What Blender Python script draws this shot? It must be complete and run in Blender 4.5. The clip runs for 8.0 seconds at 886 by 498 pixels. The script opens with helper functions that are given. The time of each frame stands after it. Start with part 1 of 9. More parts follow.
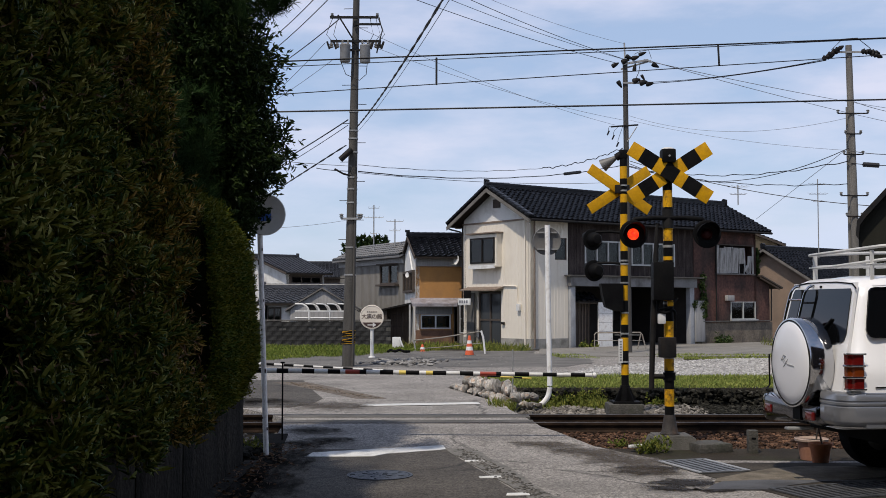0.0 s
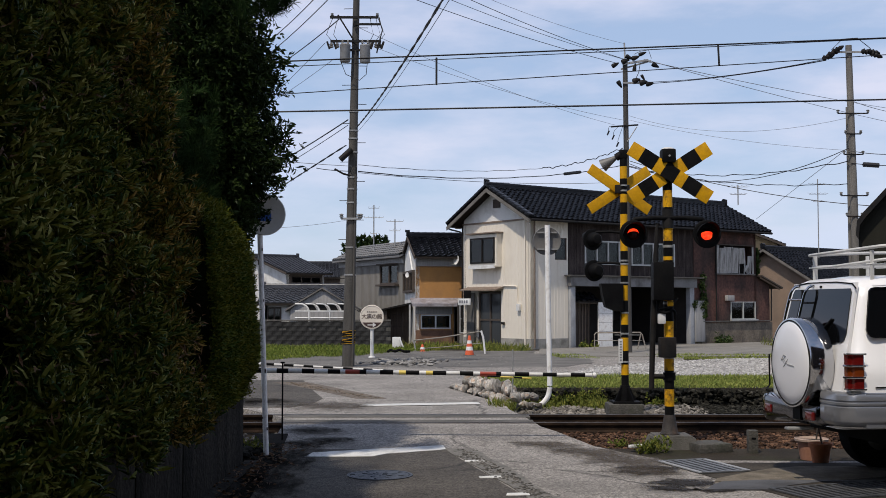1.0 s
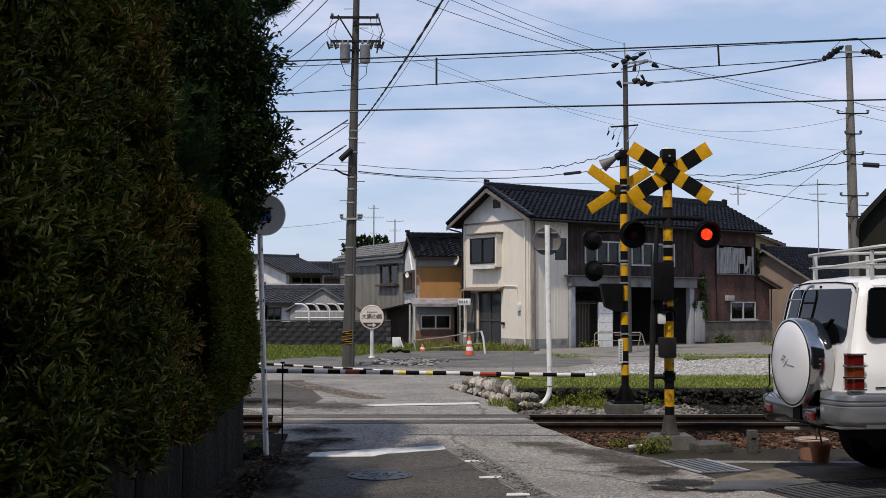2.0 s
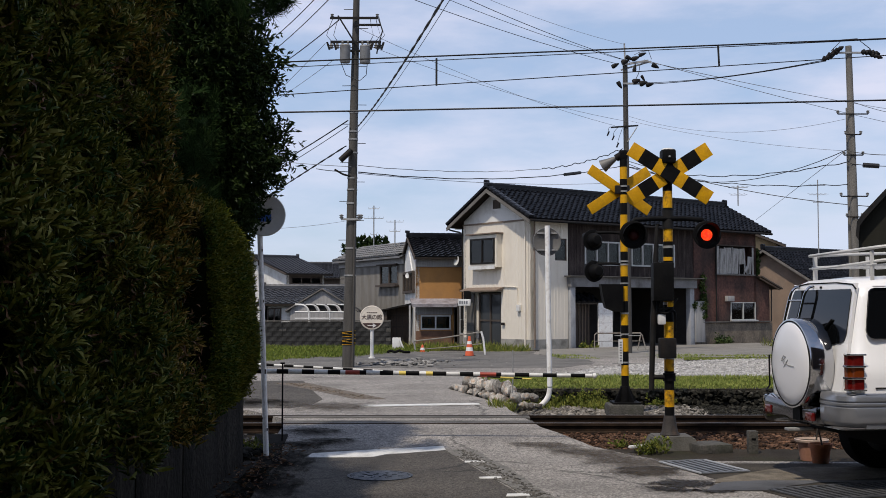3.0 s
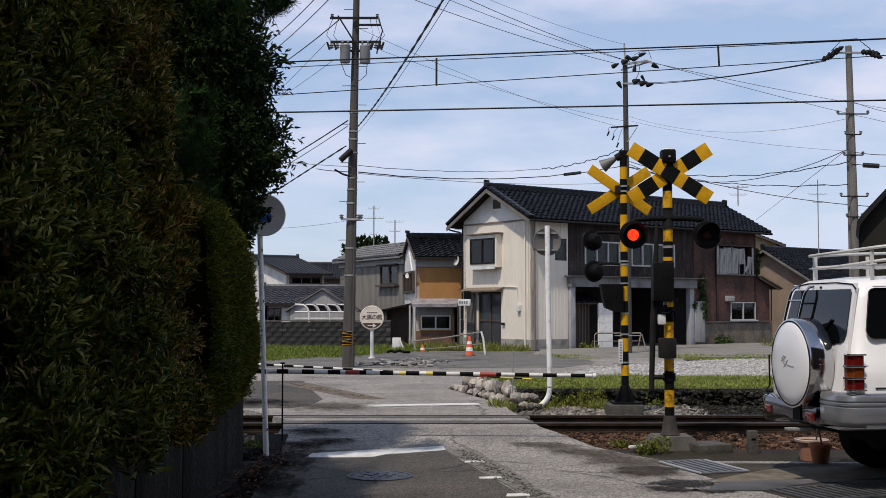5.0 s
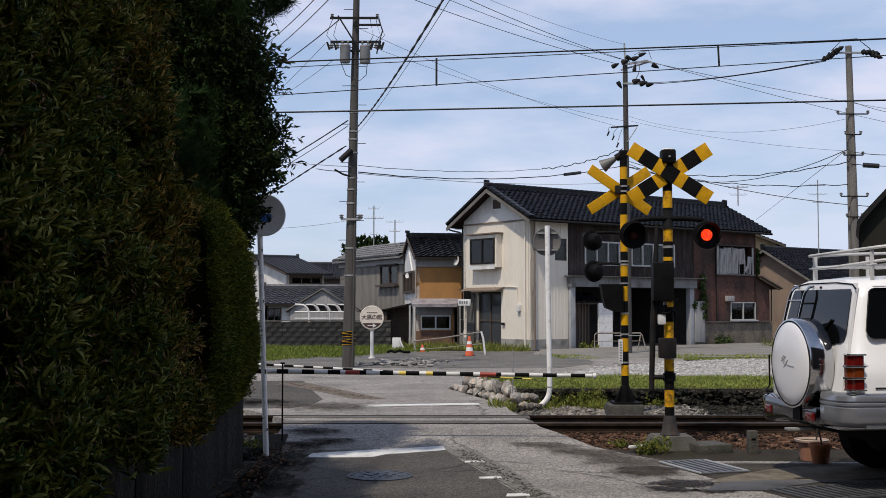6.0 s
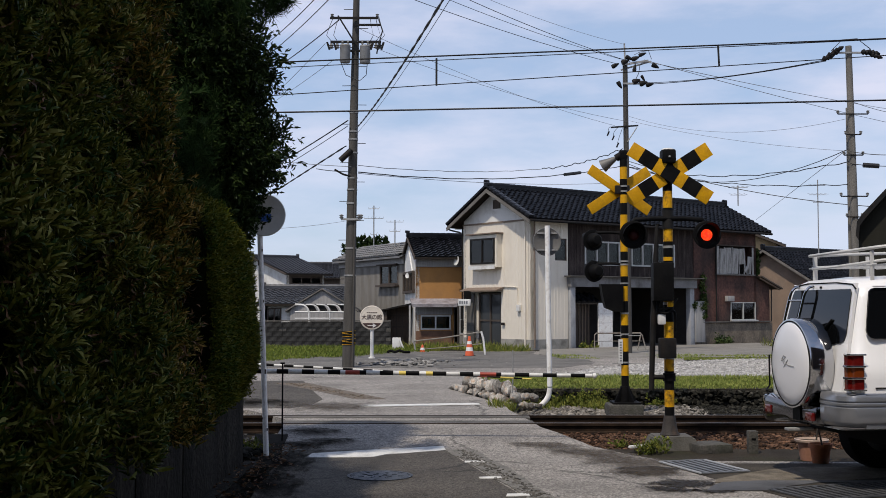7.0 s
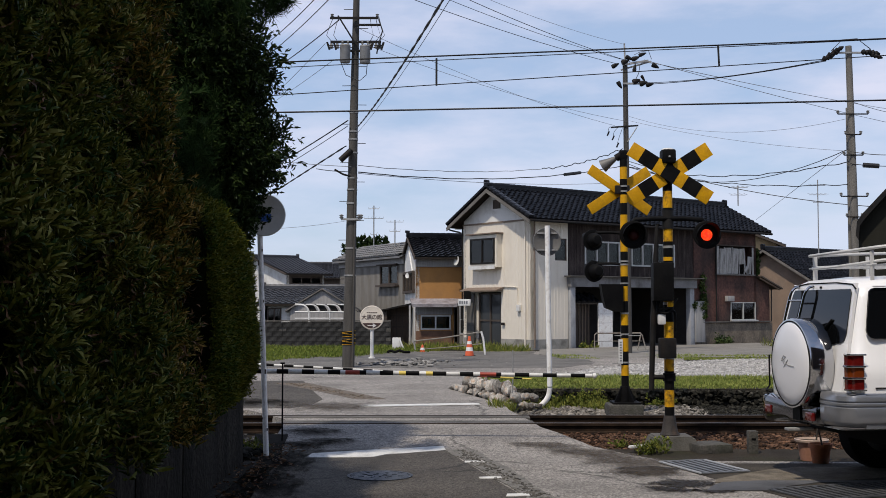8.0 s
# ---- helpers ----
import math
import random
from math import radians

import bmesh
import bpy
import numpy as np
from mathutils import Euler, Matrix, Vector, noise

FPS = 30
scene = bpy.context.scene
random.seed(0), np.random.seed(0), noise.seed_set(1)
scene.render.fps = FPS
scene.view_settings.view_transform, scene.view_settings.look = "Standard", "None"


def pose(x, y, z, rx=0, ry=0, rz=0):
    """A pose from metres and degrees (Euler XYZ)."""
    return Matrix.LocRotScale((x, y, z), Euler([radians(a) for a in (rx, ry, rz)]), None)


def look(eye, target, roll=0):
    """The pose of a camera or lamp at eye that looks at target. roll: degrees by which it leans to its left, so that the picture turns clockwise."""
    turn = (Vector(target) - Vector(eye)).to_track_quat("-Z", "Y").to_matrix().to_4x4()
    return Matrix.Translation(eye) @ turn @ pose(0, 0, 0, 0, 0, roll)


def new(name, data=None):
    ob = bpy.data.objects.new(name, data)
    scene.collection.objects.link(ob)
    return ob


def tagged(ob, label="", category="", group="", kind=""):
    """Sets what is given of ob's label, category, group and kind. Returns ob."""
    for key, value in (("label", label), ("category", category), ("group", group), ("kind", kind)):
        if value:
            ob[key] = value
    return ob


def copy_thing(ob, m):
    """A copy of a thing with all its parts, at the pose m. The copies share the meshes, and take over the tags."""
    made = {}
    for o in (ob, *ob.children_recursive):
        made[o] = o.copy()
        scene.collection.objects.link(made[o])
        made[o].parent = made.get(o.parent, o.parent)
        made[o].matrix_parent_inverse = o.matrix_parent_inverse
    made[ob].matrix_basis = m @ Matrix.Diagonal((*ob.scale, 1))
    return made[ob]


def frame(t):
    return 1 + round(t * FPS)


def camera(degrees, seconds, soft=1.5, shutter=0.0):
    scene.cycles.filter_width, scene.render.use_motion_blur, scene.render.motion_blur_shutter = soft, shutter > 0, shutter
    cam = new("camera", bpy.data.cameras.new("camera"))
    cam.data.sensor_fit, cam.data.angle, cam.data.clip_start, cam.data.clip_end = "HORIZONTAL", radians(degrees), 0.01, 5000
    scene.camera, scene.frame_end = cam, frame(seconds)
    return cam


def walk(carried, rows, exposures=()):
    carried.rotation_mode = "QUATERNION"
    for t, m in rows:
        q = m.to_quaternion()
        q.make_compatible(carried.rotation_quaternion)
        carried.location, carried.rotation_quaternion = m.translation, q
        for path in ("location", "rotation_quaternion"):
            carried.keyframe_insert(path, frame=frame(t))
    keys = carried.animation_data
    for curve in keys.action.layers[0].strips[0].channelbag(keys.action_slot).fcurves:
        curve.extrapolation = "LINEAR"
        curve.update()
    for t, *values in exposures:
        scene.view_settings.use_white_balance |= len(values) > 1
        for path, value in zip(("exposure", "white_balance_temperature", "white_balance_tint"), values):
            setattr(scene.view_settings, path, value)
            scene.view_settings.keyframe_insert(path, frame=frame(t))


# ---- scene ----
# Level crossing in a small town: X right, Y along the road, Z up.
cam = camera(42.8, 8.0, 0.70)
EYE = (0.0, 0.0, 1.65)
VIEW = pose(0.0, 0.0, 1.65, 90 + 2.838, 0, 0)
VIEW_LATER = pose(0.0, 0.0, 1.65, 90 + 2.870, 0, 0)      # the tripod settles by a hair
walk(cam, [(0.0, VIEW), (1.7, VIEW), (2.8, VIEW_LATER), (8.0, VIEW_LATER)], exposures=[(0.0, 0.0), (8.0, 0.0)])

# ---- world and sun ----
SUN_EL, SUN_AZ = 59.0, 211.0          # azimuth measured from +Y clockwise
world = bpy.data.worlds.new("sky")
scene.world = world
world.use_nodes = True
wn, wl = world.node_tree.nodes, world.node_tree.links
wn.clear()
w_out = wn.new("ShaderNodeOutputWorld")
w_bg = wn.new("ShaderNodeBackground")
w_sky = wn.new("ShaderNodeTexSky")
w_sky.sky_type = "NISHITA"
w_sky.sun_disc = False
w_sky.sun_elevation = radians(SUN_EL)
w_sky.sun_rotation = radians(SUN_AZ)
w_sky.air_density, w_sky.dust_density, w_sky.ozone_density = 1.0, 0.6, 1.6
w_co = wn.new("ShaderNodeTexCoord")
w_map = wn.new("ShaderNodeMapping")
w_map.inputs["Scale"].default_value = (1.0, 1.0, 3.6)
w_map.inputs["Location"].default_value = (0.35, 0.0, 0.12)
w_map.inputs["Rotation"].default_value = (0.0, radians(12), 0.0)
w_cl = wn.new("ShaderNodeTexNoise")
w_cl.inputs["Scale"].default_value = 3.6
w_cl.inputs["Detail"].default_value = 7.0
w_cl.inputs["Roughness"].default_value = 0.55
w_ramp = wn.new("ShaderNodeValToRGB")
w_ramp.color_ramp.elements[0].position, w_ramp.color_ramp.elements[0].color = 0.38, (0.58, 0.58, 0.58, 1)
w_ramp.color_ramp.elements[1].position, w_ramp.color_ramp.elements[1].color = 0.66, (0.90, 0.90, 0.90, 1)
w_mix = wn.new("ShaderNodeMixRGB")
w_veil = wn.new("ShaderNodeMixRGB")          # blue haze in the gaps, pale cloud elsewhere
w_veil.inputs[1].default_value = (5.6, 7.15, 10.3, 1)
w_veil.inputs[2].default_value = (8.8, 8.85, 10.7, 1)
w_gap = wn.new("ShaderNodeMapRange")
w_gap.inputs[1].default_value, w_gap.inputs[2].default_value = 0.36, 0.58
wl.new(w_cl.outputs["Fac"], w_gap.inputs[0])
w_low = wn.new("ShaderNodeMapRange")        # fewer clouds low over the roofs
w_low.inputs[1].default_value, w_low.inputs[2].default_value = 0.03, 0.17
w_low.inputs[3].default_value, w_low.inputs[4].default_value = 0.42, 1.0
w_thin = wn.new("ShaderNodeMath")
w_thin.operation = "MULTIPLY"
wl.new(w_gap.outputs[0], w_thin.inputs[0])
wl.new(w_low.outputs[0], w_thin.inputs[1])
wl.new(w_thin.outputs[0], w_veil.inputs[0])
wl.new(w_veil.outputs["Color"], w_mix.inputs[2])
wl.new(w_co.outputs["Generated"], w_map.inputs["Vector"])
wl.new(w_map.outputs["Vector"], w_cl.inputs["Vector"])
wl.new(w_cl.outputs["Fac"], w_ramp.inputs["Fac"])
w_sep = wn.new("ShaderNodeSeparateXYZ")
# the thin cloud veil is densest low over the roofs and clears towards the zenith
w_haze = wn.new("ShaderNodeValToRGB")
w_haze.color_ramp.interpolation = "EASE"
for pos, v in ((0.0, 0.86), (0.24, 0.98), (0.85, 0.22)):
    el = w_haze.color_ramp.elements[0] if pos == 0.0 else w_haze.color_ramp.elements.new(pos)
    el.color = (v, v, v, 1)
w_haze.color_ramp.elements[3].color = (0.2, 0.2, 0.2, 1)
w_mul = wn.new("ShaderNodeMath")
w_mul.operation = "MULTIPLY"
wl.new(w_co.outputs["Generated"], w_sep.inputs[0])
wl.new(w_sep.outputs["Z"], w_haze.inputs[0])
wl.new(w_sep.outputs["Z"], w_low.inputs[0])
wl.new(w_haze.outputs[0], w_mul.inputs[0])
wl.new(w_ramp.outputs["Color"], w_mul.inputs[1])
wl.new(w_mul.outputs[0], w_mix.inputs["Fac"])
wl.new(w_sky.outputs["Color"], w_mix.inputs[1])
wl.new(w_mix.outputs["Color"], w_bg.inputs["Color"])
wl.new(w_bg.outputs["Background"], w_out.inputs["Surface"])
w_bg.inputs["Strength"].default_value = 0.0945

sun = new("sun", bpy.data.lights.new("sun", "SUN"))
sun.data.energy = 3.2
sun.data.angle = radians(1.6)
sun.data.color = (1.0, 0.90, 0.77)
_az, _el = radians(SUN_AZ), radians(SUN_EL)
SUN_DIR = Vector((math.sin(_az) * math.cos(_el), math.cos(_az) * math.cos(_el), math.sin(_el)))
sun.matrix_world = look(tuple(SUN_DIR * 60), (0, 0, 0))


# ---- materials ----
def mat(name, a, b=None, scale=8.0, rough=0.7, metal=0.0, bump=0.15, fine=60.0, fine_amt=0.25, stain=None, stain_scale=1.5,
        stain_amt=0.5, stretch=(1, 1, 1), coat=0.0, vary=0.0, island=0.0, wave=None, spec=0.5):
    """Two colours mixed by noise, a finer grain, stains of a third colour, and bump. wave: (axis, repeats per metre, depth)."""
    m = bpy.data.materials.new(name)
    m.use_nodes = True
    n, l = m.node_tree.nodes, m.node_tree.links
    p = n["Principled BSDF"]
    b = b or tuple(c * 0.75 for c in a)
    co = n.new("ShaderNodeTexCoord")
    mp = n.new("ShaderNodeMapping")
    mp.inputs["Scale"].default_value = stretch
    l.new(co.outputs["Object"], mp.inputs["Vector"])
    n1 = n.new("ShaderNodeTexNoise")
    n1.inputs["Scale"].default_value, n1.inputs["Detail"].default_value = scale, 5
    l.new(mp.outputs["Vector"], n1.inputs["Vector"])
    r1 = n.new("ShaderNodeValToRGB")
    r1.color_ramp.elements[0].position, r1.color_ramp.elements[1].position = 0.32, 0.68
    r1.color_ramp.elements[0].color, r1.color_ramp.elements[1].color = (*a, 1), (*b, 1)
    l.new(n1.outputs["Fac"], r1.inputs["Fac"])
    col = r1.outputs["Color"]
    n2 = n.new("ShaderNodeTexNoise")
    n2.inputs["Scale"].default_value, n2.inputs["Detail"].default_value = fine, 3
    l.new(co.outputs["Object"], n2.inputs["Vector"])
    if fine_amt:
        mr = n.new("ShaderNodeMapRange")
        mr.inputs[1].default_value, mr.inputs[2].default_value = 0.25, 0.75
        mr.inputs[3].default_value, mr.inputs[4].default_value = 1 - fine_amt, 1 + fine_amt
        l.new(n2.outputs["Fac"], mr.inputs[0])
        mu = n.new("ShaderNodeMixRGB")
        mu.blend_type = "MULTIPLY"
        mu.inputs[0].default_value = 1.0
        l.new(col, mu.inputs[1])
        l.new(mr.outputs[0], mu.inputs[2])
        col = mu.outputs["Color"]
    if stain:
        n3 = n.new("ShaderNodeTexNoise")
        n3.inputs["Scale"].default_value, n3.inputs["Detail"].default_value, n3.inputs["Roughness"].default_value = stain_scale, 6, 0.62
        l.new(mp.outputs["Vector"], n3.inputs["Vector"])
        r3 = n.new("ShaderNodeValToRGB")
        r3.color_ramp.elements[0].position, r3.color_ramp.elements[1].position = 0.5, 0.66
        r3.color_ramp.elements[0].color, r3.color_ramp.elements[1].color = (0, 0, 0, 1), (stain_amt,) * 3 + (1,)
        l.new(n3.outputs["Fac"], r3.inputs["Fac"])
        ms = n.new("ShaderNodeMixRGB")
        l.new(r3.outputs["Color"], ms.inputs[0])
        l.new(col, ms.inputs[1])
        ms.inputs[2].default_value = (*stain, 1)
        col = ms.outputs["Color"]
    if vary or island:
        if vary:
            src = n.new("ShaderNodeObjectInfo").outputs["Random"]
        else:
            src = n.new("ShaderNodeNewGeometry").outputs["Random Per Island"]
        mv = n.new("ShaderNodeMapRange")
        amt = vary or island
        mv.inputs[3].default_value, mv.inputs[4].default_value = 1 - amt, 1 + amt
        l.new(src, mv.inputs[0])
        mm = n.new("ShaderNodeMixRGB")
        mm.blend_type = "MULTIPLY"
        mm.inputs[0].default_value = 1.0
        l.new(col, mm.inputs[1])
        l.new(mv.outputs[0], mm.inputs[2])
        col = mm.outputs["Color"]
    l.new(col, p.inputs["Base Color"])
    p.inputs["Roughness"].default_value = rough
    p.inputs["Metallic"].default_value = metal
    p.inputs["Specular IOR Level"].default_value = spec
    p.inputs["Coat Weight"].default_value = coat
    if rough > 0.15 and fine_amt:
        rr = n.new("ShaderNodeMapRange")
        rr.inputs[3].default_value, rr.inputs[4].default_value = max(0.05, rough - 0.12), min(1, rough + 0.12)
        l.new(n1.outputs["Fac"], rr.inputs[0])
        l.new(rr.outputs[0], p.inputs["Roughness"])
    if bump:
        bp = n.new("ShaderNodeBump")
        bp.inputs["Strength"].default_value, bp.inputs["Distance"].default_value = bump, 0.02
        l.new(n2.outputs["Fac"], bp.inputs["Height"])
        l.new(bp.outputs["Normal"], p.inputs["Normal"])
    return m


def plain(name, c, rough=0.4, metal=0.0, coat=0.0, emit=0.0, spec=0.5, trans=0.0):
    m = bpy.data.materials.new(name)
    m.use_nodes = True
    p = m.node_tree.nodes["Principled BSDF"]
    p.inputs["Base Color"].default_value = (*c, 1)
    p.inputs["Roughness"].default_value, p.inputs["Metallic"].default_value = rough, metal
    p.inputs["Coat Weight"].default_value, p.inputs["Specular IOR Level"].default_value = coat, spec
    p.inputs["Transmission Weight"].default_value = trans
    if emit:
        p.inputs["Emission Color"].default_value = (*c, 1)
        p.inputs["Emission Strength"].default_value = emit
    return m


def leaf_mat(name, a, b, rough=0.5, spec=0.35, scale=2.5, pale=None):
    """Leaves: each island its own mix of two greens; pale: a glint colour painted on a few bright ones."""
    m = bpy.data.materials.new(name)
    m.use_nodes = True
    n, l = m.node_tree.nodes, m.node_tree.links
    p = n["Principled BSDF"]
    g = n.new("ShaderNodeNewGeometry")
    co = n.new("ShaderNodeTexCoord")
    no = n.new("ShaderNodeTexNoise")
    no.inputs["Scale"].default_value, no.inputs["Detail"].default_value = scale, 3
    l.new(co.outputs["Object"], no.inputs["Vector"])
    ad = n.new("ShaderNodeMath")
    ad.operation = "MULTIPLY_ADD"
    ad.inputs[1].default_value = 0.6
    l.new(g.outputs["Random Per Island"], ad.inputs[0])
    sc = n.new("ShaderNodeMath")
    sc.operation = "MULTIPLY"
    sc.inputs[1].default_value = 0.5
    l.new(no.outputs["Fac"], sc.inputs[0])
    l.new(sc.outputs[0], ad.inputs[2])
    r = n.new("ShaderNodeValToRGB")
    r.color_ramp.elements[0].position, r.color_ramp.elements[1].position = 0.22, 0.92
    r.color_ramp.elements[0].color, r.color_ramp.elements[1].color = (*a, 1), (*b, 1)
    if pale:
        r.color_ramp.elements[0].position, r.color_ramp.elements[1].position = 0.34, 0.70
        r.color_ramp.elements.new(0.86).color = (*pale, 1)
    l.new(ad.outputs[0], r.inputs["Fac"])
    l.new(r.outputs["Color"], p.inputs["Base Color"])
    p.inputs["Roughness"].default_value, p.inputs["Specular IOR Level"].default_value = rough, spec
    p.inputs["Transmission Weight"].default_value = 0.0
    return m


def road_mat(name, a, b, dark, crack=0.6, grit=90.0, rough=(0.45, 1.65)):
    """Asphalt: coarse aggregate, blotches, damp-looking stains and a net of cracks."""
    m = bpy.data.materials.new(name)
    m.use_nodes = True
    n, l = m.node_tree.nodes, m.node_tree.links
    p = n["Principled BSDF"]
    co = n.new("ShaderNodeTexCoord").outputs["Object"]

    def tex(kind, scale, detail=4.0, rough=0.6):
        t = n.new(kind)
        t.inputs["Scale"].default_value = scale
        if kind == "ShaderNodeTexNoise":
            t.inputs["Detail"].default_value, t.inputs["Roughness"].default_value = detail, rough
        l.new(co, t.inputs["Vector"])
        return t

    def ramp(src, p0, p1, c0, c1):
        r = n.new("ShaderNodeValToRGB")
        r.color_ramp.elements[0].position, r.color_ramp.elements[1].position = p0, p1
        r.color_ramp.elements[0].color, r.color_ramp.elements[1].color = (*c0, 1), (*c1, 1)
        l.new(src, r.inputs["Fac"])
        return r.outputs["Color"]

    def mix(mode, fac, x, y):
        q = n.new("ShaderNodeMixRGB")
        q.blend_type = mode
        if isinstance(fac, float):
            q.inputs[0].default_value = fac
        else:
            l.new(fac, q.inputs[0])
        l.new(x, q.inputs[1])
        if isinstance(y, tuple):
            q.inputs[2].default_value = (*y, 1)
        else:
            l.new(y, q.inputs[2])
        return q.outputs["Color"]

    col = ramp(tex("ShaderNodeTexNoise", 0.9, 8, 0.65).outputs["Fac"], 0.35, 0.65, a, b)
    vor = tex("ShaderNodeTexVoronoi", grit)
    col = mix("MULTIPLY", 1.0, col, ramp(vor.outputs["Color"], 0.05, 0.95, (rough[0],) * 3, (rough[1], rough[1] * 0.985, rough[1] * 0.96)))
    mid = tex("ShaderNodeTexNoise", 14, 6, 0.7)
    col = mix("MULTIPLY", 1.0, col, ramp(mid.outputs["Fac"], 0.3, 0.7, (0.72, 0.72, 0.72), (1.25, 1.25, 1.25)))
    col = mix("MIX", ramp(tex("ShaderNodeTexNoise", 0.55, 7, 0.66).outputs["Fac"], 0.52, 0.68, (0, 0, 0), (0.65, 0.65, 0.65)), col, dark)
    warp = tex("ShaderNodeTexNoise", 1.7, 5, 0.6)
    va = n.new("ShaderNodeVectorMath")
    va.operation = "MULTIPLY_ADD"
    va.inputs[1].default_value = (0.55, 0.55, 0.0)
    l.new(warp.outputs["Color"], va.inputs[0])
    l.new(co, va.inputs[2])
    cr = n.new("ShaderNodeTexVoronoi")
    cr.feature = "DISTANCE_TO_EDGE"
    cr.inputs["Scale"].default_value = 0.42
    l.new(va.outputs[0], cr.inputs["Vector"])
    keep = ramp(tex("ShaderNodeTexNoise", 0.8, 3).outputs["Fac"], 0.42, 0.52, (0, 0, 0), (1, 1, 1))
    line = ramp(cr.outputs["Distance"], 0.004, 0.013, (crack, crack, crack), (0, 0, 0))
    col = mix("MIX", mix("MULTIPLY", 1.0, keep, line), col, (0.018, 0.017, 0.016))
    l.new(col, p.inputs["Base Color"])
    p.inputs["Roughness"].default_value = 0.82
    p.inputs["Specular IOR Level"].default_value = 0.35
    bp = n.new("ShaderNodeBump")
    bp.inputs["Strength"].default_value, bp.inputs["Distance"].default_value = 0.7, 0.012
    l.new(vor.outputs["Distance"], bp.inputs["Height"])
    l.new(bp.outputs["Normal"], p.inputs["Normal"])
    return m


M_ASPHALT = road_mat("asphalt", (0.207, 0.195, 0.182), (0.285, 0.269, 0.252), (0.125, 0.118, 0.110), 0.6, 66.0, (0.33, 1.78))
M_ASPHALT_OLD = road_mat("worn_asphalt", (0.056, 0.050, 0.043), (0.092, 0.083, 0.072), (0.036, 0.033, 0.029), 0.7, 70.0, (0.3, 1.8))
M_CONCRETE = mat("concrete", (0.26, 0.25, 0.23), (0.34, 0.33, 0.30), 3, 0.85, 0, 0.4, 70, 0.2, (0.10, 0.095, 0.08), 2.0, 0.7)
M_CONC_DARK = mat("weathered_concrete", (0.066, 0.063, 0.058), (0.125, 0.118, 0.107), 2.5, 0.9, 0, 0.5, 60, 0.3, (0.05, 0.048, 0.04), 1.6, 0.8, (1, 1, 0.35))
M_FOOT = mat("dark_blotched_concrete", (0.035, 0.033, 0.028), (0.105, 0.100, 0.088), 4.0, 0.9, 0, 0.6, 40, 0.4, (0.03, 0.032, 0.02), 3.0, 0.8)
M_WALL_DARK = mat("dark_streaked_concrete", (0.012, 0.011, 0.0098), (0.042, 0.0385, 0.033), 2.4, 0.95, 0, 1.0, 22, 0.6, (0.008, 0.008, 0.006), 1.8, 0.95, (1.8, 1.8, 0.25), spec=0.1)
M_POLE = mat("pole_concrete", (0.040, 0.037, 0.033), (0.076, 0.071, 0.064), 2.5, 0.85, 0, 0.3, 40, 0.3, (0.05, 0.046, 0.042), 1.5, 0.8, (3, 3, 0.35))
M_POLE_PALE = mat("pale_pole_concrete", (0.115, 0.107, 0.095), (0.175, 0.164, 0.147), 2.5, 0.85, 0, 0.3, 40, 0.3, (0.085, 0.078, 0.07), 1.5, 0.6, (3, 3, 0.35))
M_BALLAST = mat("rusty_ballast", (0.020, 0.011, 0.007), (0.118, 0.066, 0.041), 6, 0.9, 0, 0.4, 60, 0.3, island=0.85, spec=0.15)
M_BALLAST_GREY = mat("grey_ballast", (0.072, 0.064, 0.054), (0.26, 0.236, 0.203), 6, 0.9, 0, 0.4, 60, 0.3, island=0.5)
M_GRAVEL = mat("pale_gravel", (0.27, 0.265, 0.255), (0.39, 0.38, 0.365), 7, 0.9, 0, 0.8, 26, 0.6, (0.13, 0.125, 0.11), 0.9, 0.7)
M_GRAVEL_STONE = mat("pale_gravel_stone", (0.27, 0.265, 0.255), (0.42, 0.41, 0.395), 6, 0.9, 0, 0.3, 40, 0.2, island=0.4)
M_SOIL = mat("soil", (0.023, 0.019, 0.014), (0.042, 0.035, 0.027), 2.5, 0.95, 0, 0.6, 50, 0.35, (0.035, 0.042, 0.022), 0.9, 0.6, spec=0.15)
M_GRASS = leaf_mat("grass", (0.095, 0.150, 0.026), (0.31, 0.325, 0.090), 0.85, 0.1)
M_YARD_GRASS = leaf_mat("yard_grass_blades", (0.055, 0.098, 0.014), (0.191, 0.215, 0.045), 0.85, 0.1)
M_WEED = leaf_mat("weeds", (0.050, 0.085, 0.016), (0.22, 0.215, 0.042), 0.8, 0.15)
M_STONE = mat("field_stone", (0.20, 0.187, 0.168), (0.56, 0.535, 0.485), 1.3, 0.9, 0, 0.6, 9, 0.4, (0.33, 0.195, 0.11), 0.9, 0.85, vary=0.6)
M_STONE_DARK = mat("mossy_stone", (0.009, 0.009, 0.007), (0.026, 0.025, 0.020), 5, 0.95, 0, 0.4, 30, 0.4, (0.07, 0.066, 0.055), 6.0, 0.5, island=0.8, spec=0.1)
M_RAIL = mat("rusty_rail_steel", (0.015, 0.010, 0.0075), (0.036, 0.023, 0.015), 6, 0.85, 0.0, 0.2, 60, 0.3, spec=0.12)
M_RAIL_TOP = mat("polished_rail_steel", (0.24, 0.225, 0.21), (0.16, 0.148, 0.14), 4, 0.4, 0.9, 0.05, 60, 0.1)
M_POLE_CLEAN = mat("clean_white_paint", (0.84, 0.84, 0.83), (0.78, 0.78, 0.77), 4, 0.35, 0, 0.03, 40, 0.04, (0.30, 0.25, 0.20), 9.0, 0.35)
M_WHITE = mat("white_paint", (0.72, 0.72, 0.70), (0.62, 0.62, 0.60), 4, 0.5, 0, 0.05, 40, 0.06, (0.30, 0.24, 0.19), 3.5, 0.3)
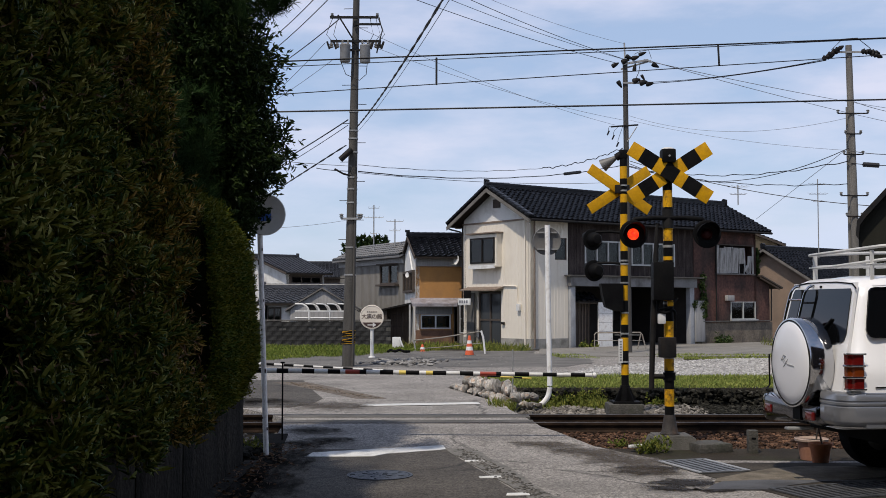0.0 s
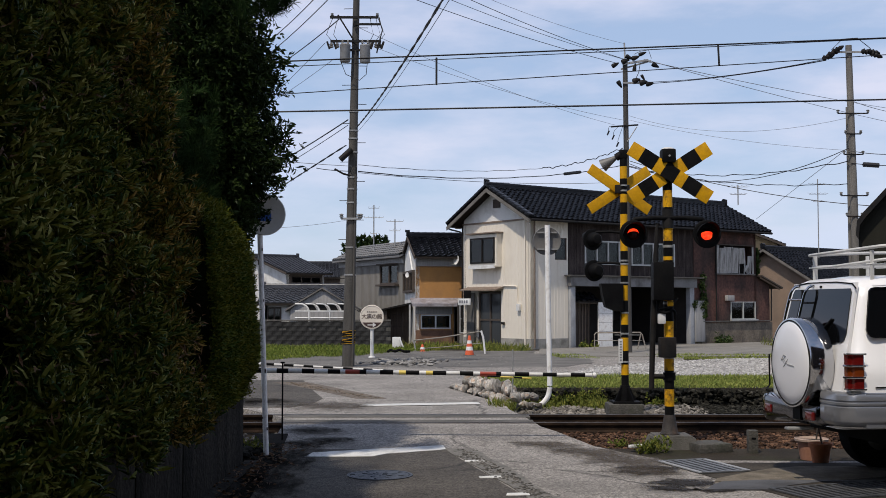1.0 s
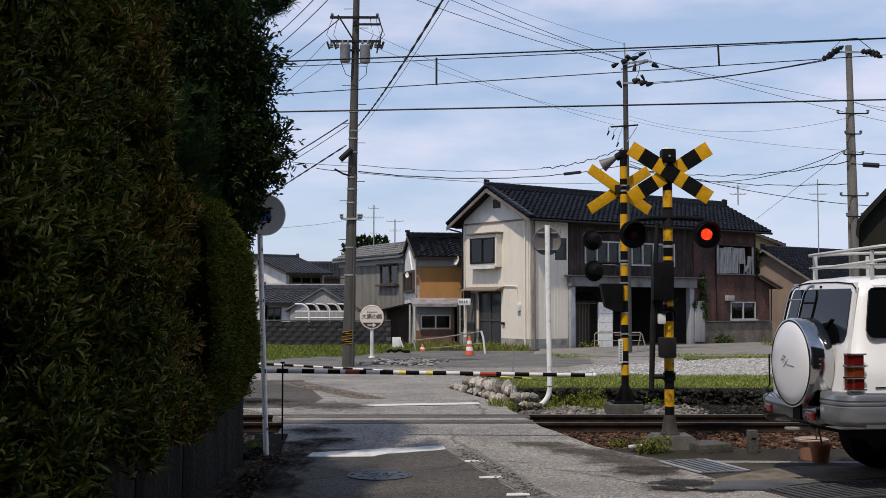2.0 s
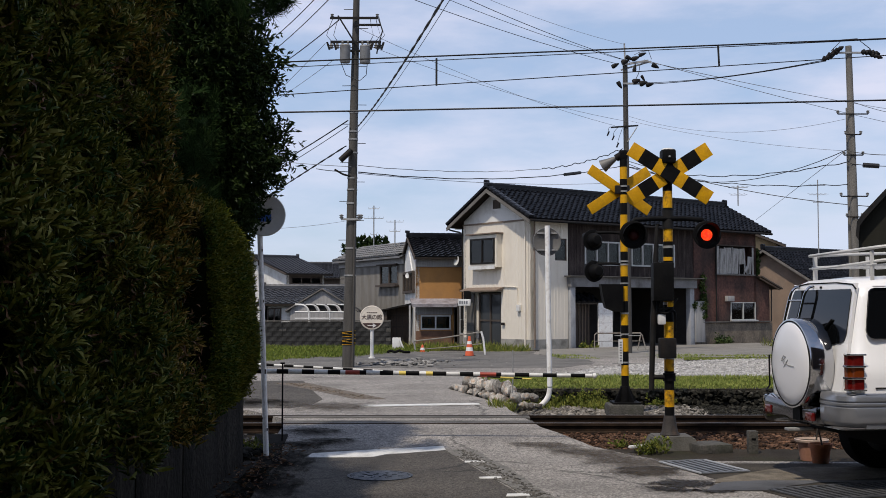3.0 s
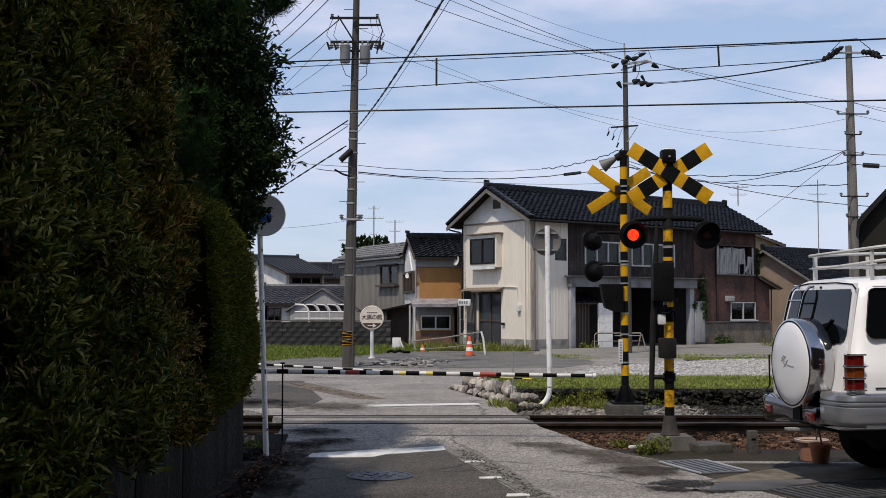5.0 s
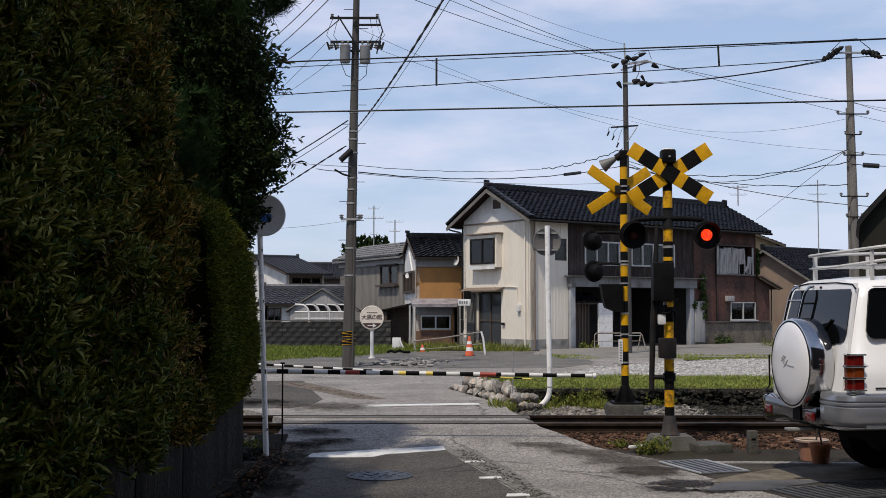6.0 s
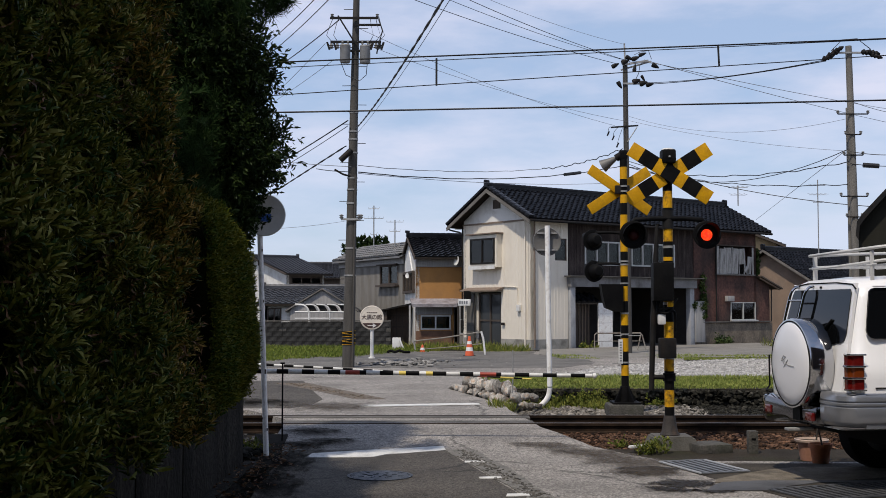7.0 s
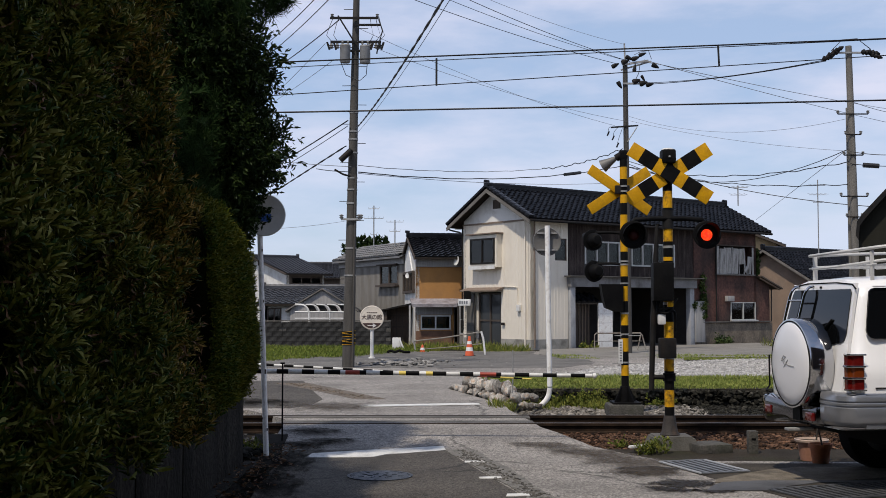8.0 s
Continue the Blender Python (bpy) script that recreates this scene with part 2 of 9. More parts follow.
M_LINE = mat("road_paint", (0.70, 0.70, 0.675), (0.58, 0.58, 0.56), 6, 0.75, 0, 0.3, 120, 0.15, (0.3, 0.3, 0.29), 5.0, 0.5)
M_POLE_WHITE = mat("chipped_white_paint", (0.80, 0.79, 0.76), (0.86, 0.85, 0.82), 4, 0.5, 0, 0.15, 40, 0.1, (0.30, 0.20, 0.15), 8.0, 0.35)
M_BLACK = mat("black_paint", (0.0035, 0.0035, 0.004), (0.0075, 0.0075, 0.0075), 5, 0.6, 0, 0.1, 40, 0.2, spec=0.08)
M_DARK = mat("dark_metal", (0.009, 0.009, 0.0095), (0.018, 0.0175, 0.017), 6, 0.6, 0.0, 0.1, 50, 0.2, (0.03, 0.018, 0.012), 4, 0.4, spec=0.15)
M_YELLOW = mat("yellow_paint", (0.64, 0.335, 0.004), (0.56, 0.285, 0.004), 5, 0.55, 0, 0.08, 50, 0.08, (0.25, 0.12, 0.02), 7.0, 0.3, spec=0.2)
M_YELLOW_WORN = mat("chipped_yellow_paint", (0.68, 0.36, 0.007), (0.58, 0.29, 0.008), 5, 0.5, 0, 0.1, 50, 0.1, (0.035, 0.026, 0.018), 9.0, 0.9, spec=0.2)
M_YELLOW_FADED = mat("reflective_yellow", (0.72, 0.55, 0.10), (0.66, 0.5, 0.1), 5, 0.5, 0, 0.05, 50, 0.1)
M_RED = mat("red_band", (0.33, 0.04, 0.02), (0.25, 0.035, 0.02), 5, 0.5, 0, 0.05, 50, 0.1)
M_STEEL = mat("galvanised_steel", (0.22, 0.22, 0.22), (0.34, 0.34, 0.33), 7, 0.55, 0.3, 0.1, 60, 0.1)
M_GREY_PAINT = mat("grey_sign_back", (0.30, 0.30, 0.29), (0.36, 0.36, 0.35), 4, 0.55, 0.2, 0.05, 50, 0.1)
M_SIGNBACK = mat("dull_sign_back", (0.125, 0.122, 0.118), (0.17, 0.166, 0.16), 4, 0.6, 0.2, 0.05, 50, 0.1, (0.09, 0.08, 0.07), 4, 0.5)
M_CREAM = mat("cream_metal_siding", (0.70, 0.645, 0.55), (0.75, 0.695, 0.60), 1.2, 0.6, 0, 0.1, 30, 0.05, (0.46, 0.38, 0.28), 1.3, 0.20, (1.2, 1.2, 0.6))
M_PLASTER = mat("white_plaster", (0.72, 0.71, 0.68), (0.63, 0.62, 0.59), 1.5, 0.8, 0, 0.1, 60, 0.06, (0.4, 0.37, 0.32), 1.5, 0.4)
M_BROWN = mat("weathered_brown_boards", (0.021, 0.0155, 0.0148), (0.050, 0.038, 0.0355), 1.6, 0.85, 0, 0.4, 18, 0.45, (0.13, 0.112, 0.098), 1.6, 0.35, (3, 3, 0.5), spec=0.2)
M_RUST = mat("rust_red_wall", (0.120, 0.050, 0.037), (0.028, 0.017, 0.014), 0.75, 0.85, 0, 0.5, 9, 0.5, (0.026, 0.020, 0.018), 0.55, 0.95, (1.4, 1.4, 0.9))
M_MORTAR = mat("tan_mortar_wall", (0.26, 0.185, 0.132), (0.20, 0.145, 0.107), 1.5, 0.9, 0, 0.3, 40, 0.15, (0.18, 0.14, 0.11), 1.0, 0.6)
M_ORANGE = mat("ochre_wall", (0.44, 0.22, 0.065), (0.37, 0.185, 0.06), 1.5, 0.8, 0, 0.2, 40, 0.12, (0.26, 0.14, 0.06), 1.2, 0.5)
M_GREYWALL = mat("grey_metal_siding", (0.183, 0.172, 0.154), (0.231, 0.217, 0.194), 1.3, 0.7, 0, 0.1, 50, 0.1, (0.14, 0.127, 0.115), 1.0, 0.5, (3, 3, 0.4))
M_TILE = mat("black_glazed_tile", (0.0045, 0.005, 0.0065), (0.012, 0.0125, 0.016), 3, 0.24, 0, 0.1, 50, 0.2, vary=0.4, spec=0.15)
M_TILE_J = mat("black_roof_tile", (0.0045, 0.005, 0.0065), (0.012, 0.0125, 0.016), 3, 0.24, 0, 0.1, 50, 0.2, island=0.4, spec=0.15)
M_TILE_G = mat("grey_roof_tile", (0.016, 0.017, 0.021), (0.036, 0.037, 0.043), 3, 0.4, 0, 0.1, 50, 0.2, island=0.2)
# Lighter copy of the grey tile; the annex roof's sunlight is in its colour.
M_TILE_B = mat("sunlit_blue_grey_tile", (0.036, 0.038, 0.045), (0.064, 0.067, 0.076), 3, 0.4, 0, 0.1, 50, 0.2, island=0.25)
M_TILE_L = mat("pale_roof_sheet", (0.125, 0.128, 0.134), (0.185, 0.188, 0.194), 2, 0.6, 0, 0.1, 40, 0.15, (0.18, 0.16, 0.14), 1.5, 0.5)
M_WOOD = mat("weathered_wood", (0.14, 0.10, 0.075), (0.22, 0.17, 0.13), 3, 0.8, 0, 0.3, 50, 0.25, stretch=(6, 6, 1))
M_WOOD_DARK = mat("dark_wood", (0.045, 0.033, 0.026), (0.075, 0.058, 0.046), 3, 0.8, 0, 0.3, 50, 0.25)
M_EAVES = mat("dark_eaves_wood", (0.016, 0.013, 0.011), (0.034, 0.027, 0.022), 3, 0.85, 0, 0.3, 50, 0.25, stretch=(6, 1, 1), spec=0.2)
M_ALU = mat("aluminium_frame", (0.50, 0.50, 0.49), (0.42, 0.42, 0.41), 5, 0.5, 0.3, 0.03, 50, 0.06)
M_BLOCK = mat("grey_block", (0.010, 0.0099, 0.0097), (0.036, 0.0355, 0.0345), 1.3, 0.95, 0, 0.5, 30, 0.4, (0.085, 0.084, 0.081), 2.6, 0.7, vary=0.12, spec=0.15)
# Near-black wall colour stands in for the gloom of unlit rooms.
M_INSIDE = mat("painted_gloom", (0.025, 0.022, 0.02), (0.04, 0.035, 0.032), 2, 0.9, 0, 0.1, 30, 0.2)
M_CURTAIN = mat("grey_curtain", (0.36, 0.35, 0.34), (0.27, 0.265, 0.26), 3, 0.9, 0, 0.1, 40, 0.1, stretch=(6, 6, 0.4))
M_CAR = mat("white_car_paint", (0.86, 0.86, 0.86), (0.84, 0.84, 0.85), 1, 0.28, 0, 0.0, 60, 0.0, coat=0.8)
M_CAR_SILVER = mat("silver_car_paint", (0.255, 0.265, 0.288), (0.235, 0.245, 0.268), 1, 0.30, 0.55, 0.0, 60, 0.0, coat=0.6)
M_COVER = mat("white_cover", (0.80, 0.80, 0.82), (0.78, 0.78, 0.80), 1, 0.3, 0, 0.0, 60, 0.0, coat=0.5)
M_BASE_IRON = mat("rusty_cast_iron", (0.036, 0.030, 0.027), (0.016, 0.014, 0.013), 9, 0.75, 0, 0.4, 60, 0.2, (0.10, 0.058, 0.036), 7, 0.5, (1, 1, 0.4))
# Darker copy of the chrome; the bumper's dark reflections are in its colour.
M_CHROME_DARK = plain("dark_reflection_chrome", (0.15, 0.15, 0.158), 0.12, 1.0)
M_CHROME = plain("chrome", (0.52, 0.52, 0.53), 0.10, 1.0)
M_RUBBER = mat("rubber", (0.005, 0.005, 0.005), (0.008, 0.008, 0.008), 6, 0.9, 0, 0.2, 60, 0.2, spec=0.1)
M_CARGLASS = plain("car_glass", (0.004, 0.0046, 0.0056), 0.03, 0, 0, 0, 0.42)
M_TAIL_RED = plain("red_lens", (0.11, 0.006, 0.005), 0.12, 0, 0.6)
M_TAIL_AMB = plain("amber_lens", (0.15, 0.030, 0.005), 0.12, 0, 0.6)
M_TERRA = mat("terracotta", (0.42, 0.150, 0.062), (0.34, 0.115, 0.050), 5, 0.8, 0, 0.2, 50, 0.15, (0.42, 0.30, 0.22), 4, 0.4)
M_PINKPOT = mat("faded_pink_plastic", (0.36, 0.18, 0.12), (0.30, 0.145, 0.095), 5, 0.6, 0, 0.1, 50, 0.1)
M_PALERIM = mat("bleached_plastic", (0.52, 0.40, 0.33), (0.44, 0.33, 0.27), 5, 0.6, 0, 0.1, 50, 0.1)
M_CONE = mat("orange_plastic", (0.62, 0.10, 0.025), (0.55, 0.09, 0.03), 5, 0.5, 0, 0.05, 50, 0.1)
M_WIRE = plain("black_cable", (0.012, 0.012, 0.014), 0.6)
M_WIRE_GREY = plain("grey_cable", (0.17, 0.175, 0.19), 0.6)
M_COPPER = plain("weathered_copper_wire", (0.012, 0.012, 0.013), 0.6, spec=0.2)
M_CERAMIC = plain("insulator_porcelain", (0.20, 0.20, 0.195), 0.5)
M_BARK = mat("bark", (0.030, 0.023, 0.017), (0.055, 0.044, 0.033), 8, 0.95, 0, 0.6, 40, 0.35, stretch=(3, 3, 0.6))
M_HEDGE = leaf_mat("long_leaves", (0.017, 0.044, 0.006), (0.135, 0.135, 0.016), 0.55, 0.12, 1.6, (0.30, 0.29, 0.085))
# Golden copy of the leaves; light at the row's far end is in its colour.
M_HEDGE_GOLD = leaf_mat("golden_sunlit_leaves", (0.016, 0.040, 0.005), (0.150, 0.105, 0.013), 0.55, 0.10, 1.6, (0.46, 0.29, 0.08))
M_HEDGE_B = leaf_mat("clipped_hedge_leaves", (0.014, 0.048, 0.005), (0.150, 0.135, 0.011), 0.6, 0.10, 1.3)
M_LEAF = leaf_mat("evergreen_leaves", (0.006, 0.018, 0.004), (0.036, 0.056, 0.012), 0.5, 0.10)
M_PINE = leaf_mat("pine_needles", (0.008, 0.024, 0.007), (0.035, 0.060, 0.018), 0.7, 0.03)
M_DEADLEAF = leaf_mat("dry_leaves", (0.06, 0.030, 0.013), (0.17, 0.085, 0.034), 0.7)
# Near-black solid cores: the shade inside foliage is put into their colour.
M_CORE = mat("core_shade", (0.004, 0.005, 0.002), (0.009, 0.010, 0.004), 6, 0.95, 0, 0.3, 30, 0.3, spec=0.0)
M_BLUE = plain("blue_print", (0.03, 0.10, 0.40), 0.4)
M_SIGNFACE = mat("sign_face", (0.62, 0.61, 0.58), (0.55, 0.54, 0.51), 4, 0.5, 0, 0.03, 40, 0.05)
M_SIGNRIM = mat("cream_sign_face", (0.68, 0.62, 0.53), (0.62, 0.56, 0.48), 4, 0.5, 0, 0.03, 40, 0.05)
M_INK = plain("dark_print", (0.05, 0.025, 0.02), 0.6)
M_MANHOLE = mat("manhole_iron", (0.075, 0.088, 0.11), (0.05, 0.057, 0.07), 12, 0.55, 0.4, 0.6, 60, 0.3)
M_GRATE = mat("galvanised_grate", (0.30, 0.315, 0.33), (0.40, 0.41, 0.43), 6, 0.55, 0.2, 0.1, 40, 0.2)
M_GRATE_BAR = mat("worn_grate_steel", (0.10, 0.108, 0.12), (0.19, 0.20, 0.215), 6, 0.55, 0.2, 0.1, 40, 0.2)
M_GRATE_DARK = mat("dark_steel_grate", (0.05, 0.052, 0.056), (0.085, 0.087, 0.092), 6, 0.6, 0.2, 0.1, 40, 0.3)
M_VERGE = mat("greyed_board", (0.105, 0.097, 0.088), (0.175, 0.163, 0.148), 3, 0.8, 0, 0.2, 30, 0.2)


def film_mat(name, colour, rough, spread, lo=0.26, hi=0.41, most=0.72, gloss=0.5):
    """A thin film with a ragged outline: dense at its middle, breaking up outwards."""
    m = plain(name, colour, rough, spec=gloss)
    n, l = m.node_tree.nodes, m.node_tree.links
    co = n.new("ShaderNodeTexCoord").outputs["Object"]
    no = n.new("ShaderNodeTexNoise")
    no.inputs["Scale"].default_value, no.inputs["Detail"].default_value, no.inputs["Roughness"].default_value = 5.0, 10, 0.72
    l.new(co, no.inputs["Vector"])
    ln = n.new("ShaderNodeVectorMath")
    ln.operation = "LENGTH"
    l.new(co, ln.inputs[0])
    ma = n.new("ShaderNodeMath")
    ma.operation = "MULTIPLY_ADD"
    ma.inputs[1].default_value = -0.34 / spread
    l.new(ln.outputs["Value"], ma.inputs[0])
    l.new(no.outputs["Fac"], ma.inputs[2])
    r = n.new("ShaderNodeMapRange")
    r.inputs[1].default_value, r.inputs[2].default_value, r.inputs[4].default_value = lo, hi, most
    l.new(ma.outputs[0], r.inputs[0])
    l.new(r.outputs[0], n["Principled BSDF"].inputs["Alpha"])
    return m


M_SILT = film_mat("silt_film", (0.085, 0.070, 0.056), 0.9, 0.55, 0.20, 0.52, 0.62)
# Black film for road-edge dirt and the hedge's shade, painted as one.
M_DIRT_SHADE = film_mat("dirt_and_shade_film", (0.010, 0.009, 0.008), 0.95, 0.55, 0.24, 0.62, 0.80, 0.03)
M_WET = film_mat("damp_film", (0.022, 0.018, 0.014), 0.6, 0.55, 0.26, 0.41, 0.78, 0.2)


def pane_mat(name, tint, ior=1.5):
    """Thin window glass: clear with a mirror gloss that grows at a slant."""
    m = bpy.data.materials.new(name)
    m.use_nodes = True
    n, l = m.node_tree.nodes, m.node_tree.links
    n.clear()
    o = n.new("ShaderNodeOutputMaterial")
    t = n.new("ShaderNodeBsdfTransparent")
    t.inputs["Color"].default_value = (*tint, 1)
    g = n.new("ShaderNodeBsdfGlossy")
    g.inputs["Roughness"].default_value = 0.03
    g.inputs["Color"].default_value = (0.9, 0.9, 0.9, 1)
    f = n.new("ShaderNodeFresnel")
    f.inputs["IOR"].default_value = ior
    x = n.new("ShaderNodeMixShader")
    l.new(f.outputs[0], x.inputs[0])
    l.new(t.outputs[0], x.inputs[1])
    l.new(g.outputs[0], x.inputs[2])
    l.new(x.outputs[0], o.inputs["Surface"])
    return m


M_PANE = pane_mat("window_pane", (0.55, 0.58, 0.57))
M_DRAPE = mat("dusty_drape", (0.16, 0.155, 0.15), (0.09, 0.088, 0.085), 4, 0.95, 0, 0.1, 40, 0.15, stretch=(7, 7, 0.3))


def lamp_lit():
    m = plain("lit_red_lamp", (1.0, 0.06, 0.02), 0.3)
    n, l = m.node_tree.nodes, m.node_tree.links
    p = n["Principled BSDF"]
    co = n.new("ShaderNodeTexCoord")
    v = n.new("ShaderNodeTexNoise")
    v.inputs["Scale"].default_value = 26
    l.new(co.outputs["Object"], v.inputs["Vector"])
    r = n.new("ShaderNodeValToRGB")
    r.color_ramp.elements[0].position, r.color_ramp.elements[0].color = 0.40, (1.0, 0.028, 0.008, 1)
    r.color_ramp.elements[1].position, r.color_ramp.elements[1].color = 0.70, (1.0, 0.10, 0.02, 1)
    l.new(v.outputs["Fac"], r.inputs["Fac"])
    l.new(r.outputs["Color"], p.inputs["Emission Color"])
    p.inputs["Emission Strength"].default_value = 1.15
    return m


M_LIT = lamp_lit()
M_UNLIT = plain("unlit_red_lens", (0.030, 0.003, 0.003), 0.5, 0, 0.0, 0, 0.2)


# ---- mesh helpers ----
def box(bm, c, s, rz=0.0, bev=0.0, m=None):
    """A box of size s at centre c, turned about z by rz degrees, or placed by the matrix m."""
    mm = m if m is not None else pose(*c, 0, 0, rz)
    vs = [bm.verts.new(mm @ Vector((sx * s[0] / 2, sy * s[1] / 2, sz * s[2] / 2))) for sx in (-1, 1) for sy in (-1, 1) for sz in (-1, 1)]
    fs = [bm.faces.new([vs[i] for i in q]) for q in ((0, 1, 3, 2), (4, 6, 7, 5), (0, 4, 5, 1), (2, 3, 7, 6), (0, 2, 6, 4), (1, 5, 7, 3))]
    if bev:
        es = list({e for f in fs for e in f.edges})
        bmesh.ops.bevel(bm, geom=es, offset=bev, segments=2, affect="EDGES", profile=0.6)
    return bm


def rod(bm, p0, p1, r0, r1=None, n=12, caps=True):
    """A tapered round bar from p0 to p1."""
    p0, p1 = Vector(p0), Vector(p1)
    r1 = r0 if r1 is None else r1
    q = (p1 - p0).to_track_quat("Z", "Y")
    rings = []
    for p, r in ((p0, r0), (p1, r1)):
        rings.append([bm.verts.new(p + q @ Vector((r * math.cos(2 * math.pi * i / n), r * math.sin(2 * math.pi * i / n), 0))) for i in range(n)])
    for i in range(n):
        j = (i + 1) % n
        bm.faces.new((rings[0][i], rings[0][j], rings[1][j], rings[1][i]))
    if caps:
        bm.faces.new(rings[0][::-1])
        bm.faces.new(rings[1])
    return bm


def tube(bm, pts, r, n=8, closed=False):
    """A bent pipe along pts; r is one radius or one for each point."""
    pts = [Vector(p) for p in pts]
    rings = []
    k = len(pts)
    for i, p in enumerate(pts):
        a = pts[(i - 1) % k] if (closed or i > 0) else p
        b = pts[(i + 1) % k] if (closed or i < k - 1) else p
        q = (b - a).to_track_quat("Z", "Y")
        ri = r[i] if isinstance(r, (list, tuple)) else r
        rings.append([bm.verts.new(p + q @ Vector((ri * math.cos(2 * math.pi * j / n), ri * math.sin(2 * math.pi * j / n), 0))) for j in range(n)])
    for i in range(k if closed else k - 1):
        a, b = rings[i], rings[(i + 1) % k]
        for j in range(n):
            bm.faces.new((a[j], a[(j + 1) % n], b[(j + 1) % n], b[j]))
    if not closed:
        bm.faces.new(rings[0][::-1])
        bm.faces.new(rings[-1])
    return bm


def bent(pts, k=4):
    """A smooth line through pts, k steps between two of them."""
    p = [Vector(q) for q in pts]
    p = [2 * p[0] - p[1]] + p + [2 * p[-1] - p[-2]]
    out = []
    for a, b, c, d in zip(p, p[1:], p[2:], p[3:]):
        for i in range(k):
            t = i / k
            out.append(0.5 * (2 * b + (c - a) * t + (2 * a - 5 * b + 4 * c - d) * t * t + (3 * b - a - 3 * c + d) * t ** 3))
    return out + [p[-2]]


def prism(bm, pts, d):
    """A solid from a planar outline pts, pushed along the vector d."""
    d = Vector(d)
    a = [bm.verts.new(Vector(p)) for p in pts]
    b = [bm.verts.new(Vector(p) + d) for p in pts]
    bm.faces.new(a)
    bm.faces.new(b[::-1])
    n = len(pts)
    for i in range(n):
        bm.faces.new((a[i], b[i], b[(i + 1) % n], a[(i + 1) % n]))
    bmesh.ops.recalc_face_normals(bm, faces=bm.faces[:])
    return bm


def lathe(bm, prof, m=None, n=24):
    """A body of revolution about z from (radius, height) pairs, placed by m."""
    m = m if m is not None else Matrix()
    rings = []
    for r, z in prof:
        if r < 1e-5:
            rings.append([bm.verts.new(m @ Vector((0, 0, z)))])
        else:
            rings.append([bm.verts.new(m @ Vector((r * math.cos(2 * math.pi * i / n), r * math.sin(2 * math.pi * i / n), z))) for i in range(n)])
    for a, b in zip(rings, rings[1:]):
        for i in range(n):
            j = (i + 1) % n
            if len(a) == 1 and len(b) == 1:
                continue
            if len(a) == 1:
                bm.faces.new((a[0], b[i], b[j]))
            elif len(b) == 1:
                bm.faces.new((a[i], a[j], b[0]))
            else:
                bm.faces.new((a[i], a[j], b[j], b[i]))
    return bm


def finish(name, me, material, parent, label, angle=40):
    me.materials.append(material)
    me.shade_smooth()
    me.set_sharp_from_angle(angle=radians(angle))
    ob = new(name, me)
    if parent is not None:
        ob.parent = parent
    if label:
        ob["label"] = label
    return ob


def part(name, bm, material, parent=None, label="", fix=True):
    """One mesh object from a bmesh, under a thing or a part."""
    if fix:
        bmesh.ops.recalc_face_normals(bm, faces=bm.faces[:])
    me = bpy.data.meshes.new(name)
    bm.to_mesh(me)
    bm.free()
    return finish(name, me, material, parent, label)


def boxpart(name, c, s, material, parent=None, label="", rz=0.0, bev=0.0):
    return part(name, box(bmesh.new(), c, s, rz, bev), material, parent, label)


def rodpart(name, p0, p1, r0, material, parent=None, label="", r1=None, n=12):
    return part(name, rod(bmesh.new(), p0, p1, r0, r1, n), material, parent, label)


def cloud(name, verts, faces, material, parent=None, label="", kind="stuff", smooth=False):
    """A joined mesh of many small pieces from arrays."""
    me = bpy.data.meshes.new(name)
    me.from_pydata(verts.tolist() if hasattr(verts, "tolist") else verts, [], faces.tolist() if hasattr(faces, "tolist") else faces)
    me.materials.append(material)
    if smooth:
        me.shade_smooth()
    ob = new(name, me)
    if parent is not None:
        ob.parent = parent
    if label:
        ob["label"] = label
    if kind:
        ob["kind"] = kind
    return ob


def thing(name, m, label, category, group="", kind=""):
    e = new(name)
    e.empty_display_size = 0.2
    e.matrix_world = m
    return tagged(e, label, category, group, kind)


RNG = np.random.default_rng(7)


def unit(v):
    return v / np.maximum(np.linalg.norm(v, axis=1, keepdims=True), 1e-9)


def blades(base, way, length, width, curl=0.25, rng=RNG):
    """Diamond blades: arrays of base points, directions, lengths, widths. Returns verts, faces."""
    n = len(base)
    way = unit(way)
    side = unit(np.cross(way, unit(rng.normal(size=(n, 3)))))
    nor = np.cross(side, way)
    L, W = np.broadcast_to(length, n)[:, None], np.broadcast_to(width, n)[:, None]
    mid = base + way * L * 0.5 + nor * L * curl * 0.3
    v = np.stack([base, mid + side * W, base + way * L - nor * L * curl * 0.2, mid - side * W], 1).reshape(-1, 3)
    return v, np.arange(n * 4).reshape(n, 4)


def leaves(base, way, length, width, curl=0.3, rng=RNG):
    """Long leaves, blunt and bent: six corners each. Returns verts, faces."""
    n = len(base)
    way = unit(way)
    side = unit(np.cross(way, unit(rng.normal(size=(n, 3)))))
    nor = np.cross(side, way)
    L, W = np.broadcast_to(length, n)[:, None], np.broadcast_to(width, n)[:, None]
    a = base + way * L * 0.32 + nor * L * curl * 0.22
    b = base + way * L * 0.74 + nor * L * curl * 0.16
    v = np.stack([base, a + side * W, b + side * W * 0.8, base + way * L - nor * L * curl * 0.15, b - side * W * 0.8, a - side * W], 1).reshape(-1, 3)
    k = np.arange(n)[:, None] * 6
    return v, np.concatenate([k + (0, 1, 5, 5), k + (1, 2, 4, 5), k + (2, 3, 4, 4)])


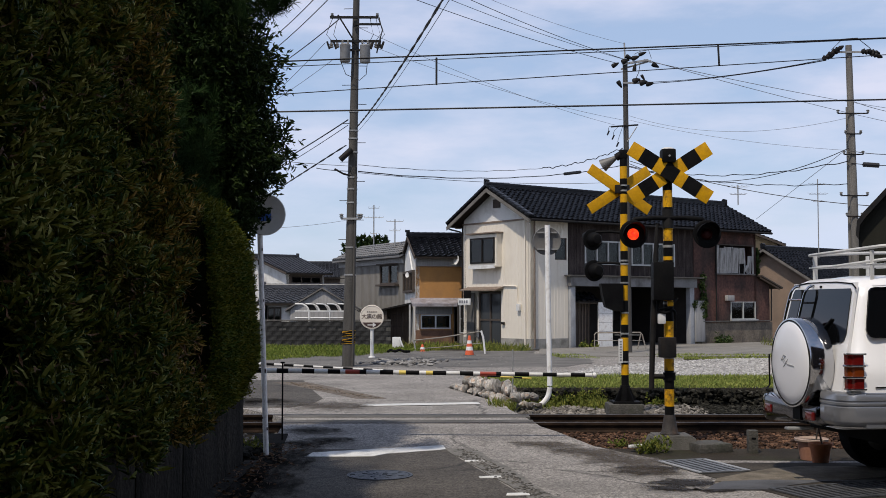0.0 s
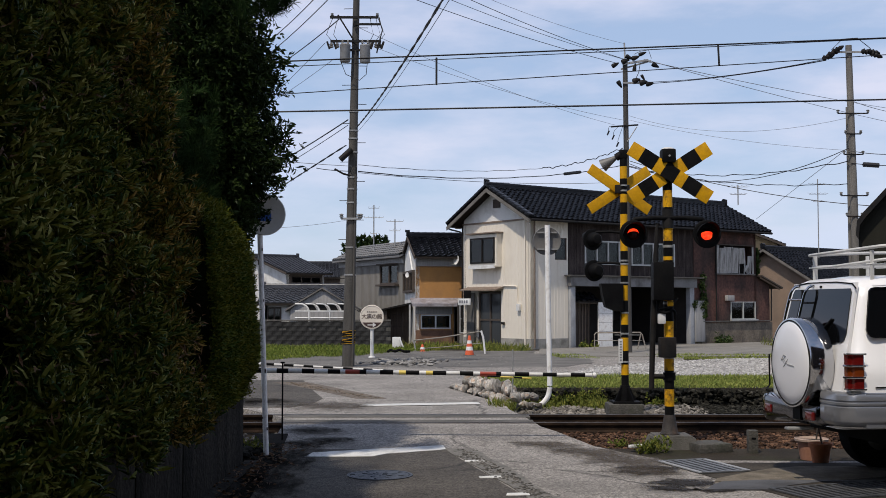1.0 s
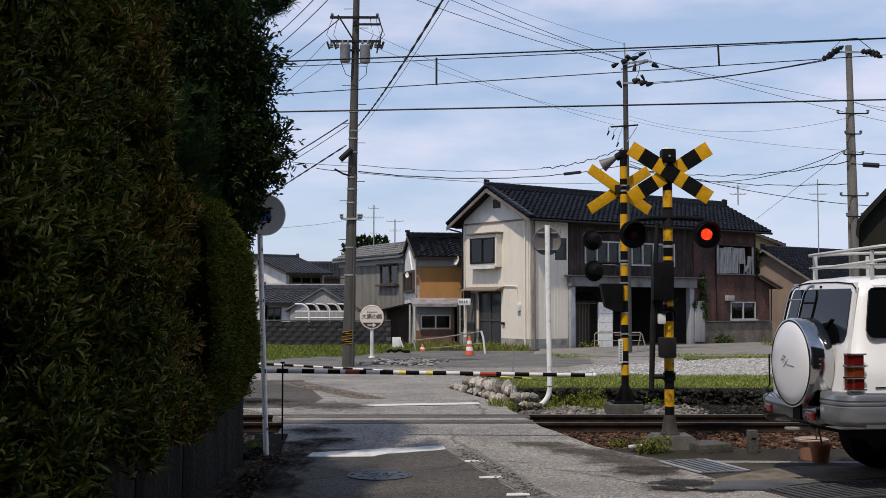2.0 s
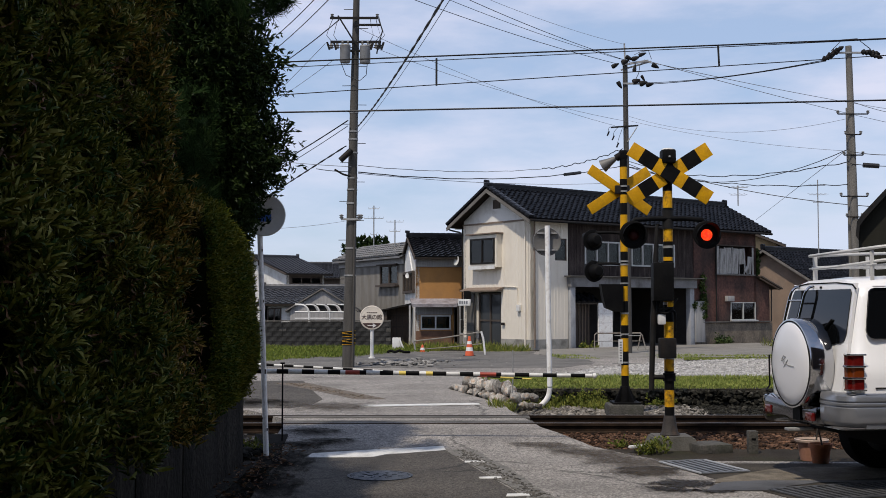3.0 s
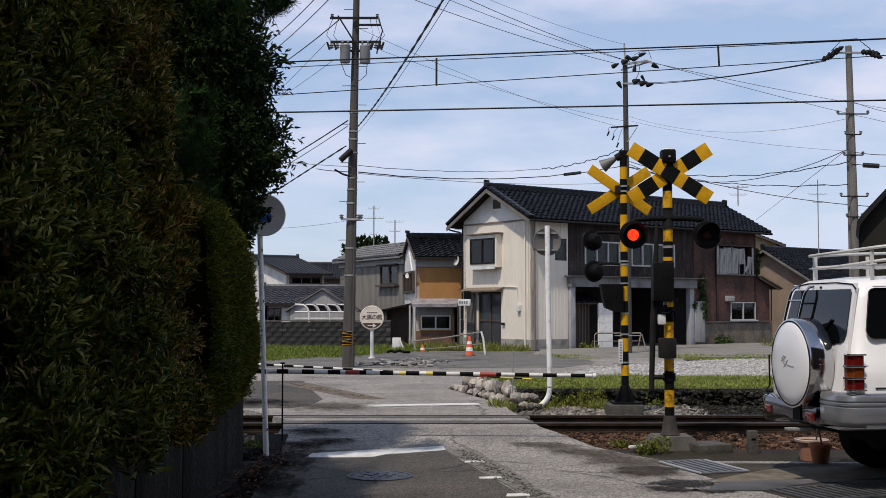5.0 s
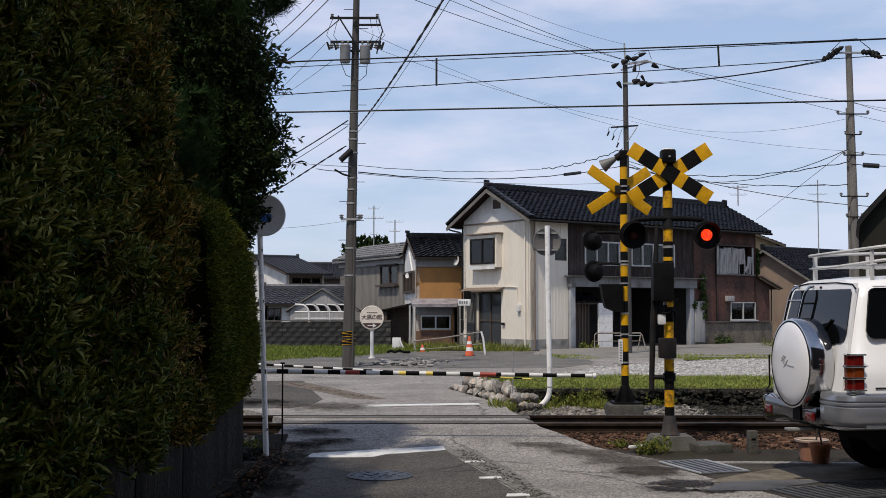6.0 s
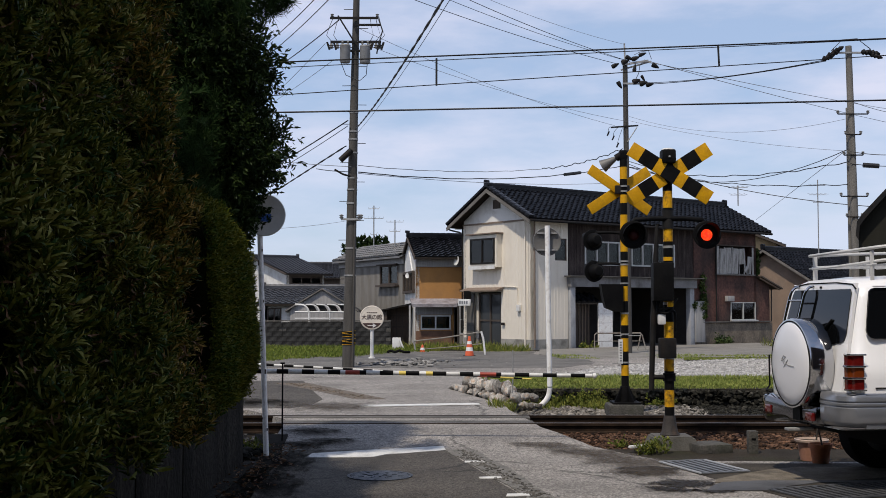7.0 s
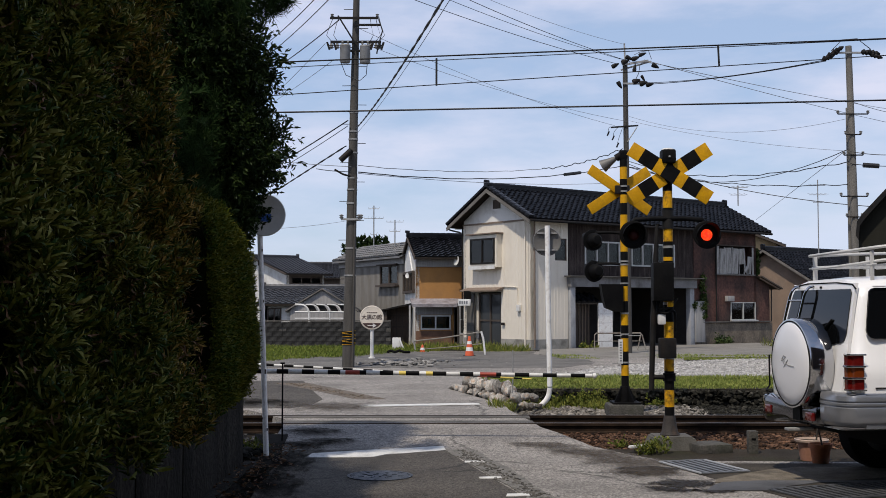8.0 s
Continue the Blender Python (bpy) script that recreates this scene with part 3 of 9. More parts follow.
def rocks(name, centres, sizes, material, parent=None, label="", flat=0.7, rng=RNG):
    """Rough stones, joined: each a jittered octahedron with cut corners."""
    t = (1 + 5 ** 0.5) / 2
    ico = unit(np.array([(-1, t, 0), (1, t, 0), (-1, -t, 0), (1, -t, 0), (0, -1, t), (0, 1, t), (0, -1, -t), (0, 1, -t), (t, 0, -1), (t, 0, 1), (-t, 0, -1), (-t, 0, 1)], float))
    tri = np.array([(0, 11, 5), (0, 5, 1), (0, 1, 7), (0, 7, 10), (0, 10, 11), (1, 5, 9), (5, 11, 4), (11, 10, 2), (10, 7, 6), (7, 1, 8),
                    (3, 9, 4), (3, 4, 2), (3, 2, 6), (3, 6, 8), (3, 8, 9), (4, 9, 5), (2, 4, 11), (6, 2, 10), (8, 6, 7), (9, 8, 1)])
    n = len(centres)
    s = np.broadcast_to(sizes, n)[:, None, None]
    v = ico[None] * rng.uniform(0.62, 1.12, (n, 12, 1)) * s * rng.uniform(0.7, 1.2, (n, 1, 3)) * np.array([1, 1, flat])
    a = rng.uniform(0, 6.283, n)
    c, sn = np.cos(a)[:, None], np.sin(a)[:, None]
    v = np.stack([v[..., 0] * c - v[..., 1] * sn, v[..., 0] * sn + v[..., 1] * c, v[..., 2]], -1) + centres[:, None]
    f = (tri[None] + (np.arange(n) * 12)[:, None, None]).reshape(-1, 3)
    return cloud(name, v.reshape(-1, 3), f, material, parent, label)


def smooth01(a, b, x):
    t = np.clip((np.asarray(x, float) - a) / (b - a), 0, 1)
    return t * t * (3 - 2 * t)


def road_h(y):
    """Height of the paved surface along the road: a low hump over the track."""
    return 0.105 * smooth01(12.7, 14.6, y) - 0.02 * smooth01(17.0, 21.0, y) - 0.085 * smooth01(29.0, 40.0, y)


# ---- ground and paved surfaces ----
def strip(name, stations, height, material, cols=10, skirt=0.15, label="", category="", kind="structure", jag=0.0):
    """A surface from stations (y, x from, x to), with a skirt all round."""
    rng = np.random.default_rng(3)
    rows = []
    for (y0, a0, b0), (y1, a1, b1) in zip(stations, stations[1:]):
        k = max(1, int(abs(y1 - y0) / 0.35)) if abs(y1 - y0) < 40 else 6
        for i in range(k):
            t = i / k
            rows.append((y0 + (y1 - y0) * t, a0 + (a1 - a0) * t, b0 + (b1 - b0) * t))
    rows.append(stations[-1])
    bm = bmesh.new()
    grid = []
    for y, a, b in rows:
        ja, jb = rng.uniform(-jag, jag, 2) if jag else (0, 0)
        grid.append([bm.verts.new((a + ja + (b + jb - a - ja) * i / cols, y, float(height(y)))) for i in range(cols + 1)])
    for r0, r1 in zip(grid, grid[1:]):
        for i in range(cols):
            bm.faces.new((r0[i], r0[i + 1], r1[i + 1], r1[i]))
    if skirt:
        edge = grid[0] + [r[-1] for r in grid[1:-1]] + grid[-1][::-1] + [r[0] for r in grid[-2:0:-1]]
        low = [bm.verts.new(v.co - Vector((0, 0, skirt))) for v in edge]
        for i in range(len(edge)):
            j = (i + 1) % len(edge)
            bm.faces.new((edge[i], edge[j], low[j], low[i]))
    ob = part(name, bm, material, None)
    return tagged(ob, label, category, "", kind)


def terrace_h(y):
    return road_h(y) + 0.125 * (1 - smooth01(24, 36, y)) + 0.012


def build_ground():
    ys = [-80, -30, -10, -4, 0, 4, 8, 12, 12.8, 13.2, 14, 15, 16, 17, 18, 19, 20, 21, 22, 24, 27, 30, 34, 38, 42, 50, 60, 90, 150, 300, 900]
    xs = [-600, -200, -80, -40, -20, -12, -8, -6, -4, -3, -2, -1, 0, 1, 2, 3, 4, 6, 8, 10, 14, 20, 30, 60, 120, 300, 700]
    bm = bmesh.new()
    g = [[bm.verts.new((x, y, float(road_h(y)) - (0.035 if y < 13.5 or y > 19 else 0.14))) for x in xs] for y in ys]
    for a, b in zip(g, g[1:]):
        for i in range(len(xs) - 1):
            bm.faces.new((a[i], a[i + 1], b[i + 1], b[i]))
    tagged(part("ground", bm, M_SOIL), "bare brown soil ground with weeds between town plots", "ground", "", "structure")
    strip("road", [(-10, -2.0, 7.5), (11.9, -2.0, 7.5), (12.15, -2.0, 2.35), (13.2, -2.0, 1.75), (14.5, -2.05, 1.25), (15.5, -2.15, 1.15), (16.9, -2.9, 0.98),
                   (17.4, -6.0, 0.97), (18.5, -10.0, 0.8), (21.6, -11, 0.08), (22.6, -11, 2.0), (24, -11, 5.5), (33, -10, 7), (40, -7, 8.5), (41, -4, 4.5)],
          road_h, M_ASPHALT, 16, 0.12, "grey worn asphalt road climbing gently over the tracks", "road")
    strip("asphalt_patch", [(-4, -1.98, 2.9), (4, -1.98, 2.05), (9.75, -1.98, 0.72), (12.6, -1.98, 0.10), (12.98, -1.6, 0.02)], lambda y: road_h(y) + 0.006, M_ASPHALT_OLD, 8, 0.02,
          "darker patched asphalt lane with cracked edges", "road")
    strip("trench_patch", [(9.0, 0.93, 1.12), (9.75, 0.74, 0.98), (11.5, 0.36, 0.66), (13.0, 0.04, 0.34)], lambda y: road_h(y) + 0.009, M_TRENCH, 3, 0.02, "rough narrow trench patch in the asphalt", "road", jag=0.03)
    strip("side_patch", [(17.15, -3.6, -2.3), (17.8, -4.8, -2.05), (18.9, -6.5, -2.0), (21, -8, -2.42), (23.6, -9, -2.9)], lambda y: road_h(y) + 0.006, M_ASPHALT_OLD, 4, 0.02, "dark asphalt patch on the side street", "road")
    strip("trench_cover", [(18.9, -1.45, -0.95), (20.5, -2.15, -1.6), (23.0, -3.45, -2.75)], lambda y: road_h(y) + 0.007, M_TRENCH_B, 3, 0.02, "brownish patched trench strip across the road", "road")
    strip("gutter", [(-3, -2.07, -1.62), (9.5, -2.07, -1.66), (11.0, -2.07, -1.70), (12.4, -2.1, -1.76), (13.1, -2.2, -1.82), (13.9, -2.3, -1.90)], lambda y: road_h(y) + 0.010, M_GUTTER, 3, 0.02, "damp gutter strip along the wall, hedge shade put in its colour", "gutter", jag=0.03)
    strip("yard_pavement", [(28.6, -10.4, 3.0), (30.5, -10.2, 4.0), (33.4, -9.9, 4.3), (39.0, -7.4, 3.0), (40.6, -5.0, 3.4)], lambda y: road_h(y) + 0.006, M_YARD, 10, 0.02, "grey gritty asphalt yard with loose stones", "pavement", jag=0.12)
    strip("gravel_lot", [(22.3, 1.9, 18), (23.4, 2.4, 20), (26, 3.4, 23), (29.5, 5.6, 25), (33.5, 8.5, 28)], terrace_h, M_GRAVEL, 14, 0.2, "pale grey gravel parking lot", "gravel", jag=0.05)
    strip("lot_pavement", [(35.6, 4.0, 26), (38, 3.2, 26), (42.2, 3.6, 26), (44.2, 6.0, 26), (50.0, 13.8, 26)], lambda y: float(road_h(y)) + 0.02, M_PAVE, 10, 0.05, "pale concrete pavement before the old house", "pavement")
    strip("grass_verge", [(19.2, 1.15, 16), (20, 0.95, 16), (21, 0.55, 17), (22.4, 0.6, 17.5)], lambda y: terrace_h(y) - 0.006 + 0.02, M_SOIL, 10, 0.45, "earth verge overgrown with short grass", "verge")
    strip("driveway", [(9.4, 3.1, 9), (11.0, 2.55, 9), (11.9, 2.35, 9)], lambda y: 0.006, M_CONCRETE_WET, 6, 0.02, "stained concrete driveway strip with damp marks", "driveway")
    strip("concrete_strip", [(10.62, 2.55, 3.42), (10.8, 2.58, 3.95), (11.15, 2.95, 4.7), (11.42, 3.25, 5.1), (11.62, 3.62, 5.3)], lambda y: 0.011, M_APRON, 8, 0.02, "tan concrete apron patch between two drain grates", "pavement", jag=0.02)
    strip("gutter_channel", [(10.15, 2.36, 2.95), (10.38, 2.44, 3.15), (10.60, 2.6, 3.5), (10.7, 2.95, 9)], lambda y: 0.0135, M_CHANNEL, 8, 0.02, "smooth bluish grey concrete gutter channel", "gutter", jag=0.01)


# Damp soil, with the hedge's contact shadow put into its colour.
M_GUTTER = mat("shade_dark_damp_soil", (0.007, 0.006, 0.005), (0.017, 0.0145, 0.012), 4, 0.95, 0, 0.6, 50, 0.5, (0.03, 0.026, 0.02), 3, 0.4, spec=0.08)
M_PAVE = mat("pale_pavement", (0.155, 0.146, 0.130), (0.24, 0.227, 0.205), 1.5, 0.9, 0, 0.5, 30, 0.3, (0.17, 0.16, 0.14), 0.7, 0.6)
M_TRENCH = mat("rough_patch", (0.12, 0.115, 0.105), (0.20, 0.19, 0.17), 9, 0.9, 0, 0.8, 60, 0.5)
M_TRENCH_B = mat("brown_patch", (0.095, 0.076, 0.058), (0.165, 0.138, 0.11), 6, 0.9, 0, 0.7, 60, 0.4)
M_YARD = mat("gritty_yard", (0.090, 0.085, 0.078), (0.160, 0.152, 0.140), 1.1, 0.9, 0, 0.6, 34, 0.5, (0.075, 0.071, 0.065), 0.6, 0.8)
M_APRON = mat("tan_concrete", (0.110, 0.095, 0.075), (0.205, 0.180, 0.145), 5.0, 0.9, 0, 0.6, 70, 0.35, (0.07, 0.061, 0.049), 1.8, 0.7, spec=0.15)
M_CHANNEL = mat("smooth_gutter_concrete", (0.068, 0.070, 0.076), (0.108, 0.110, 0.117), 2.2, 0.7, 0, 0.2, 60, 0.2, (0.045, 0.045, 0.047), 1.8, 0.8, spec=0.25)
M_CONCRETE_WET = mat("damp_concrete", (0.034, 0.030, 0.025), (0.068, 0.060, 0.050), 2.4, 0.9, 0, 0.5, 60, 0.4, (0.022, 0.020, 0.017), 1.3, 0.85, spec=0.15)
build_ground()


def flat_mark(name, pts, z, material, label, category):
    """A thin painted or worn mark on the road, from its outline."""
    bm = bmesh.new()
    prism(bm, [(x, y, z(y) if callable(z) else z) for x, y in pts], (0, 0, -0.006))
    return tagged(part(name, bm, material), label, category, "", "structure")


def wobbly(pts, step=0.12, amp=0.012, seed=1):
    rng = np.random.default_rng(seed)
    out = []
    for (x0, y0), (x1, y1) in zip(pts, pts[1:] + pts[:1]):
        k = max(1, int(math.hypot(x1 - x0, y1 - y0) / step))
        for i in range(k):
            t = i / k
            out.append((x0 + (x1 - x0) * t + rng.uniform(-amp, amp), y0 + (y1 - y0) * t + rng.uniform(-amp, amp)))
    return out


def on_road(y):
    return float(road_h(y)) + 0.012


flat_mark("stop_line", wobbly([(-1.50, 12.33), (-0.75, 12.38), (-0.62, 12.60), (0.04, 12.94), (0.0, 13.18), (-0.72, 12.98), (-1.46, 12.68)]), on_road, M_LINE, "worn white stop line painted before the crossing", "road marking")
flat_mark("stop_line", wobbly([(-1.27, 17.3), (0.58, 17.68), (0.56, 18.02), (-1.25, 17.62)], amp=0.006), on_road, M_LINE, "white stop line painted beyond the tracks", "road marking")
for k, (x, y) in enumerate([(0.225, 12.0), (0.35, 10.88), (0.55, 9.9)]):
    flat_mark("edge_dash", wobbly([(x, y - 0.05), (x + 0.21, y - 0.03), (x + 0.2, y + 0.09), (x, y + 0.06)], 0.06, 0.01, k), on_road, M_LINE, "short worn white dash on the patched lane", "road marking")

def stain_shade_film(x, y, rz, w, d, k, film=None, label="dark damp stain on the asphalt"):
    """A film of stain or painted shade on the asphalt, w by d metres, ragged by its material."""
    bm = bmesh.new()
    prism(bm, [(0.5 * math.cos(a), 0.5 * math.sin(a), 0.0) for a in [i * math.pi / 12 for i in range(24)]], (0, 0, -0.003))
    ob = tagged(part("stain_shade_film", bm, film or M_WET), label, "stain", "", "structure")
    ob.matrix_world = pose(x, y, 0.0100 + 0.0006 * k + float(road_h(y)), 0, 0, rz) @ Matrix.Diagonal((w, d, 1, 1))


for k, row in enumerate([(2.22, 10.55, 15, 0.85, 0.80), (2.02, 10.25, -20, 0.6, 0.45), (2.42, 10.12, 10, 0.5, 0.3), (2.02, 11.3, 25, 0.8, 0.7)]):
    stain_shade_film(*row, k)
for k, row in enumerate([(1.62, 12.75, 30, 0.9, 1.7), (1.95, 12.05, 25, 1.0, 1.5), (1.15, 13.3, 40, 0.7, 1.6), (2.0, 11.3, 10, 0.9, 1.0), (-1.75, 17.4, 0, 1.6, 1.8)]):
    stain_shade_film(*row, 5 + k, M_SILT, "brown silt washed over the asphalt edge")
# dirt at the left edge, with the hedge's shade painted in
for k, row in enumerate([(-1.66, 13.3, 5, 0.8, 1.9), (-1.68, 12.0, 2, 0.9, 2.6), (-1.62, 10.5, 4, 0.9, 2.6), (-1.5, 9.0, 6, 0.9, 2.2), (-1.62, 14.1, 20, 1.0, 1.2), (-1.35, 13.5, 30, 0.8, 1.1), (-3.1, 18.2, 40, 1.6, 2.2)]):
    stain_shade_film(*row, 10 + k, M_DIRT_SHADE, "black film of dirt and painted hedge shade along the road edge")


def trench_grit():
    """Coarse broken pieces bedded in the two trench patches."""
    rng = np.random.default_rng(41)
    for a, b, w, n, m, lab in (((0.94, 9.3), (0.20, 12.95), 0.10, 420, M_GRIT, "dark broken asphalt bits in the trench patch"), ((-1.20, 18.95), (-3.1, 22.9), 0.20, 260, M_GRIT_B, "brown stony bits in the trench strip")):
        t = rng.uniform(0, 1, n)
        x = a[0] + (b[0] - a[0]) * t + rng.normal(0, w * 0.55, n)
        y = a[1] + (b[1] - a[1]) * t
        c = np.stack([x, y, road_h(y) + 0.010], 1)
        tagged(rocks("trench_grit", c, rng.uniform(0.008, 0.026, n), m, None, "", 0.4, rng), lab, "grit")


M_GRIT = mat("dark_asphalt_bits", (0.045, 0.042, 0.038), (0.12, 0.112, 0.10), 6, 0.9, 0, 0.3, 40, 0.3, island=0.5, spec=0.15)
M_GRIT_B = mat("brown_stone_bits", (0.075, 0.055, 0.038), (0.19, 0.15, 0.11), 6, 0.9, 0, 0.3, 40, 0.3, island=0.5, spec=0.15)
trench_grit()


# ---- railway ----
def rail(y):
    prof = [(-0.06, 0), (0.06, 0), (0.06, 0.012), (0.01, 0.03), (0.01, 0.085), (0.032, 0.095), (0.032, 0.122), (0.026, 0.128), (-0.026, 0.128), (-0.032, 0.122), (-0.032, 0.095), (-0.01, 0.085), (-0.01, 0.03), (-0.06, 0.012)]
    e = thing("rail", pose(0, y, -0.014), "rust-brown steel railway rail with a polished head", "rail", "rails of the track")
    bm = bmesh.new()
    prism(bm, [(-60, a, b) for a, b in prof], (120, 0, 0))
    part("rail_body", bm, M_RAIL, e)
    boxpart("rail_head", (0, 0, 0.1295), (120, 0.046, 0.004), M_RAIL_TOP, e, "polished running surface")
    return e


def build_track():
    rail(14.90)
    rail(15.967)
    # check planks inside the crossing
    for k, (y, w) in enumerate([(15.05, 0.12), (15.18, 0.12), (15.70, 0.12), (15.83, 0.12)]):
        bm = box(bmesh.new(), (-0.5, y, 0.085), (3.4, w, 0.06), 0, 0.006)
        tagged(part("crossing_plank", bm, M_CONC_DARK), "weathered grey plank between the rails", "plank", "planks of the crossing")
    # sleepers
    bm = box(bmesh.new(), (0, 0, 0), (0.2, 2.0, 0.12), 0, 0.01)
    first = part("sleeper", bm, M_WOOD_DARK)
    tagged(first, "dark creosoted wooden railway sleeper in ballast", "sleeper", "sleepers under the rails")
    first.matrix_world = pose(1.75, 15.43, -0.09)
    for i in range(1, 16):
        copy_thing(first, pose(1.75 + 0.62 * i, 15.43, -0.09))
    for i in range(1, 8):
        copy_thing(first, pose(-2.6 - 0.62 * i, 15.43, -0.065))
    rng = np.random.default_rng(11)

    def bed(name, n, x0, x1, y0, y1, z, size, material, label):
        c = np.stack([rng.uniform(x0, x1, n), rng.uniform(y0, y1, n), np.full(n, z) + rng.normal(0, 0.010, n)], 1)
        edge = 1.28 + (14.5 - c[:, 1]) * 0.48
        c = c[(c[:, 0] > edge) | (c[:, 0] < -2.1)]
        tagged(rocks(name, c, rng.uniform(size * 0.6, size * 1.25, len(c)), material, None, label), label, "ballast")

    bed("ballast", 8600, 1.2, 8.0, 13.25, 14.86, -0.03, 0.031, M_BALLAST, "rust-stained railway ballast stones beside the rails")
    bed("ballast", 3600, 1.0, 8.0, 14.95, 15.92, -0.03, 0.033, M_BALLAST, "rust-stained railway ballast stones between the rails")
    bed("ballast", 2700, 0.95, 4.15, 16.02, 19.15, -0.035, 0.045, M_BALLAST_GREY, "grey railway ballast stones below the wall")
    bed("ballast", 3000, 3.95, 9.0, 16.02, 19.15, -0.035, 0.045, M_STONE_DARK, "blackened mossy stones below the rubble wall")
    bed("ballast", 1500, -6.0, -2.1, 13.3, 16.9, -0.03, 0.045, M_BALLAST_GREY, "grey ballast stones beside the crossing")
    bm = box(bmesh.new(), (0, 15.42, -0.10), (140, 4.2, 0.10))
    tagged(part("track_bed", bm, M_BALLAST), "rusty stone bed under the railway track", "track bed", "", "structure")


build_track()


# ---- crossing signals ----
def lens_insert(parent, m):
    """A turning lamp insert: a ball with one glowing side and one dark side."""
    bm = bmesh.new()
    lathe(bm, [(0.0, 0.070), (0.025, 0.067), (0.045, 0.057), (0.062, 0.039), (0.070, 0.0)], pose(0, 0, 0, 90, 0, 0), 20)
    lit = part("lamp_insert", bm, M_LIT, parent, "round red warning lamp, glowing on one side")
    lit.matrix_basis = m
    bm = bmesh.new()
    lathe(bm, [(0.0, 0.070), (0.025, 0.067), (0.045, 0.057), (0.062, 0.039), (0.070, 0.0)], pose(0, 0, 0, -90, 0, 0), 20)
    dark = part("dark_side", bm, M_UNLIT, lit, "dark red unlit side")
    return lit


def warning_lamp(parent, loc, rz, turning=True):
    """Lamp head with a round backing plate and a deep visor; it faces -y when rz is 0."""
    e = part("warning_lamp", lathe(bmesh.new(), [(0.0, -0.16), (0.07, -0.15), (0.10, -0.11), (0.115, 0.0), (0.163, 0.004), (0.166, 0.016), (0.155, 0.022), (0.10, 0.014), (0.09, -0.07), (0.0, -0.075)],
                                  pose(0, 0, 0, 90, 0, 0), 28), M_BLACK, parent, "black round warning lamp head")
    e.matrix_basis = pose(*loc, 0, 0, rz)
    bm = bmesh.new()
    n = 18
    inner, outer = [], []
    for i in range(n + 1):
        a = radians(-35 + 250 * i / n)
        d = 0.05 + 0.17 * max(0.0, math.sin(a)) ** 0.8
        for lst, r in ((outer, 0.128), (inner, 0.122)):
            lst.append((bm.verts.new((r * math.cos(a), -0.012, r * math.sin(a))), bm.verts.new((r * 1.02 * math.cos(a), -0.012 - d, r * 1.02 * math.sin(a)))))
    for i in range(n):
        for lst in (outer, inner):
            bm.faces.new((lst[i][0], lst[i + 1][0], lst[i + 1][1], lst[i][1]))
        bm.faces.new((outer[i][1], outer[i + 1][1], inner[i + 1][1], inner[i][1]))
    part("visor", bm, M_BLACK, e, "black visor over the lamp")
    part("bezel", lathe(bmesh.new(), [(0.0685, 0.0), (0.069, 0.003), (0.124, 0.012), (0.124, 0.0)], pose(0, 0, 0, 90, 0, 0), 28), M_BLACK, e, "black lens ring")
    if turning:
        return e, lens_insert(e, pose(0, 0.02, 0))
    part("lens", lathe(bmesh.new(), [(0.0, 0.05), (0.05, 0.042), (0.088, 0.01)], pose(0, 0, 0, 90, 0, 0), 20), M_UNLIT, e, "dark red unlit lens")
    return e, None


def crossbuck(parent, loc, rz, length, width, angle, front, back, stripes=True):
    """Two crossed boards, yellow with black bands on the front."""
    for k, s in enumerate((1, -1)):
        bm = box(bmesh.new(), (0, 0, 0), (length, 0.02, width), 0, 0.004)
        b = part("crossbuck_board", bm, front, parent, "yellow warning board with black bands" if stripes else "plain yellow back of a warning board")
        b.matrix_basis = pose(*loc, 0, 0, rz) @ pose(0, -0.012 + 0.024 * k, 0) @ pose(0, 0, 0, 0, s * angle, 0)
        if stripes:
            q = length / 2
            for c0, c1 in ((-q * 0.72, -q * 0.37), (q * 0.37, q * 0.72)):
                boxpart("black_band", ((c0 + c1) / 2, -0.0065, 0), ((c1 - c0), 0.014, width + 0.003), M_BLACK, b, "black band")
            boxpart("black_band", (0, -0.0065, 0), (width * 1.02, 0.014, width + 0.003), M_BLACK, b, "black band")


def banded_pole(parent, z0, z1, r, first, step, yellow=None):
    k = first
    for z, e in zip(step, step[1:]):
        rodpart("pole_band", (0, 0, z), (0, 0, e), r, (yellow or M_YELLOW) if k else M_BLACK, parent, "yellow pole band" if k else "black pole band", n=20)
        k = 1 - k


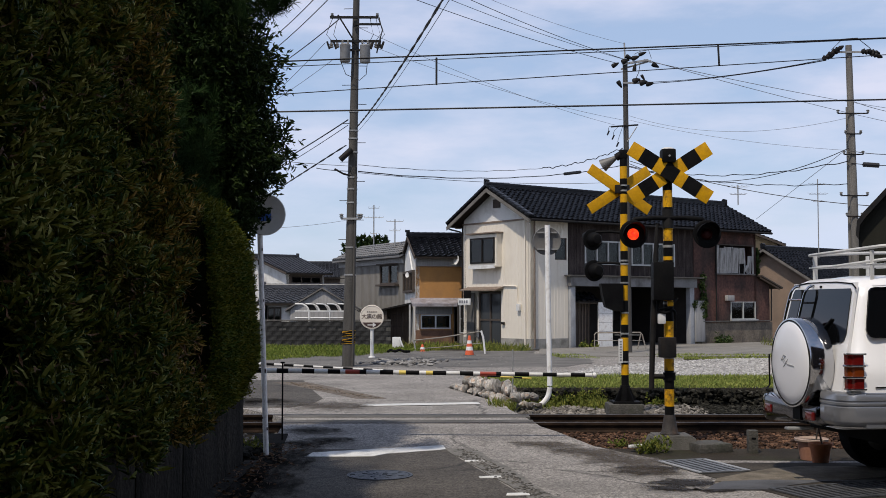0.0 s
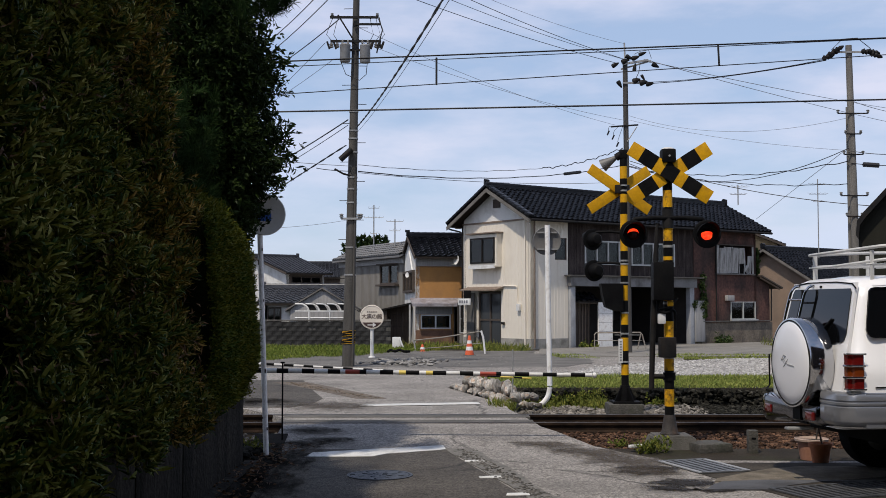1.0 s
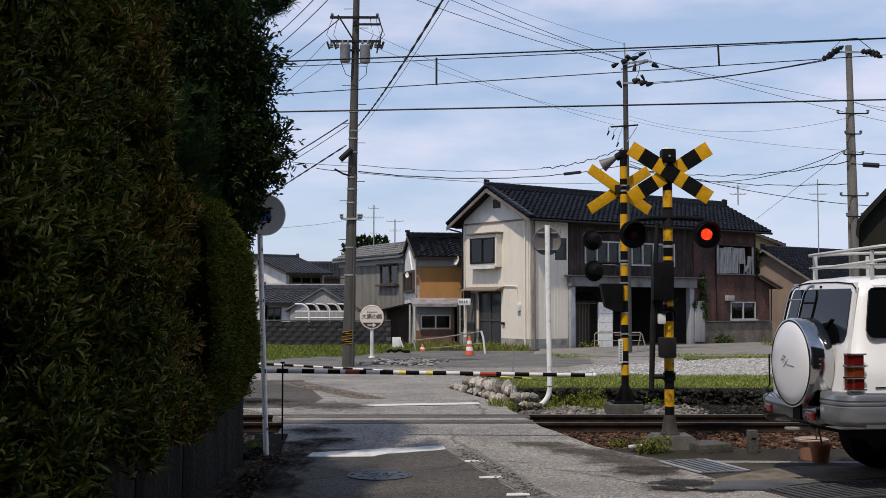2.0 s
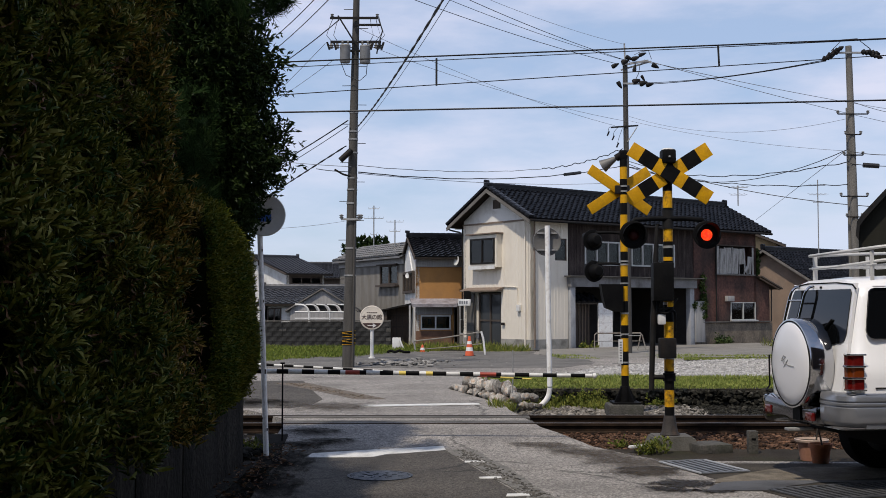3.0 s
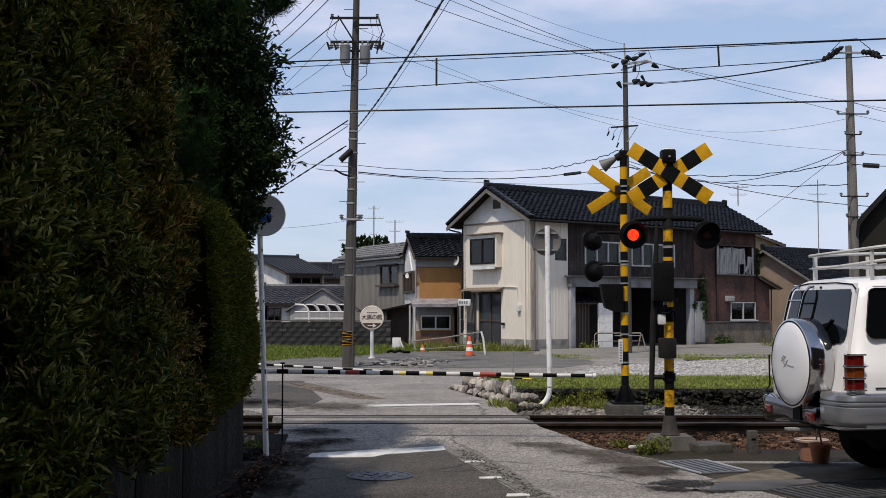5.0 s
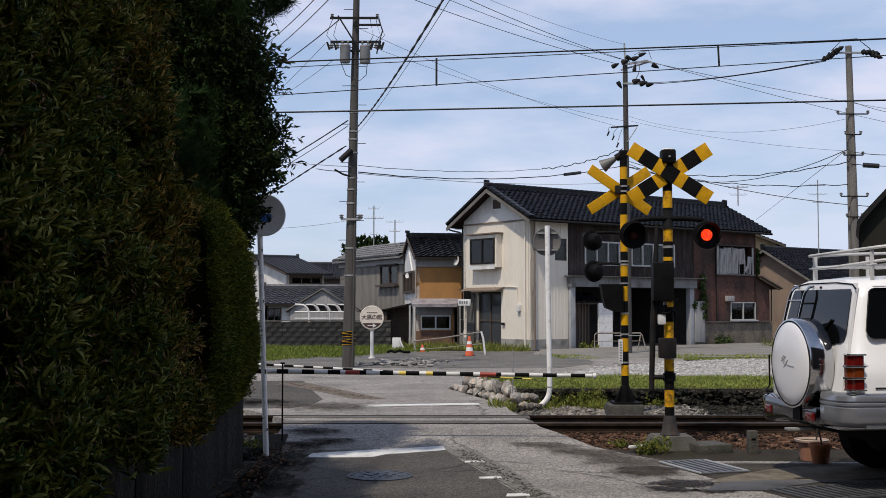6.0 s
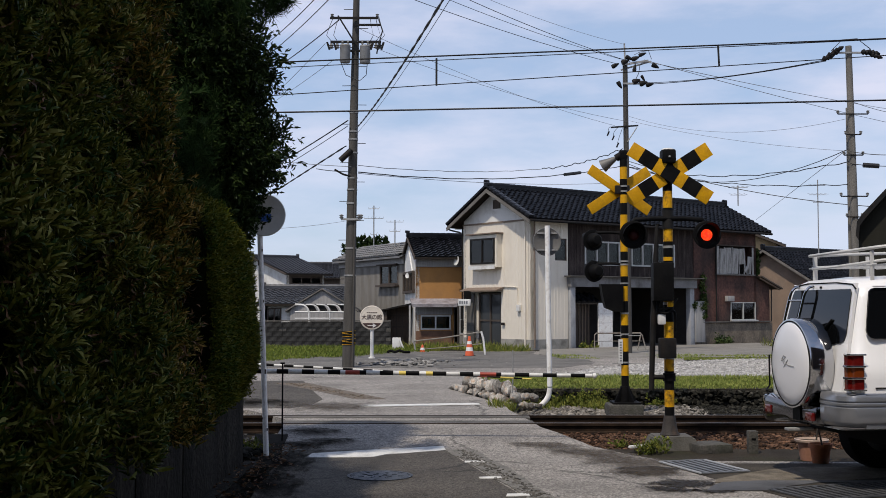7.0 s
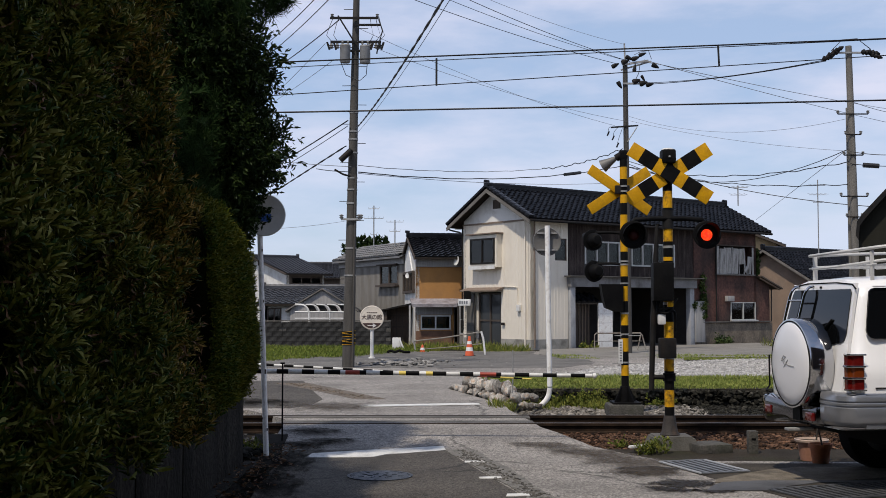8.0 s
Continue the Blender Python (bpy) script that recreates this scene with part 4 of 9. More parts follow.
def build_near_signal():
    e = thing("crossing_signal", pose(2.67, 13.4, 0.0), "black and yellow level crossing signal with two red lamps", "crossing signal", "crossing signals")
    bm = bmesh.new()
    prism(bm, [(-0.30, -0.3, -0.12), (0.35, -0.3, -0.12), (0.35, 0.3, -0.12), (-0.30, 0.3, -0.12)], (0, 0, 0.25))
    for v in bm.verts:
        if v.co.z > 0:
            v.co.x *= 0.70
            v.co.y *= 0.78
    bmesh.ops.bevel(bm, geom=bm.edges[:], offset=0.02, segments=2, affect="EDGES")
    part("foundation", bm, M_CONC_DARK, e, "stained concrete foot")
    part("base_skirt", lathe(bmesh.new(), [(0.0, 0.125), (0.112, 0.125), (0.116, 0.14), (0.096, 0.17), (0.074, 0.30), (0.064, 0.36), (0.0, 0.36)], None, 20), M_BASE_IRON, e, "rusty dark cast base")
    banded_pole(e, 0.34, 3.40, 0.0572, 0, [0.34, 0.46, 0.66, 0.88, 1.02, 1.27, 1.46, 1.70, 1.81, 2.18, 2.225, 2.41, 2.59, 2.81, 3.01, 3.40], M_YELLOW_WORN)
    crossbuck(e, (0.015, -0.085, 3.212), 0, 1.11, 0.175, 32.5, M_YELLOW, M_YELLOW)
    part("bell_box", box(bmesh.new(), (0.0, -0.04, 3.415), (0.165, 0.2, 0.165), 0, 0.025), M_BLACK, e, "black bell box with a white cap")
    part("bell_cap", lathe(bmesh.new(), [(0.0, 0.022), (0.05, 0.020), (0.072, 0.010), (0.078, 0.0), (0.0, 0.0)], pose(0, -0.04, 3.498), 20), M_WHITE, e, "white rounded cap")
    part("bell_mouth", lathe(bmesh.new(), [(0.010, 0.0), (0.013, 0.008), (0.0, 0.008)], pose(0, -0.142, 3.41, 90, 0, 0), 12), M_GREY_PAINT, e, "small grey bell mouth")
    tube_pts = [(-0.43, -0.05, 2.62), (-0.40, -0.05, 2.665), (-0.2, -0.04, 2.68), (0.2, -0.04, 2.68), (0.40, -0.05, 2.665), (0.43, -0.05, 2.62)]
    part("lamp_arm", tube(bmesh.new(), tube_pts, 0.03, 10), M_BLACK, e, "black arm that carries the lamps")
    part("clamp", lathe(bmesh.new(), [(0.0, 0.0), (0.07, 0.0), (0.07, 0.22), (0.0, 0.22)], pose(0, 0, 2.56), 16), M_DARK, e, "dark clamp on the pole")
    lamps = [warning_lamp(e, (x, -0.16, 2.48), 0) for x in (-0.437, 0.425)]
    part("signal_box", box(bmesh.new(), (-0.09, -0.1, 1.93), (0.24, 0.2, 0.45), 0, 0.015), M_BLACK, e, "large black equipment box")
    part("relay_box", box(bmesh.new(), (-0.045, -0.13, 1.155), (0.19, 0.14, 0.235), 0, 0.012), M_DARK, e, "dark relay box")
    part("small_plate", box(bmesh.new(), (-0.10, -0.09, 1.49), (0.095, 0.05, 0.125), 0, 0.02), M_WHITE, e, "small rounded pale box")
    part("latch_box", box(bmesh.new(), (0.0, -0.10, 1.665), (0.07, 0.06, 0.06), 0, 0.012), M_YELLOW_WORN, e, "small yellow latch box")
    part("latch_lever", tube(bmesh.new(), [(-0.12, -0.08, 1.60), (-0.02, -0.11, 1.62), (0.06, -0.10, 1.70), (0.09, -0.09, 1.73)], 0.014, 8), M_DARK, e, "dark lever")
    part("cable_loop", tube(bmesh.new(), bent([(-0.12, -0.06, 1.72), (-0.15, -0.10, 1.60), (-0.06, -0.12, 1.56), (0.05, -0.10, 1.58), (0.07, -0.06, 1.35)], 4), 0.016, 8), M_BLACK, e, "black cable loop")
    part("conduit", tube(bmesh.new(), [(-0.13, -0.02, 2.62), (-0.15, -0.02, 2.2), (-0.19, -0.02, 1.4), (-0.215, -0.02, 0.66)], [0.02, 0.032, 0.036, 0.030], 10), M_DARK, e, "leaning dark pipe")
    part("bracket", rod(bmesh.new(), (-0.20, -0.02, 0.81), (0, -0.02, 0.81), 0.028), M_DARK, e, "dark bracket")
    part("bracket_clamp", lathe(bmesh.new(), [(0.0, 0.0), (0.075, 0.0), (0.075, 0.09), (0.0, 0.09)], pose(0, 0, 0.765), 16), M_BLACK, e, "dark bracket clamp")
    for z in (2.33, 1.78, 1.02, 1.66):
        part("band_clamp", lathe(bmesh.new(), [(0.0, 0.0), (0.064, 0.0), (0.064, 0.03), (0.0, 0.03)], pose(0, 0, z), 16), M_STEEL, e, "steel band")
    return lamps


def fin_plate(k):
    """One of the four upright fins round a signal's base."""
    bm = prism(bmesh.new(), [(0.06, -0.008, 0.18), (0.20, -0.008, 0.18), (0.20, -0.008, 0.205), (0.085, -0.008, 0.40), (0.06, -0.008, 0.40)], (0, 0.016, 0))
    bm.transform(pose(0, 0, 0, 0, 0, 30 + 90 * k))
    return bm


def build_far_signal():
    e = thing("crossing_signal", pose(2.79, 17.4, 0.0), "black and yellow crossing signal seen from behind, on a concrete plinth", "crossing signal", "crossing signals")
    part("foundation", box(bmesh.new(), (-0.02, 0, 0.03), (0.53, 0.5, 0.25), 0, 0.035), M_FOOT, e, "weathered concrete plinth")
    part("base_plate", box(bmesh.new(), (0, 0, 0.17), (0.42, 0.42, 0.03), 0, 0.004), M_BLACK, e, "black base plate")
    part("base_skirt", lathe(bmesh.new(), [(0.0, 0.18), (0.10, 0.18), (0.085, 0.30), (0.072, 0.42), (0.0, 0.42)], None, 16), M_BLACK, e, "black flared base")
    for k in range(4):
        part("fin", fin_plate(k), M_BLACK, e, "triangular stiffening fin")
    banded_pole(e, 0.34, 3.92, 0.0572, 0, [0.34, 0.58, 0.74, 0.95, 1.15, 1.35, 1.54, 1.72, 1.95, 2.10, 2.29, 2.48, 3.05, 3.23, 3.36, 3.60, 3.79, 3.92])
    crossbuck(e, (-0.05, 0.085, 3.44), 15, 1.18, 0.165, 32.5, M_YELLOW, M_YELLOW, False)
    part("clamp", box(bmesh.new(), (-0.02, 0.03, 3.44), (0.22, 0.14, 0.13), 0, 0.01), M_DARK, e, "dark sign clamp")
    part("cap", box(bmesh.new(), (0, 0, 3.98), (0.12, 0.12, 0.14), 0, 0.015), M_BLACK, e, "black cap")
    for z, x, y in ((2.66, -0.47, 425), (2.18, -0.45, 480)):
        part("lamp_arm", tube(bmesh.new(), [(0, 0, z + 0.1), (-0.2, 0.02, z + 0.12), (x + 0.05, 0.03, z + 0.115), (x, 0.03, z + 0.06)], 0.022, 10), M_BLACK, e, "black lamp arm")
        warning_lamp(e, (x, 0.05, z), 180 + 20, False)
    # horn loudspeaker
    part("horn", lathe(bmesh.new(), [(0.03, 0.0), (0.045, 0.05), (0.065, 0.13), (0.10, 0.24), (0.105, 0.25), (0.095, 0.24), (0.0, 0.08)], pose(-0.10, 0.05, 3.94, 0, -118, -25), 20), M_SIGNBACK, e, "grey horn loudspeaker")
    part("horn_driver", lathe(bmesh.new(), [(0.0, 0.0), (0.06, 0.0), (0.06, 0.1), (0.0, 0.1)], pose(-0.02, 0.03, 3.985, 0, -118, -25), 14), M_DARK, e, "dark horn driver")
    part("signal_box", prism(bmesh.new(), [(-0.37, -0.10, 1.98), (-0.03, -0.10, 1.98), (-0.03, -0.10, 1.56), (-0.13, -0.10, 1.55), (-0.30, -0.10, 1.62), (-0.345, -0.10, 1.80)], (0, 0.24, 0)), M_BLACK, e, "black equipment box, narrower below")
    part("cable_gland", box(bmesh.new(), (-0.12, 0.02, 1.49), (0.10, 0.12, 0.14), 0, 0.02), M_BLACK, e, "black cable gland")
    part("name_plate", box(bmesh.new(), (-0.075, -0.07, 0.95), (0.065, 0.012, 0.37), 0, 0.004), M_WHITE, e, "narrow white plate")
    for k in range(8):
        boxpart("print_bar", (-0.075, -0.077, 1.09 - 0.04 * k), (0.03, 0.004, 0.018), M_WIRE_GREY, e, "small unreadable print")
    for z in (3.40, 3.48, 2.32, 2.27, 1.98, 1.52, 1.20, 0.77):
        part("band_clamp", lathe(bmesh.new(), [(0.0, 0.0), (0.066, 0.0), (0.066, 0.025), (0.0, 0.025)], pose(0, 0, z), 16), M_STEEL, e, "steel band")
    part("peg", rod(bmesh.new(), (-0.2, -0.03, 0.765), (0.23, -0.03, 0.765), 0.006), M_STEEL, e, "thin steel rod")
    part("peg", rod(bmesh.new(), (-0.16, -0.03, 1.19), (0.24, -0.03, 1.19), 0.006), M_STEEL, e, "thin steel rod")


LAMPS = build_near_signal()
build_far_signal()


# ---- barrier arms ----
def barrier(name, p0, p1, r0, r1, cuts, label):
    e = thing(name, pose(*p0), label, "barrier arm", "barrier arms")
    d = Vector(p1) - Vector(p0)
    for a, b, m in cuts:
        rodpart("arm_band", d * a, d * b, r0 + (r1 - r0) * a, {"k": M_BLACK, "w": M_WHITE, "r": M_RED, "y": M_YELLOW_FADED}[m], e, {"k": "black band", "w": "white band", "r": "red reflective band", "y": "yellow reflective band"}[m], r0 + (r1 - r0) * b, 12)
    return e, d


def cuts_from(xs, kinds, x0, x1):
    return [((a - x0) / (x1 - x0), (b - x0) / (x1 - x0), k) for a, b, k in zip(xs, xs[1:], kinds)]


# cuts in centimetres from the pivot
arm_a, _d = barrier("barrier_arm", (-4.95, 13.62, 0.905), (1.76, 13.42, 0.822), 0.034, 0.022,
                    cuts_from([0, 55, 80, 105, 130, 155, 180, 205, 230, 247, 264, 279, 297, 311, 327, 342, 358, 373, 379, 396, 404, 420, 436, 443, 451, 467, 475, 483, 499, 515, 531, 539, 558, 564, 580, 597, 613, 629.5, 646, 663, 671],
                              "kwkwkwkwkwkwkwkwkwrkwkwykwykwkwrkwkwkwkw", 0, 671), "black and white barrier arm with red and yellow bands, lowered")
part("arm_tip", lathe(bmesh.new(), [(0.0, -0.03), (0.028, -0.02), (0.034, 0.0), (0.028, 0.02), (0.0, 0.03)], pose(*(_d + Vector((0.03, 0, 0))), 0, 90, 0), 12), M_WHITE, arm_a, "white rounded tip")
part("machine_body", box(bmesh.new(), (-0.05, 0.02, -0.42), (0.42, 0.36, 0.98), 0, 0.03), M_YELLOW, arm_a, "yellow barrier machine housing")
arm_b, _d = barrier("barrier_arm", (-5.0, 17.3, 0.875), (1.34, 17.2, 0.54), 0.024, 0.011,
                    cuts_from([0, 40, 80, 120, 150, 180, 198, 213, 228, 243, 258, 273, 288, 303, 318, 333, 348, 363, 379, 393, 409, 425, 440, 456, 471, 487, 502, 518, 533, 553, 567, 587, 607, 620, 634],
                              "kwkwkwkwkwkwkwkwkwkwkwkwkwkwkrkyky", 0, 634),
                    "thin black and white barrier arm with yellow end bands, lowered")
part("machine_body", box(bmesh.new(), (-0.05, 0.02, -0.42), (0.42, 0.36, 0.92), 0, 0.03), M_YELLOW, arm_b, "yellow barrier machine housing")
e = thing("support_post", pose(-1.91, 13.52, 0.0), "thin black steel support post at the road edge", "post")
part("post", rod(bmesh.new(), (0, 0, -0.1), (-0.0, 0, 0.955), 0.010), M_BLACK, e)
part("cap", box(bmesh.new(), (0, 0, 0.965), (0.05, 0.03, 0.02), 0, 0.004), M_BLACK, e, "small black cap")


# ---- building helpers ----
def wall(name, length, z0, z1, thick, openings, material, parent, m, label="", rib=0.0, rib_w=0.03, rib_d=0.014):
    """A wall along local x at y=0 that faces -y, with openings (x0, x1, z0, z1) cut through; rib: pitch of upright ribs. One welded body."""
    ribs = []
    if rib:
        k = int(length / rib)
        ribs = [((length - k * rib) / 2 + i * rib) for i in range(k + 1)]
        ribs = [x for x in ribs if rib_w < x < length - rib_w]
    xs = sorted({0.0, length, *[v for o in openings for v in o[:2]], *[x + s * rib_w / 2 for x in ribs for s in (-1, 1)]})
    zs = sorted({z0, z1, *[v for o in openings for v in o[2:]]})
    bm = bmesh.new()
    for a, b in zip(xs, xs[1:]):
        for c, d in zip(zs, zs[1:]):
            x, z = (a + b) / 2, (c + d) / 2
            if b - a < 1e-5 or any(o[0] < x < o[1] and o[2] < z < o[3] for o in openings):
                continue
            p = rib_d if any(abs(x - r) < rib_w / 2 for r in ribs) else 0.0
            box(bm, (x, (thick - p) / 2, z), (b - a, thick + p, d - c))
    bmesh.ops.remove_doubles(bm, verts=bm.verts[:], dist=0.0004)
    ob = part(name, bm, material, parent, label, False)
    ob.data.shade_flat()
    ob.matrix_basis = m
    return ob


def window(parent, x0, x1, z0, z1, m, panes=2, frame_mat=None, f=0.05, depth=0.09, glass=None, sill=False, label="aluminium sliding window", name="window", rows=1):
    """Frame with upright bars and one pane between each, set into a wall by m (local x along, -y out)."""
    frame_mat = frame_mat or M_ALU
    w, h = x1 - x0, z1 - z0
    pw, ph = (w - f) / panes, (h - f) / rows
    holes = [(f + pw * i, pw * (i + 1), f + ph * j, ph * (j + 1)) for i in range(panes) for j in range(rows)]
    e = wall(name, w, 0.0, h, depth, holes, frame_mat, parent, m @ Matrix.Translation((x0, -depth / 2, z0)), label)
    for i in range(panes):
        boxpart("pane", (f / 2 + pw * (i + 0.5), depth / 2 + 0.01 * (i % 2), h / 2), (pw - f * 0.5, 0.008, h - f), glass or M_PANE, e, "reflecting glass pane")
    if sill:
        boxpart("sill", (w / 2, -0.03, -0.03), (w + 0.1, 0.12, 0.05), frame_mat, e)
    return e


TILE_U = [0.0, 0.07, 0.14, 0.19, 0.225, 0.265]
TILE_H = [0.014, 0.0, 0.006, 0.044, 0.062, 0.030]


def tile_geo(tl=0.26):
    """One pantile: local x along the eave, y up the slope, z off the roof."""
    v, f = [], []
    for y, dz in ((0.0, 0.050), (tl * 1.08, 0.0)):
        v += [(u, y, h + dz) for u, h in zip(TILE_U, TILE_H)]
    v += [(u, 0.0, 0.0) for u in TILE_U]
    n = len(TILE_U)
    for i in range(n - 1):
        f.append((i, i + 1, n + i + 1, n + i))
        f.append((2 * n + i, 2 * n + i + 1, i + 1, i))
    return np.array(v), f


def tile_slope(parent, m, length, rise, material, single=None, tl=0.26, tw=0.265, limit=0):
    """Cover a slope (length along x, rise up y, both local to m) with pantiles. The first columns, up to limit, are pieces of their own."""
    tv, tf = tile_geo(tl)
    cols, rows = int(length / tw), max(1, int(rise / tl))
    sx, sy = length / (cols * tw), rise / (rows * tl)
    me = None
    verts, faces, k = [], [], 0
    done = 0
    for i in range(cols):
        for j in range(rows):
            jit = RNG.uniform(-0.006, 0.006, 3)
            if done < limit:
                if me is None:
                    me = bpy.data.meshes.new("roof_tile")
                    me.from_pydata((tv * (sx, sy, 1)).tolist(), [], tf)
                    me.materials.append(single)
                    me.shade_smooth()
                    me.set_sharp_from_angle(angle=radians(50))
                t = new("roof_tile", me)
                t.parent = parent
                t.matrix_basis = m @ Matrix.Translation((i * tw * sx + jit[0], j * tl * sy + jit[1], jit[2]))
                done += 1
            else:
                p = (tv + (i * tw, j * tl, 0)) * (sx, sy, 1) + jit
                verts.append(p)
                faces += [tuple(q + k for q in f) for f in tf]
                k += len(p)
    if verts:
        ob = cloud("roof_tiles", np.concatenate(verts), faces, material, parent, "rows of glazed roof tiles")
        ob.data.shade_smooth()
        ob.data.set_sharp_from_angle(angle=radians(50))
        ob.matrix_basis = m


def gable_roof(parent, L, W, ze, zr, og, oe, material, single=None, limit=0, slab=None, tl=0.26, tiles=True, back=True):
    """Gable roof with its ridge along local x over a plan of L x W; ze: height of the eave's edge, og and oe: overhangs."""
    half = W / 2 + oe
    ang = math.degrees(math.atan2(zr - ze, half))
    rise = math.hypot(zr - ze, half)
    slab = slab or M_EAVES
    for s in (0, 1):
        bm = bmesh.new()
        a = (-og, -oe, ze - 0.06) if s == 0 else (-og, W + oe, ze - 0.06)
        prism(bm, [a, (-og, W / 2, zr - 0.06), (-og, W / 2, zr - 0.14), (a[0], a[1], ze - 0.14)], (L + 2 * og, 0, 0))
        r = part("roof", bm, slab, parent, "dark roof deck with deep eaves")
        if tiles and (s == 0 or back):
            mm = pose(-og, -oe, ze - 0.055, ang, 0, 0) if s == 0 else pose(L + og, W + oe, ze - 0.055, ang, 0, 180)
            tile_slope(parent, mm, L + 2 * og, rise, material, single, tl, limit=limit if s == 0 else 0)
    if tiles:
        bm = bmesh.new()
        n = int((L + 2 * og) / 0.28)
        for i in range(n):
            x = -og + (i + 0.5) * (L + 2 * og) / n
            rod(bm, (x - 0.14, W / 2, zr + 0.07), (x + 0.15, W / 2, zr + 0.07), 0.085, 0.095, 10)
        box(bm, (L / 2, W / 2, zr), (L + 2 * og, 0.2, 0.1))
        part("ridge_tiles", bm, material, parent, "raised ridge of dark tiles")
        for x in (-og, L + og):
            bm = box(bmesh.new(), (x, W / 2, zr + 0.10), (0.12, 0.26, 0.26), 0, 0.03)
            rod(bm, (x - 0.1, W / 2, zr + 0.2), (x + 0.1, W / 2, zr + 0.2), 0.06, 0.05, 10)
            part("ridge_end", bm, material, parent, "dark ridge-end ornament")


def verge(parent, W, ze, zr, x, oe, material, depth=0.13, d=0.04):
    """Sloping boards along a gable's edge."""
    bm = bmesh.new()
    for s in (0, 1):
        y = -oe if s == 0 else W + oe
        prism(bm, [(x, y, ze - 0.04), (x, W / 2, zr - 0.04), (x, W / 2, zr - 0.04 - depth), (x, y, ze - 0.04 - depth)], (-d, 0, 0))
    part("verge_board", bm, material, parent, "weathered verge board")


def gable_end(parent, W, z0, ze, zr, x, thick, material, label=""):
    bm = bmesh.new()
    prism(bm, [(x, 0, z0), (x, W, z0), (x, W, ze), (x, W / 2, zr), (x, 0, ze)], (thick, 0, 0))
    return part("gable", bm, material, parent, label)


# ---- main house ----
def build_main_house():
    L, W = 13.36, 4.24
    e = thing("house", pose(3.35, 43.0, -0.06, 0, 0, 36.4), "old two-storey house, cream siding and rust-brown walls, black tile roof", "house", "town houses")
    I = Matrix()
    G = pose(0, W, 0, 0, 0, -90)      # gable wall: u runs from the back to the street corner
    ze, zr, oe, og = 5.04, 6.42, 0.50, 0.46
    slope = (zr - ze) / (W / 2 + oe)
    zw = ze + slope * oe - 0.14
    # gable side: door u 1.0..2.45, window box u 0.75..2.5
    wall("gable_wall", W, 0.42, 5.02, 0.15, [(1.0, 2.45, 0.42, 2.25), (0.85, 2.4, 3.3, 4.45)], M_CREAM, e, G, "cream ribbed metal siding", rib=0.17, rib_w=0.05, rib_d=0.006)
    part("gable_top", prism(bmesh.new(), [(-0.01, 0.06, 5.0), (-0.01, W - 0.06, 5.0), (-0.01, W - 0.06, zw), (-0.01, W / 2, zr - 0.16), (-0.01, 0.06, zw)], (0.14, 0, 0)), M_PLASTER, e, "white plaster gable")
    boxpart("gable_trim", (-0.02, W / 2, 5.0), (0.05, W, 0.06), M_WOOD, e, "weathered trim board")
    boxpart("gable_vent", (-0.03, W / 2 - 0.1, 5.72), (0.06, 0.42, 0.34), M_WOOD_DARK, e, "dark louvred vent")
    for a, b in ((0.0, 1.79), (3.24, W)):
        boxpart("plinth", (0.07, (a + b) / 2, 0.19), (0.18, b - a - 0.004, 0.46), M_CONCRETE, e, "stained concrete plinth")
    door = window(e, 1.0, 2.45, 0.02, 2.22, G @ pose(0, 0.06, 0), 2, M_WOOD_DARK, 0.07, 0.08, M_GLASS_DULL, label="dark glazed sliding door", name="sliding_door", rows=2)
    # box window
    bm = bmesh.new()
    for z in (3.29, 4.45):
        box(bm, (1.625, -0.14, z), (1.75, 0.28, 0.14))
    for x in (0.80, 2.45):
        box(bm, (x, -0.14, 3.87), (0.10, 0.28, 1.02))
    bx = part("box_window", bm, M_CREAM, e, "projecting cream box window")
    bx.matrix_basis = G
    window(bx, 0.85, 2.40, 3.36, 4.38, pose(0, -0.30, 0), 2, M_DARK, 0.065, 0.05, label="dark framed sliding panes of the box window")
    boxpart("curtain", (2.08, -0.22, 3.62), (0.5, 0.02, 0.5), M_WHITE, bx, "pale half curtain behind the glass")
    boxpart("curtain", (1.35, 0.02, 3.87), (1.0, 0.03, 1.1), M_CURTAIN, bx, "grey curtain behind the glass")
    boxpart("box_roof", (1.625, -0.17, 4.56), (1.95, 0.42, 0.05), M_WOOD, bx, "little board roof")
    boxpart("box_sill", (1.58, -0.30, 3.22), (1.65, 0.07, 0.14), M_WHITE, bx, "white sill board")
    # door canopy
    cp = part("canopy", prism(bmesh.new(), [(0.3, 0.0, 2.44), (0.3, -0.42, 2.32), (0.3, -0.42, 2.27), (0.3, 0.0, 2.36)], (2.3, 0, 0)), M_WOOD, e, "small weathered door canopy")
    cp.matrix_basis = G
    boxpart("side_panel", (0.68, -0.15, 1.1), (0.5, 0.04, 2.2), M_CONC_DARK, cp, "grey wing panel beside the door")
    sgn = part("shop_sign", box(bmesh.new(), (1.0, -0.72, 1.84), (0.78, 0.06, 0.26), 0, 0.006), M_WHITE, cp, "small white shop sign with unreadable print")
    boxpart("sign_arm", (1.0, -0.56, 2.12), (0.03, 0.36, 0.34), M_DARK, sgn)
    for k in range(4):
        boxpart("sign_bar", (0.76 + 0.15 * k, -0.752, 1.84), (0.10, 0.006, 0.11), M_WIRE_GREY, sgn)
    part("light_pipe", tube(bmesh.new(), [(-0.04, 1.62, 2.46), (-0.04, 0.95, 2.44), (-0.04, 0.78, 2.42), (-0.04, 0.76, 1.75)], 0.022, 8), M_CREAM, e, "cream pipe")
